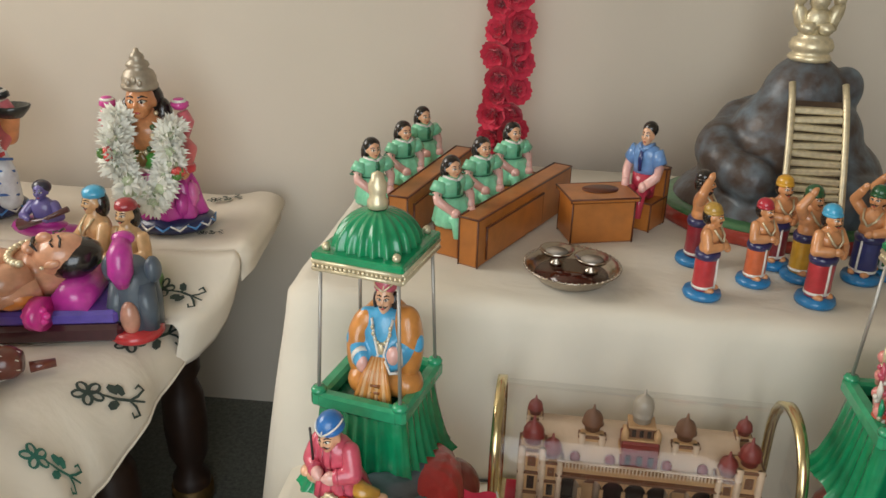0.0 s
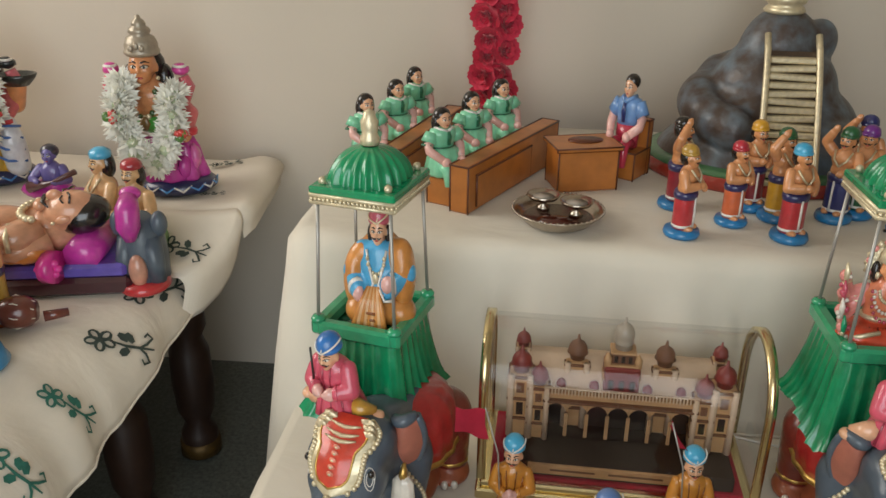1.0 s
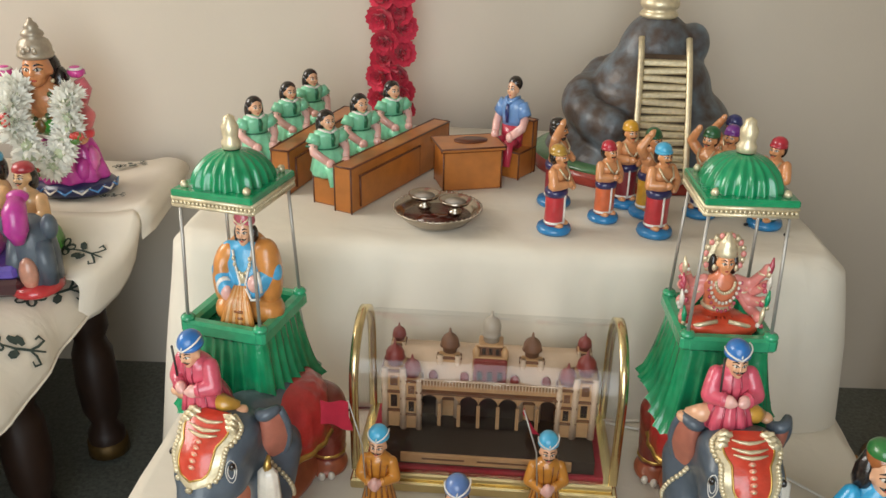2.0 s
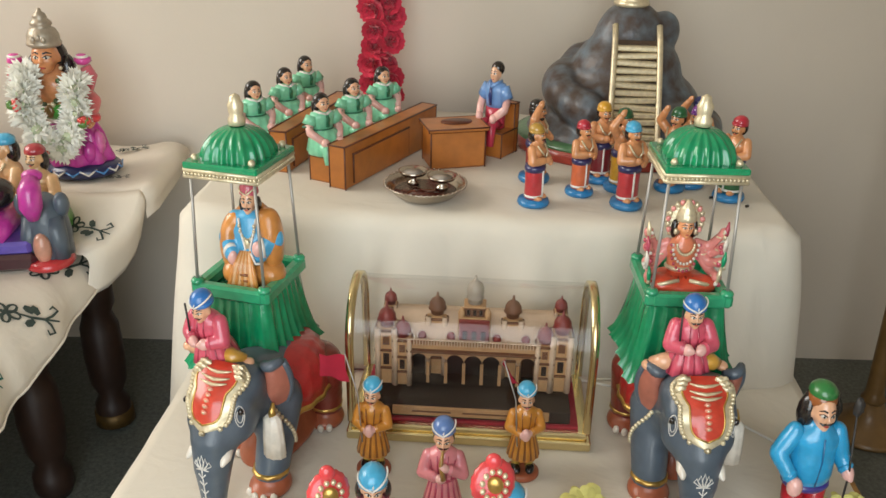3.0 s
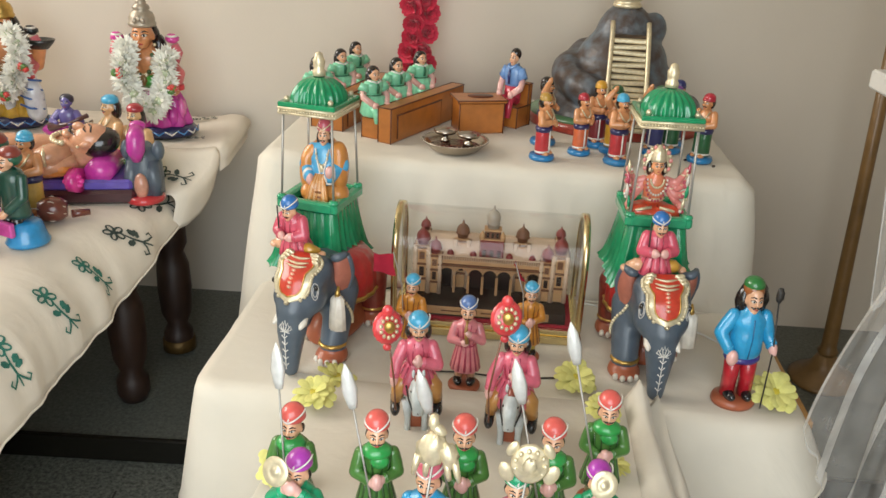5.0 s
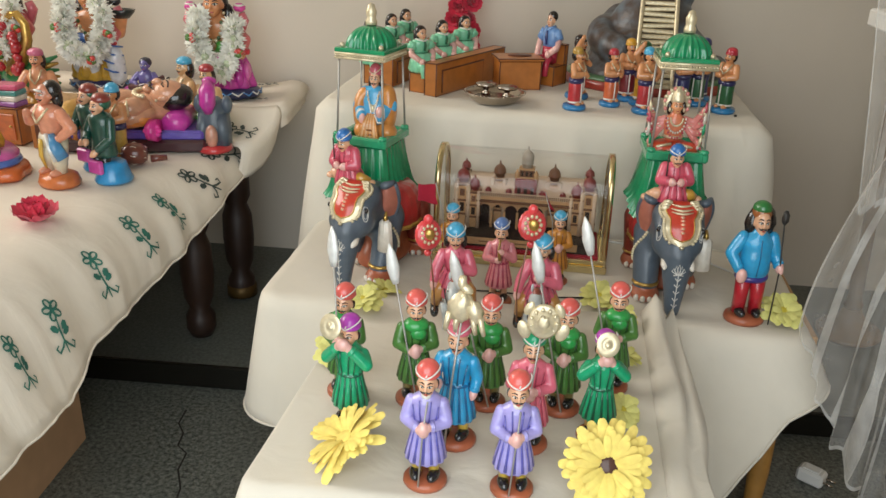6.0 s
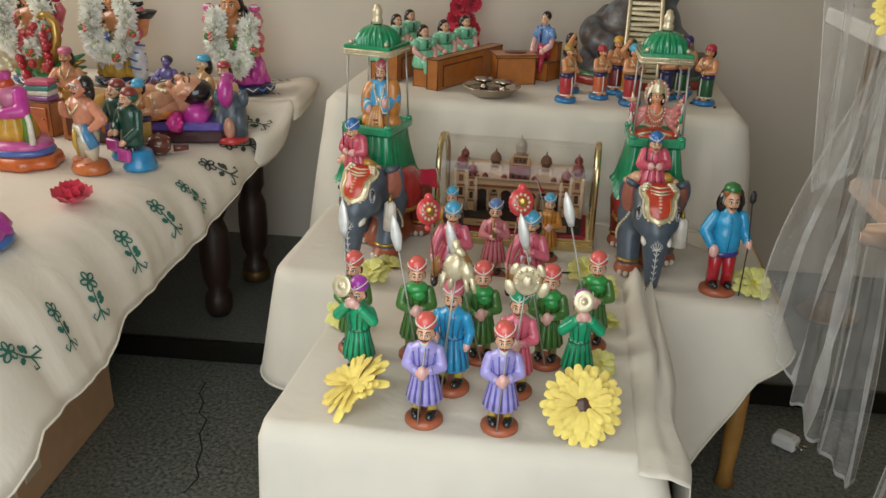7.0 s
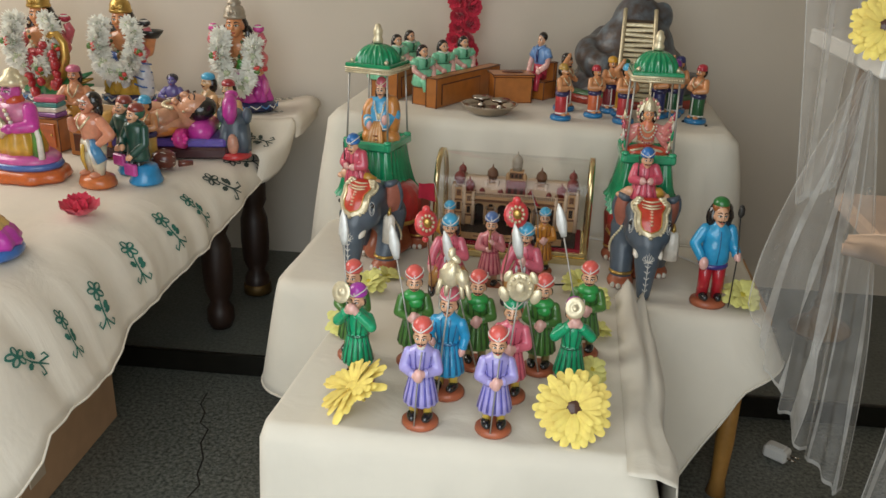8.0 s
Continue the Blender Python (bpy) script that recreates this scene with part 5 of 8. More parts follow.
def seated_king(at, yaw):
    b = Build(0.108)
    b.m = Matrix.Diagonal((0.088, 0.088, 0.128, 1))
    o, bl, cream = paint("cc8844"), paint("4fa6d2"), paint("dcae7e")
    # lap and folded legs, the cloak over the shoulders
    b.clay([egg((0, 0.02, 0.14), (0.34, 0.28, 0.15)), egg((-0.24, -0.1, 0.15), (0.17, 0.2, 0.12)), egg((0.28, -0.08, 0.14), (0.17, 0.2, 0.12))], o, 0.022, 0.1)
    b.clay([egg((0, 0.12, 0.42), (0.34, 0.17, 0.4)), egg((-0.3, -0.02, 0.4), (0.14, 0.2, 0.27)), egg((0.29, -0.03, 0.46), (0.15, 0.2, 0.3)), egg((-0.2, -0.02, 0.64), (0.12, 0.12, 0.1)), egg((0.22, -0.02, 0.64), (0.14, 0.14, 0.13))], o, 0.022, 0.08)
    # the pleated front of the wrap falling over the seat
    for k in range(9):
        x = -0.2 + k * 0.044
        b.tube([(x * 0.35 - 0.02, -0.24, 0.4), (x * 0.75 - 0.03, -0.33, 0.24), (x - 0.04, -0.35, 0.1 - 0.02 * (k % 2)), (x * 1.08 - 0.04, -0.34, -0.03 + 0.02 * (k % 3))], [0.02, 0.034, 0.036, 0.03], cream if k % 2 else o, 7)
    for k in range(4):
        b.tube([(-0.2, -0.27 - 0.01 * k, 0.26 - 0.06 * k), (-0.08, -0.36, 0.2 - 0.06 * k), (0.02, -0.375, 0.2 - 0.06 * k)], 0.014, paint("8a4e20"), 6)
    # tunic, sleeves, trim
    b.clay([egg((0, -0.03, 0.5), (0.22, 0.17, 0.22)), egg((0, 0.0, 0.64), (0.23, 0.15, 0.12)), egg((0.04, -0.15, 0.34), (0.2, 0.13, 0.1)),
            limb([(-0.22, -0.02, 0.64), (-0.33, -0.08, 0.48), (-0.23, -0.22, 0.36)], [0.1, 0.1, 0.085]),
            limb([(0.22, -0.02, 0.64), (0.35, -0.08, 0.5), (0.22, -0.2, 0.43)], [0.1, 0.105, 0.095])], bl, 0.022, 0.07)
    for p, q in (((-0.26, -0.18, 0.39), (-0.21, -0.25, 0.34)), ((0.22, -0.21, 0.44), (0.14, -0.25, 0.43))):
        p, q = Vector(p), Vector(q)
        b.tube([p, p.lerp(q, 0.4)], [0.1, 0.1], WHITE, 12)
        b.clay([limb([p, q], [0.07, 0.06]), egg(q, (0.07, 0.06, 0.08))], SKINP, 0.022, 0.03)
    for s in (-1, 1):
        b.tube([(s * 0.12, -0.15, 0.7), (s * 0.08, -0.2, 0.56), (s * 0.03, -0.23, 0.42), (s * 0.1, -0.27, 0.33)], 0.016, WHITE, 6)
    b.tube([(0.06, -0.29, 0.4), (0.12, -0.31, 0.3), (0.22, -0.28, 0.3)], 0.014, WHITE, 6)
    for k in range(9):
        a = math.pi * k / 8
        b.ball((0.1 * math.cos(a), -0.2, 0.64 - 0.14 * math.sin(a)), 0.022, PALEGOLD, n=7, k=5)
    b.ball((0, -0.23, 0.47), (0.04, 0.025, 0.05), PALEGOLD, n=8, k=6, lump=0.3)
    b.tube([(0, 0, 0.7), (0, -0.01, 0.8)], 0.07, SKIN, 10)
    face(b, (0, -0.05, 0.84), 0.105, SKIN)
    for s in (-1, 1):
        b.ball((s * 0.105, 0.03, 0.79), (0.045, 0.07, 0.09), HAIR)
    turban(b, (0, 0, 0.94), 0.115, paint("c05a6a"), PALEGOLD)
    return b.thing("figurine", pose(*at, 0, 0, yaw), "painted clay king in blue and orange seated in the howdah", "figurine")


def seated_deity(at, yaw):
    b = Build(0.1)
    b.m = Matrix.Diagonal((0.1, 0.095, 0.118, 1))
    o, od, pk, rose = paint("cc4c30"), paint("8c2418"), paint("dc8c84"), paint("b84a5c")
    # the lap: crossed legs under red silk, gold hems
    b.clay([egg((0, 0, 0.1), (0.36, 0.27, 0.12)), egg((-0.24, -0.16, 0.11), (0.2, 0.14, 0.1), rz=-20), egg((0.24, -0.16, 0.11), (0.2, 0.14, 0.1), rz=20), egg((0.02, -0.24, 0.08), (0.2, 0.1, 0.08))], o, 0.024, 0.06)
    for k in range(9):
        x = -0.32 + k * 0.08
        b.tube([(x * 0.5, -0.16, 0.2), (x * 0.9, -0.27, 0.13), (x * 1.05, -0.27, 0.03)], [0.012, 0.016, 0.012], od if k % 2 else o, 6)
    for s in (-1, 1):
        b.tube([(s * 0.06, -0.27, 0.2), (s * 0.24, -0.29, 0.17), (s * 0.4, -0.18, 0.1)], 0.022, PALEGOLD, 6)
    b.clay([egg((0, 0, 0.32), (0.16, 0.13, 0.16)), egg((0, 0, 0.46), (0.2, 0.13, 0.12)), limb([(0, 0, 0.52), (0, -0.02, 0.62)], [0.09, 0.06])], paint("d8805c"), 0.024, 0.06)
    # eight arms, with bangles and what they hold
    rng = random.Random(4)
    for s in (-1, 1):
        for k in range(4):
            el = Vector((s * (0.32 + 0.03 * (k % 2)), 0.02 - 0.05 * (k // 2), 0.46 - 0.075 * k))
            wr = Vector((s * (0.44 - 0.04 * (k // 3)), -0.1 - 0.03 * k, 0.66 - 0.15 * k))
            b.clay([limb([(s * 0.17, 0.02, 0.5 - 0.02 * k), el, wr], [0.06, 0.055, 0.045]), egg(wr, 0.055)], pk, 0.024, 0.03)
            for p in (el.lerp(wr, 0.75), el.lerp(Vector((s * 0.17, 0.02, 0.5)), 0.5)):
                b.ball(p, (0.06, 0.06, 0.02), PALEGOLD, n=10, k=5)
            held = (PALEGOLD, rose, EYEW, GRN)[(k + (s > 0)) % 4]
            b.tube([wr + Vector((0, -0.04, -0.06)), wr + Vector((s * 0.01, -0.05, 0.05)), wr + Vector((s * 0.02, -0.04, 0.13))], [0.02, 0.03, 0.008], held, 7)
            for m in range(3):
                b.ball(wr + Vector((rng.uniform(-0.05, 0.05), -0.05, rng.uniform(-0.07, 0.03))), rng.uniform(0.018, 0.03), rng.choice((PALEGOLD, rose, EYEW)), n=8, k=5, lump=0.4)
    # necklaces and a flower string
    for r0, drop, m in ((0.1, 0.1, PALEGOLD), (0.15, 0.2, EYEW), (0.17, 0.28, rose)):
        for k in range(13):
            a = math.pi * k / 12
            b.ball((r0 * math.cos(a), -0.15 - 0.02 * math.sin(a), 0.54 - drop * math.sin(a)), 0.018, m, n=7, k=5)
    b.rev([(0.16, 0.24), (0.18, 0.26), (0.16, 0.285)], PALEGOLD, n=24, sy=0.85)
    face(b, (0, -0.05, 0.7), 0.098, paint("e09a6a"), tash=False)
    for s in (-1, 1):
        b.ball((s * 0.115, 0.02, 0.66), (0.045, 0.05, 0.1), HAIR)
        b.ball((s * 0.115, -0.05, 0.65), (0.022, 0.02, 0.035), PALEGOLD, n=8, k=6)
    # tiered crown before a scalloped halo
    b.rev([(0.1, 0.76), (0.12, 0.775), (0.105, 0.8), (0.112, 0.83), (0.085, 0.86), (0.09, 0.885), (0.055, 0.92), (0.03, 0.96), (0.0, 0.985)], PALEGOLD, (0, -0.02, 0), n=24, pleat=8, amp=0.05)
    q = pose(0, 0.04, 0.74, 90, 0, 0)
    b.rev([(0.0, -0.012), (0.2, -0.012), (0.225, 0.0), (0.2, 0.014), (0.0, 0.012)], PALEGOLD, n=72, pleat=18, amp=0.06, tilt=q)
    for k in range(15):
        a = math.pi * (k / 14 * 1.3 - 0.15)
        b.ball((0.2 * math.cos(a), 0.02, 0.74 + 0.2 * math.sin(a)), (0.03, 0.02, 0.03), PALEGOLD if k % 2 else pk, n=8, k=6, lump=0.3)
    return b.thing("figurine", pose(*at, 0, 0, yaw), "painted clay many-armed goddess in red seated in the howdah", "figurine")


seated_king((-0.09, 0.768, LOW + 0.2118), -2)
seated_deity((0.418, 0.79, LOW + 0.2188), 4)


# ---- the palace model in its clear case ----
def palace_case(x0, x1, y0, y1, z):
    L, D = x1 - x0, y1 - y0
    h = holder("display_case", pose((x0 + x1) / 2, (y0 + y1) / 2, z), "clear barrel-topped display case with gold ends holding a palace model", "display case")
    b = Build()
    b.box((0, 0, 0.007), (L + 0.012, D + 0.012, 0.014), BRASS, 0.002)
    b.box((0, 0, 0.0185), (L + 0.002, D + 0.002, 0.009), BRASS, 0.002)
    b.part("base", h, "stepped polished brass base")
    b = Build()
    b.box((0, 0, 0.0255), (L - 0.02, D - 0.016, 0.005), CARPET, 0.001)
    b.part("carpet", h, "red velvet floor")
    prof = []
    r = D / 2 - 0.004
    hs = 0.196 - r - 0.023
    for k in range(5):
        prof.append((-r, 0.023 + hs * k / 4))
    for k in range(1, 20):
        a = math.pi - math.pi * k / 20
        prof.append((r * math.cos(a), 0.023 + hs + r * math.sin(a)))
    for k in range(5):
        prof.append((r, 0.023 + hs * (4 - k) / 4))
    b = Build()
    b.sheet([[(-L / 2 + 0.006, y, zz) for y, zz in prof], [(L / 2 - 0.006, y, zz) for y, zz in prof]], ACRYLIC)
    for s in (-1, 1):
        n = len(prof)
        b.add([(s * (L / 2 - 0.004), y, zz) for y, zz in prof], [tuple(range(n))], ACRYLIC, False)
    sh = b.part("shell", h, "clear acrylic shell")
    sh.visible_shadow = False
    for s in (-1, 1):
        b = Build()
        outer = [(y * 1.035, 0.023 + (zz - 0.023) * 1.02) for y, zz in prof]
        inner = [(y * 0.972, 0.023 + (zz - 0.023) * 0.976) for y, zz in prof]
        xs = (s * L / 2 - 0.005, s * L / 2 + 0.005)
        rows = []
        for (yo, zo), (yi, zi) in zip(outer, inner):
            rows.append([(xs[0], yo, zo), (xs[1], yo, zo), (xs[1], yi, zi), (xs[0], yi, zi)])
        b.sheet(rows, BRASS, True)
        b.part("end_hoop", h, "polished brass arch")
    # the palace
    W = L - 0.05
    m = holder("palace_model", pose((x0 + x1) / 2 + 0.002, (y0 + y1) / 2 + 0.012, z + 0.028), "tan miniature palace with arcade, towers and maroon domes", "model building")
    b = Build()
    b.box((0, -0.012, 0.009), (W + 0.004, 0.115, 0.018), DARKIN, 0.001)
    b.part("plinth", m, "dark brown plinth")
    b = Build()
    b.box((0.0, -0.071, 0.011), (W * 0.8, 0.004, 0.013), PALACE, 0.0008)
    for k, (x, w) in enumerate(((-0.05, 0.05), (0.02, 0.06), (0.075, 0.02))):
        b.box((x, -0.0735, 0.0115), (w, 0.001, 0.0022), PALACED, 0.0002)
    b.part("nameplate", m, "tan plate with a line of worn lettering")
    b = Build()
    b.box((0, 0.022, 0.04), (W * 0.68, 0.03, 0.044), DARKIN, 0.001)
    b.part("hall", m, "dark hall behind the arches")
    b = Build()
    b.box((0, 0.004, 0.0735), (W * 0.7, 0.05, 0.012), PALACE, 0.001)
    b.box((0, -0.024, 0.0715), (W * 0.7, 0.008, 0.003), PALACED, 0.0005)
    b.part("cornice", m)
    for k in range(7):
        x = (k - 3) * W * 0.095
        b = Build()
        for s in (-1, 1):
            b.tube([(x + s * 0.0108, -0.016, 0.018), (x + s * 0.0108, -0.016, 0.05)], 0.0011, PALACE, 6)
        pts = [(x + 0.0118 * math.cos(a), -0.016, 0.05 + 0.0125 * math.sin(a)) for a in [math.pi * i / 10 for i in range(11)]]
        top = [(p[0], p[1], 0.069) for p in pts]
        b.sheet([pts, top], PALACE)
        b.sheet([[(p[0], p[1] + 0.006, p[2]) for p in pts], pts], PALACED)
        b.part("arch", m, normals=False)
    b = Build()
    for k in range(46):
        x = -W * 0.34 + W * 0.68 * k / 45
        b.box((x, -0.0225, 0.0835), (0.0016, 0.0016, 0.008), PALACEW, 0.0002)
    b.box((0, -0.0225, 0.088), (W * 0.69, 0.003, 0.0016), PALACEW, 0.0002)
    b.part("balustrade", m, "row of pale balusters")
    b = Build()
    b.sheet([[(-W * 0.45, -0.012, 0.083), (W * 0.45, -0.012, 0.083)], [(-W * 0.43, 0.018, 0.108), (W * 0.43, 0.018, 0.108)], [(-W * 0.43, 0.036, 0.108), (W * 0.43, 0.036, 0.108)], [(-W * 0.45, 0.042, 0.02), (W * 0.45, 0.042, 0.02)]], PALACEW)
    b.part("roof", m, "pale sloping roof")

    def dome_tower(x, y, w, ht, dr, dm, name="tower"):
        b = Build()
        b.box((x, y, 0.018 + ht / 2), (w, w, ht), PALACE, 0.001)
        for z in (0.3, 0.62, 0.97):
            b.box((x, y, 0.018 + ht * z), (w * 1.18, w * 1.18, 0.0035), PALACED, 0.0006)
        for s in (-1, 1):
            b.rev([(w * 0.16, 0), (w * 0.16, ht)], PALACEW, (x + s * w * 0.42, y - w * 0.5, 0.018), 8)
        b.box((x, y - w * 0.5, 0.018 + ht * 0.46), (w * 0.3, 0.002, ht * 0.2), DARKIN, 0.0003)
        b.box((x, y - w * 0.5, 0.018 + ht * 0.8), (w * 0.34, 0.002, ht * 0.16), PALACED, 0.0003)
        z = 0.018 + ht
        b.rev([(dr * 0.8, 0), (dr * 0.8, dr * 0.7), (dr * 1.15, dr * 0.75), (dr * 1.0, dr * 1.0), (dr * 1.02, dr * 1.4), (dr * 0.75, dr * 1.9), (dr * 0.2, dr * 2.3), (dr * 0.1, dr * 2.9), (0, dr * 3.0)], dm, (x, y, z), 14)
        b.part(name, m)

    for s in (-1, 1):
        dome_tower(s * W * 0.455, -0.01, 0.026, 0.083, 0.0112, PALACER)
        dome_tower(s * W * 0.37, -0.014, 0.022, 0.07, 0.0098, PALACER)
        dome_tower(s * W * 0.455, 0.03, 0.016, 0.093, 0.008, PALACER)
        dome_tower(s * W * 0.2, 0.018, 0.026, 0.088, 0.0108, PALACED)
        for k in (0.12, 0.27):
            b = Build()
            b.rev([(0.005, 0), (0.006, 0.005), (0.0045, 0.009), (0.0, 0.013)], PALACER, (s * W * k, -0.012, 0.083), 10)
            b.part("small_dome", m)
    b = Build()
    b.box((0, 0.0, 0.098), (0.04, 0.03, 0.034), PALACER, 0.002)
    b.box((0, 0.004, 0.12), (0.027, 0.024, 0.022), PALACED, 0.002)
    for z in (0.1, 0.116, 0.131):
        b.box((0, 0.002, z), (0.043 - (z - 0.1) * 0.45, 0.033 - (z - 0.1) * 0.3, 0.0025), PALACE, 0.0006)
    for k in (-1, 0, 1):
        b.box((k * 0.012, -0.0152, 0.093), (0.006, 0.002, 0.012), DARKIN, 0.0006)
        b.box((k * 0.008, -0.0082, 0.123), (0.004, 0.002, 0.008), DARKIN, 0.0005)
    for s in (-1, 1):
        b.rev([(0.004, 0.0), (0.0045, 0.012), (0.0, 0.02)], PALACE, (s * 0.017, -0.008, 0.112), 8)
    b.part("central_tower", m, "maroon central tower")
    b = Build()
    b.rev([(0.0095, 0.13), (0.0095, 0.139), (0.0115, 0.14), (0.0098, 0.142), (0.0112, 0.147), (0.0112, 0.153), (0.0092, 0.159), (0.0052, 0.163), (0.0016, 0.165), (0.0012, 0.171), (0.0, 0.172)], surface("pale_model_dome", lin("a89c8c"), 0.35, vary=0.15, scale=90), (0, 0.004, 0), 16)
    b.part("great_dome", m, "pale great dome")
    return h


palace_case(0.024, 0.325, 0.752, 0.892, LOW + 0.001)

# ---- the highest step: class, hill and villagers ----
def block(name, parent, c, s, rz=0, label=""):
    """A brown painted wooden block with dark painted edges."""
    b = Build()
    b.box(c, s, TEAK, 0.003, rz=rz)
    hx, hy, hz = (a / 2 for a in s)
    q = pose(*c, 0, 0, rz)
    for sx in (-1, 1):
        for sy in (-1, 1):
            b.tube([q @ Vector((sx * (hx - 0.001), sy * (hy - 0.001), -hz)), q @ Vector((sx * (hx - 0.001), sy * (hy - 0.001), hz - 0.001))], 0.0013, TEAKEDGE, 6)
    for sx in (-1, 1):
        b.tube([q @ Vector((sx * hx, -hy, hz - 0.0008)), q @ Vector((sx * hx, hy, hz - 0.0008))], 0.0013, TEAKEDGE, 6)
        b.tube([q @ Vector((-hx, sx * hy, hz - 0.0008)), q @ Vector((hx, sx * hy, hz - 0.0008))], 0.0013, TEAKEDGE, 6)
    return b.part(name, parent, label)


# each row of the class runs along (0.42, 0.91)
ROW_TURN = -24.0


def class_row(x, y, length, turn, gap, label):
    h = holder("school_bench", pose(x, y, UP, 0, 0, turn), label, "bench", "school benches")
    block("desk_front", h, (0.0, length / 2, 0.034), (0.03, length, 0.068))
    block("desk_panel", h, (0.016, length * 0.36, 0.03), (0.003, length * 0.58, 0.046), label="framed panel")
    block("seat", h, (-0.004 - gap, length / 2 + 0.012, 0.021), (0.04, length, 0.042))
    return h


class_row(-0.04, 1.042, 0.285, ROW_TURN, 0.036, "brown painted school bench with its desk")
class_row(-0.144, 1.105, 0.265, -13.0, 0.036, "brown painted school bench with its desk")


def pupil(at, yaw, H=0.1):
    """A seated girl in a green school dress and tie."""
    b = Build(H)
    b.m = Matrix.Diagonal((H * 0.97, H * 0.94, H * 0.96, 1))
    g, gd = paint("82cfa8"), paint("1c6a4a")
    b.rev([(0.26, 0.0), (0.3, 0.05), (0.26, 0.25), (0.19, 0.4)], g, (0, -0.06, 0), n=40, pleat=10, amp=0.05, sy=0.95)
    for s in (-1, 1):
        b.tube([(s * 0.12, -0.15, 0.16), (s * 0.13, -0.34, 0.14), (s * 0.13, -0.38, -0.1)], [0.1, 0.085, 0.06], g if s < 0 else g, 10)
    b.rev([(0.185, 0.36), (0.19, 0.39), (0.185, 0.42)], gd, n=22, sy=0.8)
    b.rev([(0.18, 0.4), (0.19, 0.5), (0.22, 0.6), (0.2, 0.67), (0.09, 0.71)], g, n=22, sy=0.75)
    for s in (-1, 1):
        b.tube([(s * 0.19, 0, 0.63), (s * 0.26, -0.02, 0.5)], [0.095, 0.115], g, 10)
        b.tube([(s * 0.255, -0.02, 0.5), (s * 0.27, -0.07, 0.38), (s * 0.15, -0.27, 0.26)], [0.075, 0.07, 0.06], SKINP, 10)
        b.ball((s * 0.13, -0.31, 0.24), 0.075, SKINP, n=9, k=6)
        b.tube([(s * 0.26, -0.1, 0.475), (s * 0.36, 0.0, 0.48), (s * 0.26, 0.08, 0.49)], 0.018, gd, 6)
        b.tube([(0, -0.15, 0.66), (s * 0.1, -0.1, 0.69), (s * 0.13, 0.02, 0.7)], 0.022, WHITE, 6)
    b.tube([(0, -0.165, 0.66), (0, -0.19, 0.58), (0, -0.175, 0.46)], [0.025, 0.04, 0.03], gd, 8, 0.4)
    face(b, (0, -0.03, 0.81), 0.115, SKIN, tash=False)
    b.ball((0, 0.03, 0.86), (0.135, 0.13, 0.13), HAIR)
    for s in (-1, 1):
        b.ball((s * 0.1, 0.05, 0.76), (0.055, 0.075, 0.14), HAIR)
    b.ball((0, 0.08, 0.74), (0.1, 0.06, 0.16), HAIR)
    return b.thing("figurine", pose(*at, 0, 0, yaw), "painted clay schoolgirl in a mint green dress seated on a bench", "figurine", "schoolgirls")


for x, y, turn in ((-0.069, 1.09, 62), (-0.039, 1.19, 60), (-0.002, 1.282, 58), (-0.189, 1.15, 60), (-0.163, 1.25, 62), (-0.15, 1.348, 64)):
    pupil((x, y, UP + 0.0425), turn - 20, 0.097)

desk = holder("teacher_desk", pose(0.126, 1.188, UP, 0, 0, 18), "brown painted teacher's desk with dark edges", "desk")
block("body", desk, (0, 0, 0.031), (0.092, 0.062, 0.062))
block("top", desk, (0, 0, 0.0645), (0.1, 0.07, 0.006))
b = Build()
b.rev([(0.0, 0.0), (0.022, 0.0), (0.022, 0.0012), (0.0, 0.0016)], TEAKEDGE, (0.005, 0.005, 0.0676), 20, sx=1.2, sy=0.8)
b.part("blotter", desk, "dark oval patch on the desk top")
chair = holder("chair", pose(0.196, 1.247, UP, 0, 0, -30), "brown painted block chair behind the teacher's desk", "chair")
block("seat", chair, (0, 0, 0.022), (0.05, 0.052, 0.044))
block("backrest", chair, (0, 0.022, 0.044), (0.05, 0.014, 0.086))

b = Build(0.115)
b.m = Matrix.Diagonal((0.088, 0.09, 0.118, 1))
sh, tr = paint("6a92c6"), paint("b8324a")
for s in (-1, 1):
    b.tube([(s * 0.1, 0.0, 0.1), (s * 0.11, -0.24, 0.12), (s * 0.12, -0.3, -0.18)], [0.1, 0.09, 0.07], tr, 10)
b.rev([(0.2, 0.05), (0.21, 0.2), (0.2, 0.34)], tr, n=22, sy=0.75)
b.rev([(0.2, 0.32), (0.21, 0.45), (0.23, 0.58), (0.2, 0.66), (0.08, 0.7)], sh, n=22, sy=0.72)
for s in (-1, 1):
    b.tube([(s * 0.19, 0, 0.62), (s * 0.28, -0.02, 0.46)], [0.095, 0.11], sh, 10)
    b.tube([(s * 0.275, -0.02, 0.46), (s * 0.28, -0.1, 0.33), (s * 0.18, -0.26, 0.24)], [0.075, 0.07, 0.06], SKINP, 10)
    b.ball((s * 0.16, -0.29, 0.22), 0.07, SKINP, n=9, k=6)
    b.tube([(0, -0.16, 0.63), (s * 0.09, -0.11, 0.68), (s * 0.1, 0.03, 0.7)], 0.03, sh, 6)
b.tube([(0, -0.165, 0.64), (0, -0.185, 0.52), (0, -0.17, 0.38)], [0.028, 0.045, 0.03], paint("1c2c66"), 8, 0.4)
face(b, (0, -0.03, 0.8), 0.11, SKIN, tash=False)
b.ball((0, 0.03, 0.87), (0.125, 0.125, 0.1), HAIR)
b.thing("figurine", pose(0.192, 1.236, UP + 0.0445, 0, 0, -36), "painted clay boy in blue shirt and red trousers, seated", "figurine")


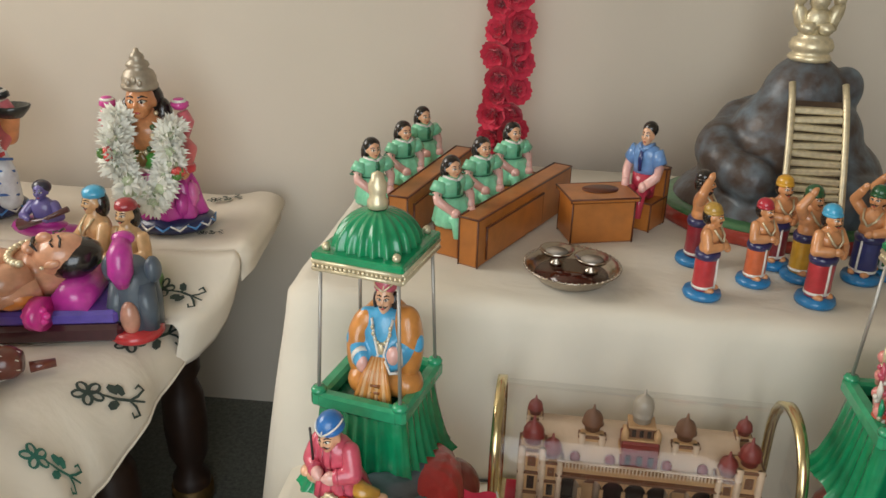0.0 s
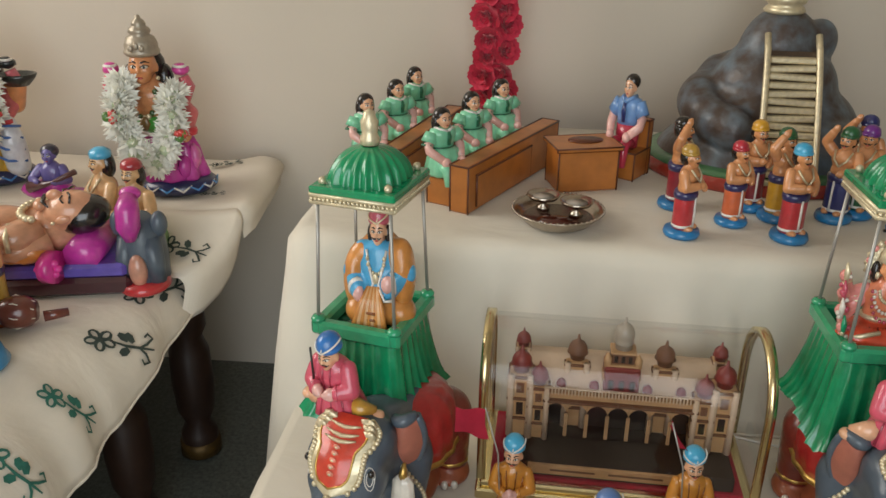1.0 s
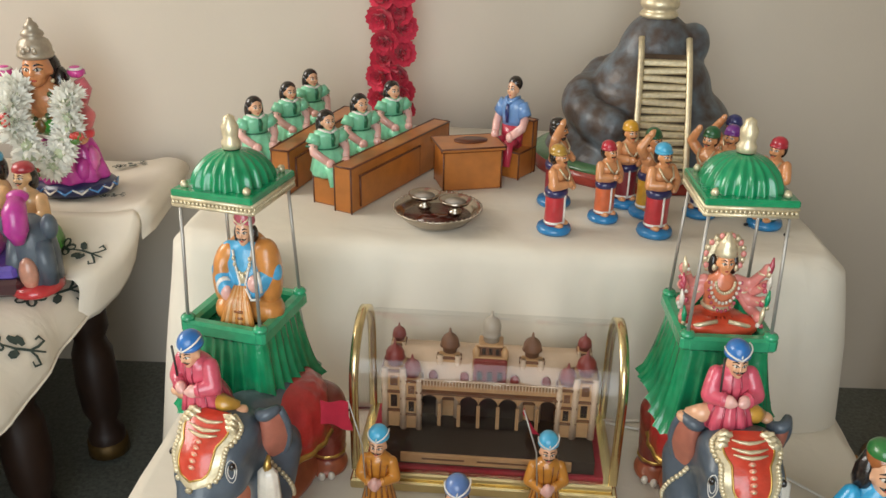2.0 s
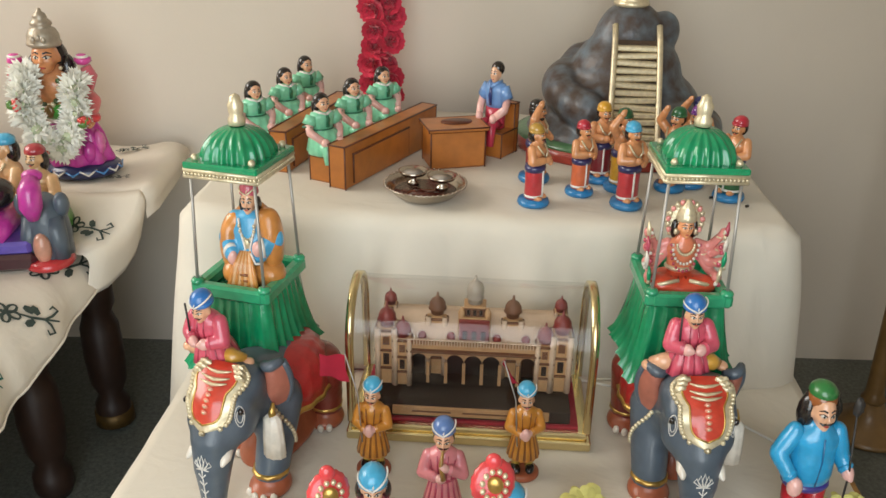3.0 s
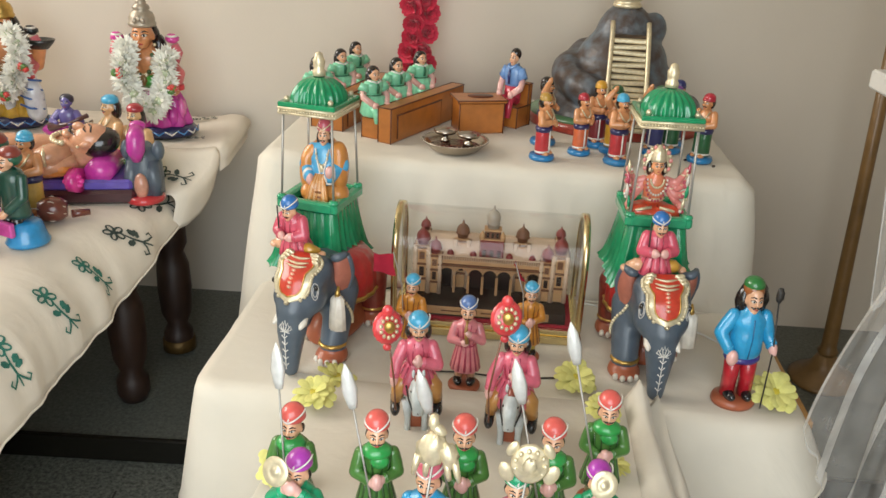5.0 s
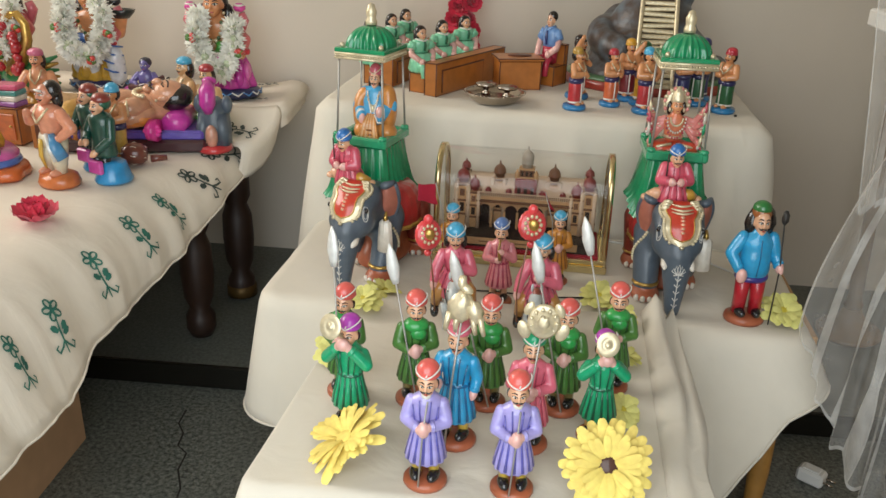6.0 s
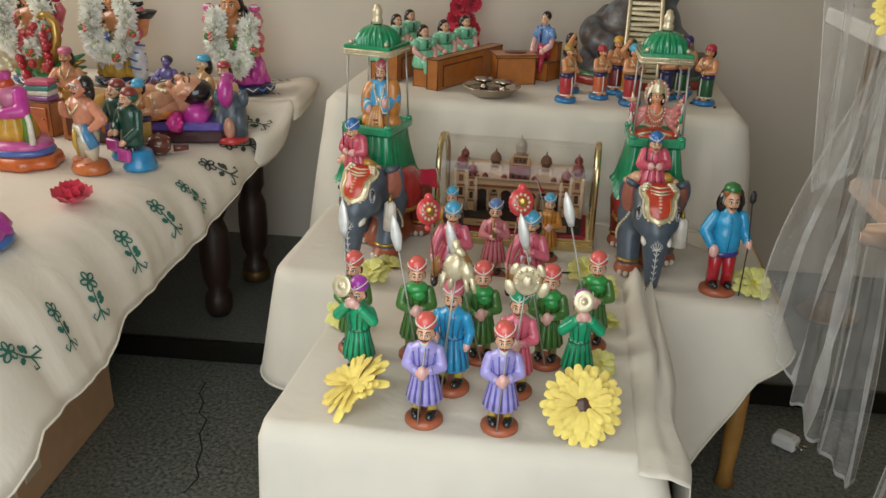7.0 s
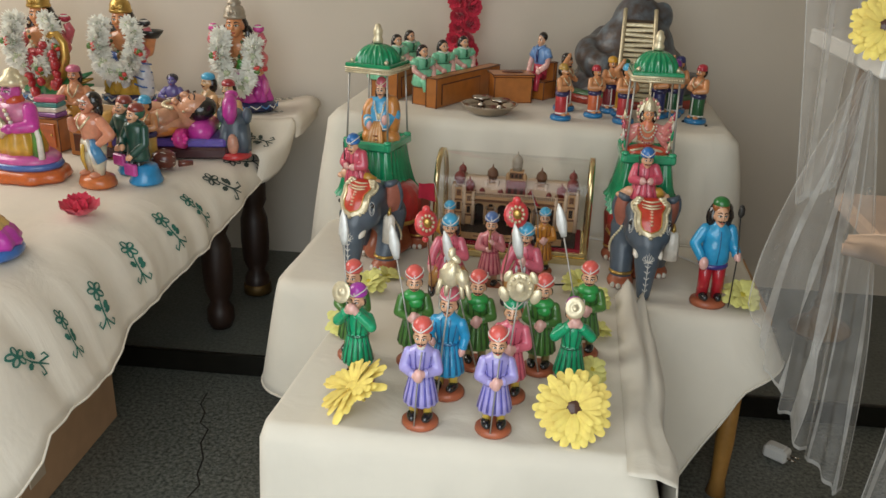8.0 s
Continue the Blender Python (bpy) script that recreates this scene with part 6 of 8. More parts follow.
# steel plate with two cups
plate = holder("plate", pose(0.094, 1.026, UP + 0.0015), "stainless steel plate of red water with a beaded rim", "plate")
b = Build()
b.rev([(0.0, 0.0), (0.036, 0.0), (0.044, 0.004), (0.054, 0.014), (0.06, 0.02), (0.061, 0.0215), (0.0585, 0.0215), (0.052, 0.0145), (0.043, 0.006), (0.0, 0.003)], STEEL, n=40)
for i in range(48):
    a = 2 * math.pi * i / 48
    b.ball((0.0598 * math.cos(a), 0.0598 * math.sin(a), 0.0212), 0.0021, STEEL, n=6, k=4)
b.part("dish", plate)
b = Build()
b.rev([(0.0, 0.0), (0.0455, 0.0), (0.0465, 0.0006), (0.0, 0.0008)], surface("red_brown_water", lin("4a1f16"), 0.06, coat=0.6, vary=0.3, scale=30, bump=0.05), (0, 0, 0.0085), 36)
b.part("water", plate, "dark red water")
for x, y in ((-0.02, 0.022), (0.024, 0.004)):
    b = Build()
    b.rev([(0.0, 0.0), (0.009, 0.0), (0.0095, 0.006), (0.004, 0.0085), (0.007, 0.014), (0.019, 0.017), (0.0225, 0.0225), (0.021, 0.0225), (0.017, 0.0185), (0.0, 0.0175)], STEEL, n=22)
    b.rev([(0.0, 0.0), (0.0145, 0.0), (0.0, 0.0006)], surface("pale_paste", lin("b0a69a"), 0.6), (0, 0, 0.0195), 18)
    b.thing("cup", pose(0.094 + x, 1.026 + y, UP + 0.0108), "small footed steel cup standing in the plate", "cup", "steel cups")

# the hill with its golden stair
HX, HY = 0.412, 1.325


def hill_radius(a, u):
    """Radius of the hill at angle a and height share u."""
    return (0.036 + 0.132 * max(0.0, 1 - u) ** 0.65) * (1 + 0.06 * math.sin(3 * a + 5 * u))


b = Build()
core = [egg((0, 0, 0.02), (0.165, 0.135, 0.07)), egg((0, 0, 0.07), (0.132, 0.108, 0.08)), egg((0, 0, 0.125), (0.094, 0.077, 0.08)), egg((0, 0, 0.18), (0.06, 0.05, 0.066)), egg((0, 0, 0.215), (0.042, 0.036, 0.03))]
rg = random.Random(12)
for k in range(64):
    a, u = 2 * math.pi * (k * 0.382 % 1.0), 0.06 + 0.84 * ((k * 0.618) % 1.0) ** 1.15
    if abs((a - 4.71 + math.pi) % (2 * math.pi) - math.pi) < 0.34 + 0.3 * u:
        continue
    r = hill_radius(a, u)
    w = rg.uniform(0.026, 0.04) * (1 - 0.42 * u)
    core.append(egg((r * 0.88 * math.cos(a), r * 0.72 * math.sin(a), 0.02 + 0.205 * u), (w, w, w * rg.uniform(0.95, 1.35)), rz=rg.uniform(0, 90)))
b.clay(core, ROCK, 0.0052, 0.009)
b.rev([(0.0, 0.0), (0.183, 0.0), (0.187, 0.004), (0.184, 0.02), (0.17, 0.024)], paint("a83a2c"), n=48, sy=0.84)
b.rev([(0.181, 0.019), (0.183, 0.024), (0.172, 0.029), (0.16, 0.03)], paint("4a7a50"), n=48, sy=0.84)


def stair_y(u):
    return -0.84 * (0.036 + 0.132 * max(0.0, 1 - u) ** 0.65) - 0.009


for s in (-1, 1):
    b.tube([(0.004 + s * (0.039 - 0.004 * u), stair_y(u) - 0.004, 0.02 + 0.205 * u) for u in [k / 10 * 0.96 for k in range(11)]], [0.0048] * 11, PALEGOLD, 8)
for k in range(16):
    u = (k + 0.4) / 16 * 0.84
    b.box((0.004, stair_y(u), 0.018 + 0.205 * u), (0.071 - 0.008 * u, 0.013, 0.0088), PALEGOLD, 0.002, ry=2.5 * math.sin(k * 2.1))
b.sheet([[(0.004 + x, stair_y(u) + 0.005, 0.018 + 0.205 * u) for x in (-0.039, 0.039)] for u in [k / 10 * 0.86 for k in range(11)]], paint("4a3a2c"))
b.thing("hill_figurine", pose(HX, HY, UP, 0, 0, -1), "painted rocky hill with a golden stair up its front", "figurine")

b = Build()
b.rev([(0.0, 0.0), (0.026, 0.0), (0.03, 0.004), (0.027, 0.009), (0.0235, 0.012), (0.029, 0.016), (0.0305, 0.022), (0.027, 0.03), (0.02, 0.034), (0.022, 0.037), (0.0, 0.038)], PALEGOLD, n=26, pleat=13, amp=0.015)
rg = random.Random(9)
b.ball((0, 0, 0.055), (0.02, 0.016, 0.022), PALEGOLD, lump=0.4)
b.ball((0, -0.006, 0.085), (0.014, 0.013, 0.018), PALEGOLD, lump=0.3)
b.rev([(0.014, 0.1), (0.011, 0.115), (0.003, 0.13)], PALEGOLD, n=12)
for s in (-1, 1):
    b.ball((s * 0.022, 0, 0.06), (0.01, 0.01, 0.022), PALEGOLD, ry=s * 20, lump=0.4)
    b.ball((s * 0.026, -0.002, 0.088), (0.009, 0.008, 0.014), PALEGOLD, lump=0.4)
    b.ball((s * 0.012, -0.012, 0.046), (0.012, 0.01, 0.009), PALEGOLD, lump=0.4)
b.thing("statuette", pose(HX - 0.002, HY - 0.003, UP + 0.2395), "golden seated deity on a ribbed pot on the hill", "statuette")


def villager(at, H, yaw, cloth, cap, label, sash=paint("2c2c5a"), up=False, beard=None, base=paint("2078b0")):
    """A bare-chested villager in a short wrapped cloth."""
    b = Build(H)
    b.m = Matrix.Diagonal((H * 0.86, H * 0.9, H, 1))
    b.rev([(0.0, 0.0), (0.2, 0.0), (0.215, 0.03), (0.2, 0.075), (0.0, 0.085)], base, n=20)
    sk = paint("d0905f")
    for s in (-1, 1):
        b.ball((s * 0.07, -0.07, 0.1), (0.05, 0.085, 0.035), sk)
    b.rev([(0.14, 0.09), (0.15, 0.12), (0.145, 0.28), (0.15, 0.44), (0.145, 0.47)], cloth, n=24, sy=0.82)
    b.tube([(-0.02, -0.125, 0.44), (-0.02, -0.13, 0.28), (-0.02, -0.128, 0.12)], 0.014, WHITE, 6)
    b.rev([(0.148, 0.11), (0.156, 0.12), (0.15, 0.14)], WHITE, n=24, sy=0.82)
    b.rev([(0.15, 0.42), (0.162, 0.46), (0.15, 0.5)], sash, n=24, sy=0.85)
    b.clay([egg((0, -0.005, 0.53), (0.135, 0.105, 0.09)), egg((0, 0, 0.64), (0.15, 0.1, 0.09)), egg((0, 0.005, 0.69), (0.165, 0.08, 0.055)), egg((-0.06, -0.06, 0.655), (0.06, 0.045, 0.045)), egg((0.06, -0.06, 0.655), (0.06, 0.045, 0.045)), limb([(0, 0, 0.72), (0, 0, 0.78)], [0.07, 0.05])], sk, 0.016, 0.04)
    if up:
        arm(b, (-0.14, 0, 0.7), (-0.24, -0.03, 0.8), (-0.13, -0.08, 0.95), 0.052, sk, sk)
    else:
        arm(b, (-0.145, 0, 0.7), (-0.2, -0.05, 0.57), (-0.03, -0.18, 0.58), 0.052, sk, sk)
    arm(b, (0.145, 0, 0.7), (0.2, -0.05, 0.57), (0.06, -0.18, 0.54), 0.052, sk, sk)
    for s in (-1, 1):
        b.tube([(s * 0.1, -0.06, 0.745), (s * 0.07, -0.13, 0.66), (0, -0.145, 0.6)], 0.012, PALEGOLD, 6)
    face(b, (0, -0.02, 0.845), 0.09, sk, True, beard)
    b.ball((0, 0.045, 0.85), (0.095, 0.075, 0.1), HAIR)
    b.ball((0, 0.015, 0.915), (0.1, 0.1, 0.075), cap)
    b.rev([(0.098, 0.875), (0.107, 0.89), (0.1, 0.91)], cap, (0, 0.008, 0), 18)
    return b.thing("figurine", pose(*at, 0, 0, yaw), label, "figurine", "villagers")


RC, YC, NC, GC = paint("b8343a"), paint("c8962c"), paint("2a2f66"), paint("1f5a34")
for (x, y), H, yaw, cl, cap, up, bd, lab in (
        ((0.252, 1.012), 0.122, 62, RC, paint("b08a3c"), False, None, "painted clay villager in a red wrap with a straw cap"),
        ((0.386, 1.018), 0.128, 30, RC, SKYT, False, None, "painted clay villager in a red wrap with a blue cap"),
        ((0.322, 1.062), 0.115, 40, paint("c8643c"), paint("b02a3a"), False, None, "painted clay villager in an orange wrap with a red cap"),
        ((0.256, 1.115), 0.13, 70, paint("8a2230"), HAIR, True, HAIR, "painted clay bearded villager with one arm raised"),
        ((0.357, 1.125), 0.127, 20, paint("7a2026"), paint("d09a2c"), False, None, "painted clay villager in a maroon wrap with a yellow cap"),
        ((0.384, 1.088), 0.128, 35, YC, GC, True, None, "painted clay villager in a yellow wrap with one arm raised"),
        ((0.462, 1.098), 0.13, -40, NC, GC, True, None, "painted clay villager in a navy wrap with a green cap"),
        ((0.495, 1.118), 0.128, -30, GC, paint("6a2a80"), False, None, "painted clay villager in a green wrap with a purple cap"),
        ((0.508, 1.165), 0.13, -20, NC, paint("2a2f66"), True, None, "painted clay villager in a navy wrap with one arm raised"),
        ((0.543, 1.066), 0.128, -45, GC, paint("b02a3a"), False, None, "painted clay villager in a green wrap with a red cap")):
    villager((x, y, UP + 0.0012), H, yaw, cl, cap, lab, up=up, beard=bd)
for x, y in ((0.562, 1.03), (0.517, 1.06)):
    b = Build()
    b.box((0, 0, 0.002), (0.006, 0.004, 0.004), HAIR, 0.001)
    b.thing("pebble", pose(x, y, UP + 0.0018, 0, 0, 30), "tiny dark crumb lying on the cloth", "crumb", "crumbs")


# ---- the side table's figures ----
def petal_burst(name, m, n, r, seed, centre=None):
    """A loose tuft of narrow petals, as shared mesh data."""
    rg = random.Random(seed)
    b = Build()
    for k in range(n):
        z = rg.uniform(-0.5, 1.0)
        a = rg.uniform(0, 6.283)
        w = math.sqrt(max(0.0, 1 - z * z))
        d = Vector((w * math.cos(a), w * math.sin(a), z))
        s = d.cross(Vector((0.3, 0.2, 1))).normalized() * r * 0.17
        tip, midp = d * r * rg.uniform(0.85, 1.15), d * r * 0.55
        b.add([d * r * 0.1, midp + s, tip, midp - s, midp + d.cross(s) * 0.4], [(0, 1, 4), (1, 2, 4), (2, 3, 4), (3, 0, 4)], m)
    if centre:
        b.ball((0, 0, 0), r * 0.4, centre, n=7, k=5)
    return b.mesh(name, False)


BURST = [petal_burst("white_tuft", WPETAL, 60, 0.028, k, paint("b8c2a0")) for k in range(3)]


def garland(at, loop, label, yaw=20):
    """A thick garland of white flowers hung round a figure's neck."""
    h = holder("flower_garland", pose(*at, 0, 0, yaw), label, "garland", "white garlands")
    for i, p in enumerate(loop):
        for j in range(2):
            o = new("flower", BURST[(i + j) % 3])
            o.parent = h
            rg = random.Random(i * 5 + j)
            o.matrix_basis = pose(p[0] + rg.uniform(-0.006, 0.006), p[1] + rg.uniform(-0.006, 0.004) - 0.004 * j, p[2] + rg.uniform(-0.006, 0.006), rg.uniform(0, 360), rg.uniform(0, 360), 0)


    for k in (2, len(loop) // 2, len(loop) - 4):
        b = Build()
        for m in range(7):
            rg = random.Random(k * 9 + m)
            b.ball((rg.uniform(-0.006, 0.006), rg.uniform(-0.004, 0.002), rg.uniform(-0.006, 0.006)), 0.0065, paint("d0443e") if m % 3 else paint("4f7a35"), n=8, k=5, lump=0.5)
        o = b.part("rosebud", h, "small red rosebuds with green leaves")
        o.location = Vector(loop[k]) + Vector((math.copysign(0.014, loop[k][0]), -0.02, -0.01))


def neck_loop(w, z0, z1, y):
    pts = []
    for k in range(19):
        u = k / 18 * 2 - 1
        pts.append((w * math.copysign(abs(u) ** 0.45, u) * (1 - 0.3 * abs(u) ** 6), y + 0.03 * abs(u) ** 4, z1 + (z0 - z1) * abs(u) ** 1.6))
    return pts


def goddess(at, H, yaw, skirt, waist, shawl, crown, label, skin=paint("d08c5c"), lotus=paint("d2489a"), lean=0.0, basket=False):
    """A crowned deity with four arms on a rounded lotus base."""
    b = Build(H)
    L = lean
    b.rev([(0.0, 0.0), (0.2, 0.0), (0.235, 0.025), (0.24, 0.05), (0.2, 0.085), (0.0, 0.09)], paint("1b2450"), (L, 0, 0), n=32, sy=0.8)
    for k in range(9):
        a = math.pi * (1.0 + k / 8)
        p = Vector((L + 0.232 * math.cos(a), 0.186 * math.sin(a), 0.045))
        t = Vector((-math.sin(a), math.cos(a), 0)) * 0.05
        b.tube([p - t + Vector((0, 0, 0.02)), p + Vector((0, -0.006, -0.01)), p + t + Vector((0, 0, 0.022))], [0.006, 0.014, 0.005], WHITE if k % 2 else paint("4a8ac8"), 6, 0.6)
    b.rev([(0.19, 0.075), (0.205, 0.1), (0.18, 0.17), (0.16, 0.26), (0.12, 0.34)], skirt, (L * 0.9, 0, 0), n=56, pleat=9, amp=0.08, sy=0.78)
    for k in range(6):
        a = math.pi * (1.12 + 0.15 * k)
        b.ball((L * 0.9 + 0.165 * math.cos(a), 0.13 * math.sin(a), 0.16 + 0.05 * (k % 2)), (0.05, 0.035, 0.075), shawl if k % 2 else skirt, rz=20 * k, lump=0.3)
    b.rev([(0.11, 0.33), (0.135, 0.35), (0.12, 0.37)], WHITE, (L * 0.7, 0, 0), n=28, pleat=7, amp=0.06, sy=0.8)
    b.rev([(0.12, 0.36), (0.145, 0.4), (0.125, 0.45)], waist, (L * 0.6, 0, 0), n=28, pleat=7, amp=0.06, sy=0.8)
    b.rev([(0.1, 0.43), (0.115, 0.5), (0.14, 0.56), (0.12, 0.61), (0.045, 0.64), (0.04, 0.68)], skin, (L * 0.2, 0, 0), n=22, sy=0.7)
    for s in (-1, 1):
        arm(b, (s * 0.12, 0, 0.57), (s * 0.2 + L * 0.4, -0.02, 0.46), (s * 0.17 + L * 0.6, -0.12, 0.36), 0.04, paint("cf6a6a"), skin)
        b.rev([(0.045, -0.02), (0.05, 0.0), (0.045, 0.02)], paint("c8323c"), (s * 0.18 + L * 0.6, -0.1, 0.38), n=12)
        b.tube([(s * 0.12, 0.03, 0.58), (s * 0.2, 0.05, 0.52), (s * 0.225, 0.03, 0.6), (s * 0.205, 0.02, 0.66)], [0.045, 0.045, 0.04, 0.032], paint("d46a76"), 10)
        b.ball((s * 0.195, 0.02, 0.7), (0.05, 0.045, 0.032), lotus, lump=0.2)
        b.ball((s * 0.195, 0.01, 0.722), (0.042, 0.038, 0.014), WHITE)
        b.ball((s * 0.195, 0.006, 0.732), (0.03, 0.028, 0.009), lotus)
    b.ball((0.0, 0.06, 0.7), (0.105, 0.075, 0.13), HAIR)
    for s in (-1, 1):
        b.ball((s * 0.095, 0.05, 0.63), (0.05, 0.055, 0.1), HAIR)
        b.ball((s * 0.084, -0.045, 0.665), 0.013, PALEGOLD, n=7, k=5)
    for k in range(11):
        a = math.pi * k / 10
        b.ball((0.075 * math.cos(a), -0.1, 0.6 - 0.15 * math.sin(a)), (0.016, 0.012, 0.018), PALEGOLD if k % 3 else paint("3c5a2c"), n=7, k=5)
    b.ball((0, -0.115, 0.42), (0.03, 0.014, 0.04), paint("8a6a3a"), lump=0.3)
    face(b, (0, -0.025, 0.725), 0.084, skin, tash=False)
    b.rev([(0.084, 0.785), (0.096, 0.795), (0.098, 0.81), (0.09, 0.82), (0.09, 0.85), (0.075, 0.885), (0.05, 0.9), (0.062, 0.912), (0.056, 0.93), (0.036, 0.945), (0.04, 0.953), (0.032, 0.972), (0.015, 0.985), (0.012, 1.0), (0.0, 1.005)], crown, (0, -0.005, 0), n=28, pleat=14, amp=0.012)
    if basket:
        b.rev([(0.0, 0.0), (0.06, 0.005), (0.1, 0.05), (0.112, 0.075), (0.098, 0.075), (0.055, 0.03), (0.0, 0.022)], paint("1e2422"), (0.25, 0.0, 0.57), n=36, pleat=18, amp=0.03, sy=0.8)
        b.clay([limb([(0.12, 0.02, 0.56), (0.2, 0.02, 0.46), (0.25, 0.0, 0.58)], [0.06, 0.055, 0.045])], paint("d8905c"), 0.014, 0.03)
        b.clay([limb([(0.14, -0.08, 0.44), (0.2, -0.1, 0.26), (0.2, -0.08, 0.12)], [0.06, 0.075, 0.07])], paint("d8dce0"), 0.014, 0.03)
        for k in range(4):
            b.tube([(0.12, -0.15, 0.4 - 0.07 * k), (0.2, -0.18, 0.38 - 0.07 * k), (0.27, -0.1, 0.36 - 0.07 * k)], 0.008, paint("3a6ab0"), 6)
    for k in range(3):
        b.ball((-0.03 + 0.03 * k, -0.098, 0.835 + 0.012 * (k == 1)), (0.016, 0.008, 0.02), crown, n=8, k=6, lump=0.2)
    return b.thing("figurine", pose(*at, 0, 0, yaw), label, "figurine", "deities")


MGT, GREEN2 = paint("c03a9a"), paint("4a9a3c")
CROWN = surface("silver_gilt", lin("a89d8c"), 0.4, metal=0.5, vary=0.25, scale=90, bump=0.3)
GUST = [(-0.046, -0.012, 0.202), (-0.052, -0.03, 0.188), (-0.054, -0.044, 0.172), (-0.054, -0.05, 0.155), (-0.05, -0.056, 0.138), (-0.038, -0.06, 0.12), (-0.028, -0.062, 0.1), (-0.01, -0.064, 0.086),
        (0.008, -0.064, 0.083), (0.02, -0.062, 0.1), (0.034, -0.056, 0.118), (0.042, -0.05, 0.136), (0.046, -0.044, 0.154), (0.047, -0.034, 0.172), (0.044, -0.018, 0.188)]
GUST = [(x * 0.84, y, z) for x, y, z in GUST]
goddess((-0.608, 1.315, SIDEB + 0.004), 0.3, 8, MGT, GREEN2, paint("d86aa8"), CROWN, "painted clay goddess in magenta with a silver-gilt crown", lean=0.1)
garland((-0.6, 1.305, SIDEB - 0.006), GUST, "thick white flower garland round the goddess's neck")
goddess((-0.925, 1.315, SIDEB + 0.004), 0.3, 6, paint("c9a03a"), paint("3a6ab0"), paint("d8dce0"), GOLD, "painted clay deity in yellow and white holding a dark basket", lotus=paint("242a2c"), basket=True)
garland((-0.925, 1.29, SIDEB), neck_loop(0.054, 0.212, 0.1, -0.055), "thick white flower garland round the deity's neck")
goddess((-1.13, 1.27, SIDEB + 0.004), 0.31, 10, paint("2c7a4a"), paint("b03a3a"), paint("c89a3a"), GOLD, "painted clay deity in green and red with a gilt crown", lotus=paint("b8324a"))
garland((-1.13, 1.245, SIDEB), neck_loop(0.058, 0.22, 0.11, -0.06), "thick white flower garland round the deity's neck")
b = Build()
for k in range(30):
    rg = random.Random(k + 40)
    a = rg.uniform(0, 6.28)
    b.ball((0.04 * math.cos(a), 0.012 * math.sin(a) - 0.01 * (k % 2), 0.045 * math.sin(a) + rg.uniform(-0.02, 0.02)), 0.012, paint("a82430"), n=7, k=5, lump=0.4)
b.thing("rose_garland", pose(-1.085, 1.185, SIDEB + 0.1), "short garland of small dark red roses", "garland")

# the sleeping giant on his couch
b = Build()
b.box((0, 0, 0.014), (0.29, 0.105, 0.028), paint("3c1a22"), 0.006)
b.box((0, 0.002, 0.037), (0.28, 0.098, 0.022), paint("5a4aa0"), 0.009)
b.tube([(0.085, -0.042, 0.06), (0.088, 0.0, 0.062), (0.09, 0.05, 0.06)], [0.024, 0.026, 0.024], MGT, 16)
b.tube([(0.045, -0.052, 0.052), (0.06, -0.056, 0.052)], [0.024, 0.024], paint("c82c86"), 14)
for k in range(8):
    a = 2 * math.pi * k / 8
    b.ball((0.05 + 0.012 * math.cos(a), -0.062, 0.053 + 0.012 * math.sin(a)), 0.006, paint("d83a94"), n=7, k=5)
sk = paint("d39a78")
b.ball((0.02, 0.005, 0.082), (0.06, 0.045, 0.038), sk)
b.ball((-0.05, 0.0, 0.083), (0.055, 0.048, 0.04), sk)
b.ball((0.0, -0.03, 0.07), (0.04, 0.022, 0.022), paint("d89a62"))
b.ball((-0.03, -0.035, 0.088), (0.026, 0.02, 0.022), sk)
b.tube([(0.045, -0.03, 0.085), (0.01, -0.052, 0.078), (-0.035, -0.048, 0.082)], [0.02, 0.018, 0.014], sk, 10)
b.tube([(0.018, -0.062, 0.082), (0.012, -0.05, 0.1), (0.006, -0.035, 0.098)], 0.004, GOLD, 6)
b.tube([(-0.09, -0.01, 0.075), (-0.14, -0.015, 0.065)], [0.035, 0.028], paint("c89a4a"), 12)
b.tube([(0.03, -0.028, 0.1), (0.012, -0.05, 0.098), (-0.02, -0.055, 0.088)], [0.024, 0.022, 0.017], sk, 12)
for q in (0.012, -0.012):
    b.tube([(q, -0.074, 0.086), (q - 0.002, -0.07, 0.108), (q - 0.004, -0.048, 0.118)], 0.0035, PALEGOLD, 6)
b.ball((0.02, -0.04, 0.074), (0.032, 0.024, 0.018), paint("d8863e"), rz=20, lump=0.3)
b.ball((-0.012, -0.012, 0.108), (0.034, 0.03, 0.022), sk)
b.ball((-0.06, -0.008, 0.106), (0.036, 0.034, 0.024), sk)
for k in range(12):
    a = math.pi * k / 11
    b.ball((0.034 - 0.022 * math.sin(a), 0.036 * math.cos(a) - 0.006, 0.122 + 0.002 * math.sin(a)), 0.0055, PALEGOLD, n=7, k=5)
# the head thrown back on the bolster, eyes shut
keep_m = b.m
U = Vector((0.9, 0.05, 0.38)).normalized()
F = Vector((-0.36, -0.2, 0.9))
F = (F - U * F.dot(U)).normalized()
S = (-F).cross(U)
b.m = Matrix(((S.x, -F.x, U.x, 0.07), (S.y, -F.y, U.y, -0.004), (S.z, -F.z, U.z, 0.118), (0, 0, 0, 1)))
b.ball((0, 0, 0), (0.029, 0.031, 0.036), sk)
b.tube([(0, 0.0, -0.02), (0, 0.012, -0.05)], [0.022, 0.026], sk, 12)
b.ball((0, -0.032, -0.003), (0.0055, 0.009, 0.01), sk, n=10, k=7)
b.ball((0, -0.026, -0.026), (0.012, 0.009, 0.009), sk, n=10, k=7)
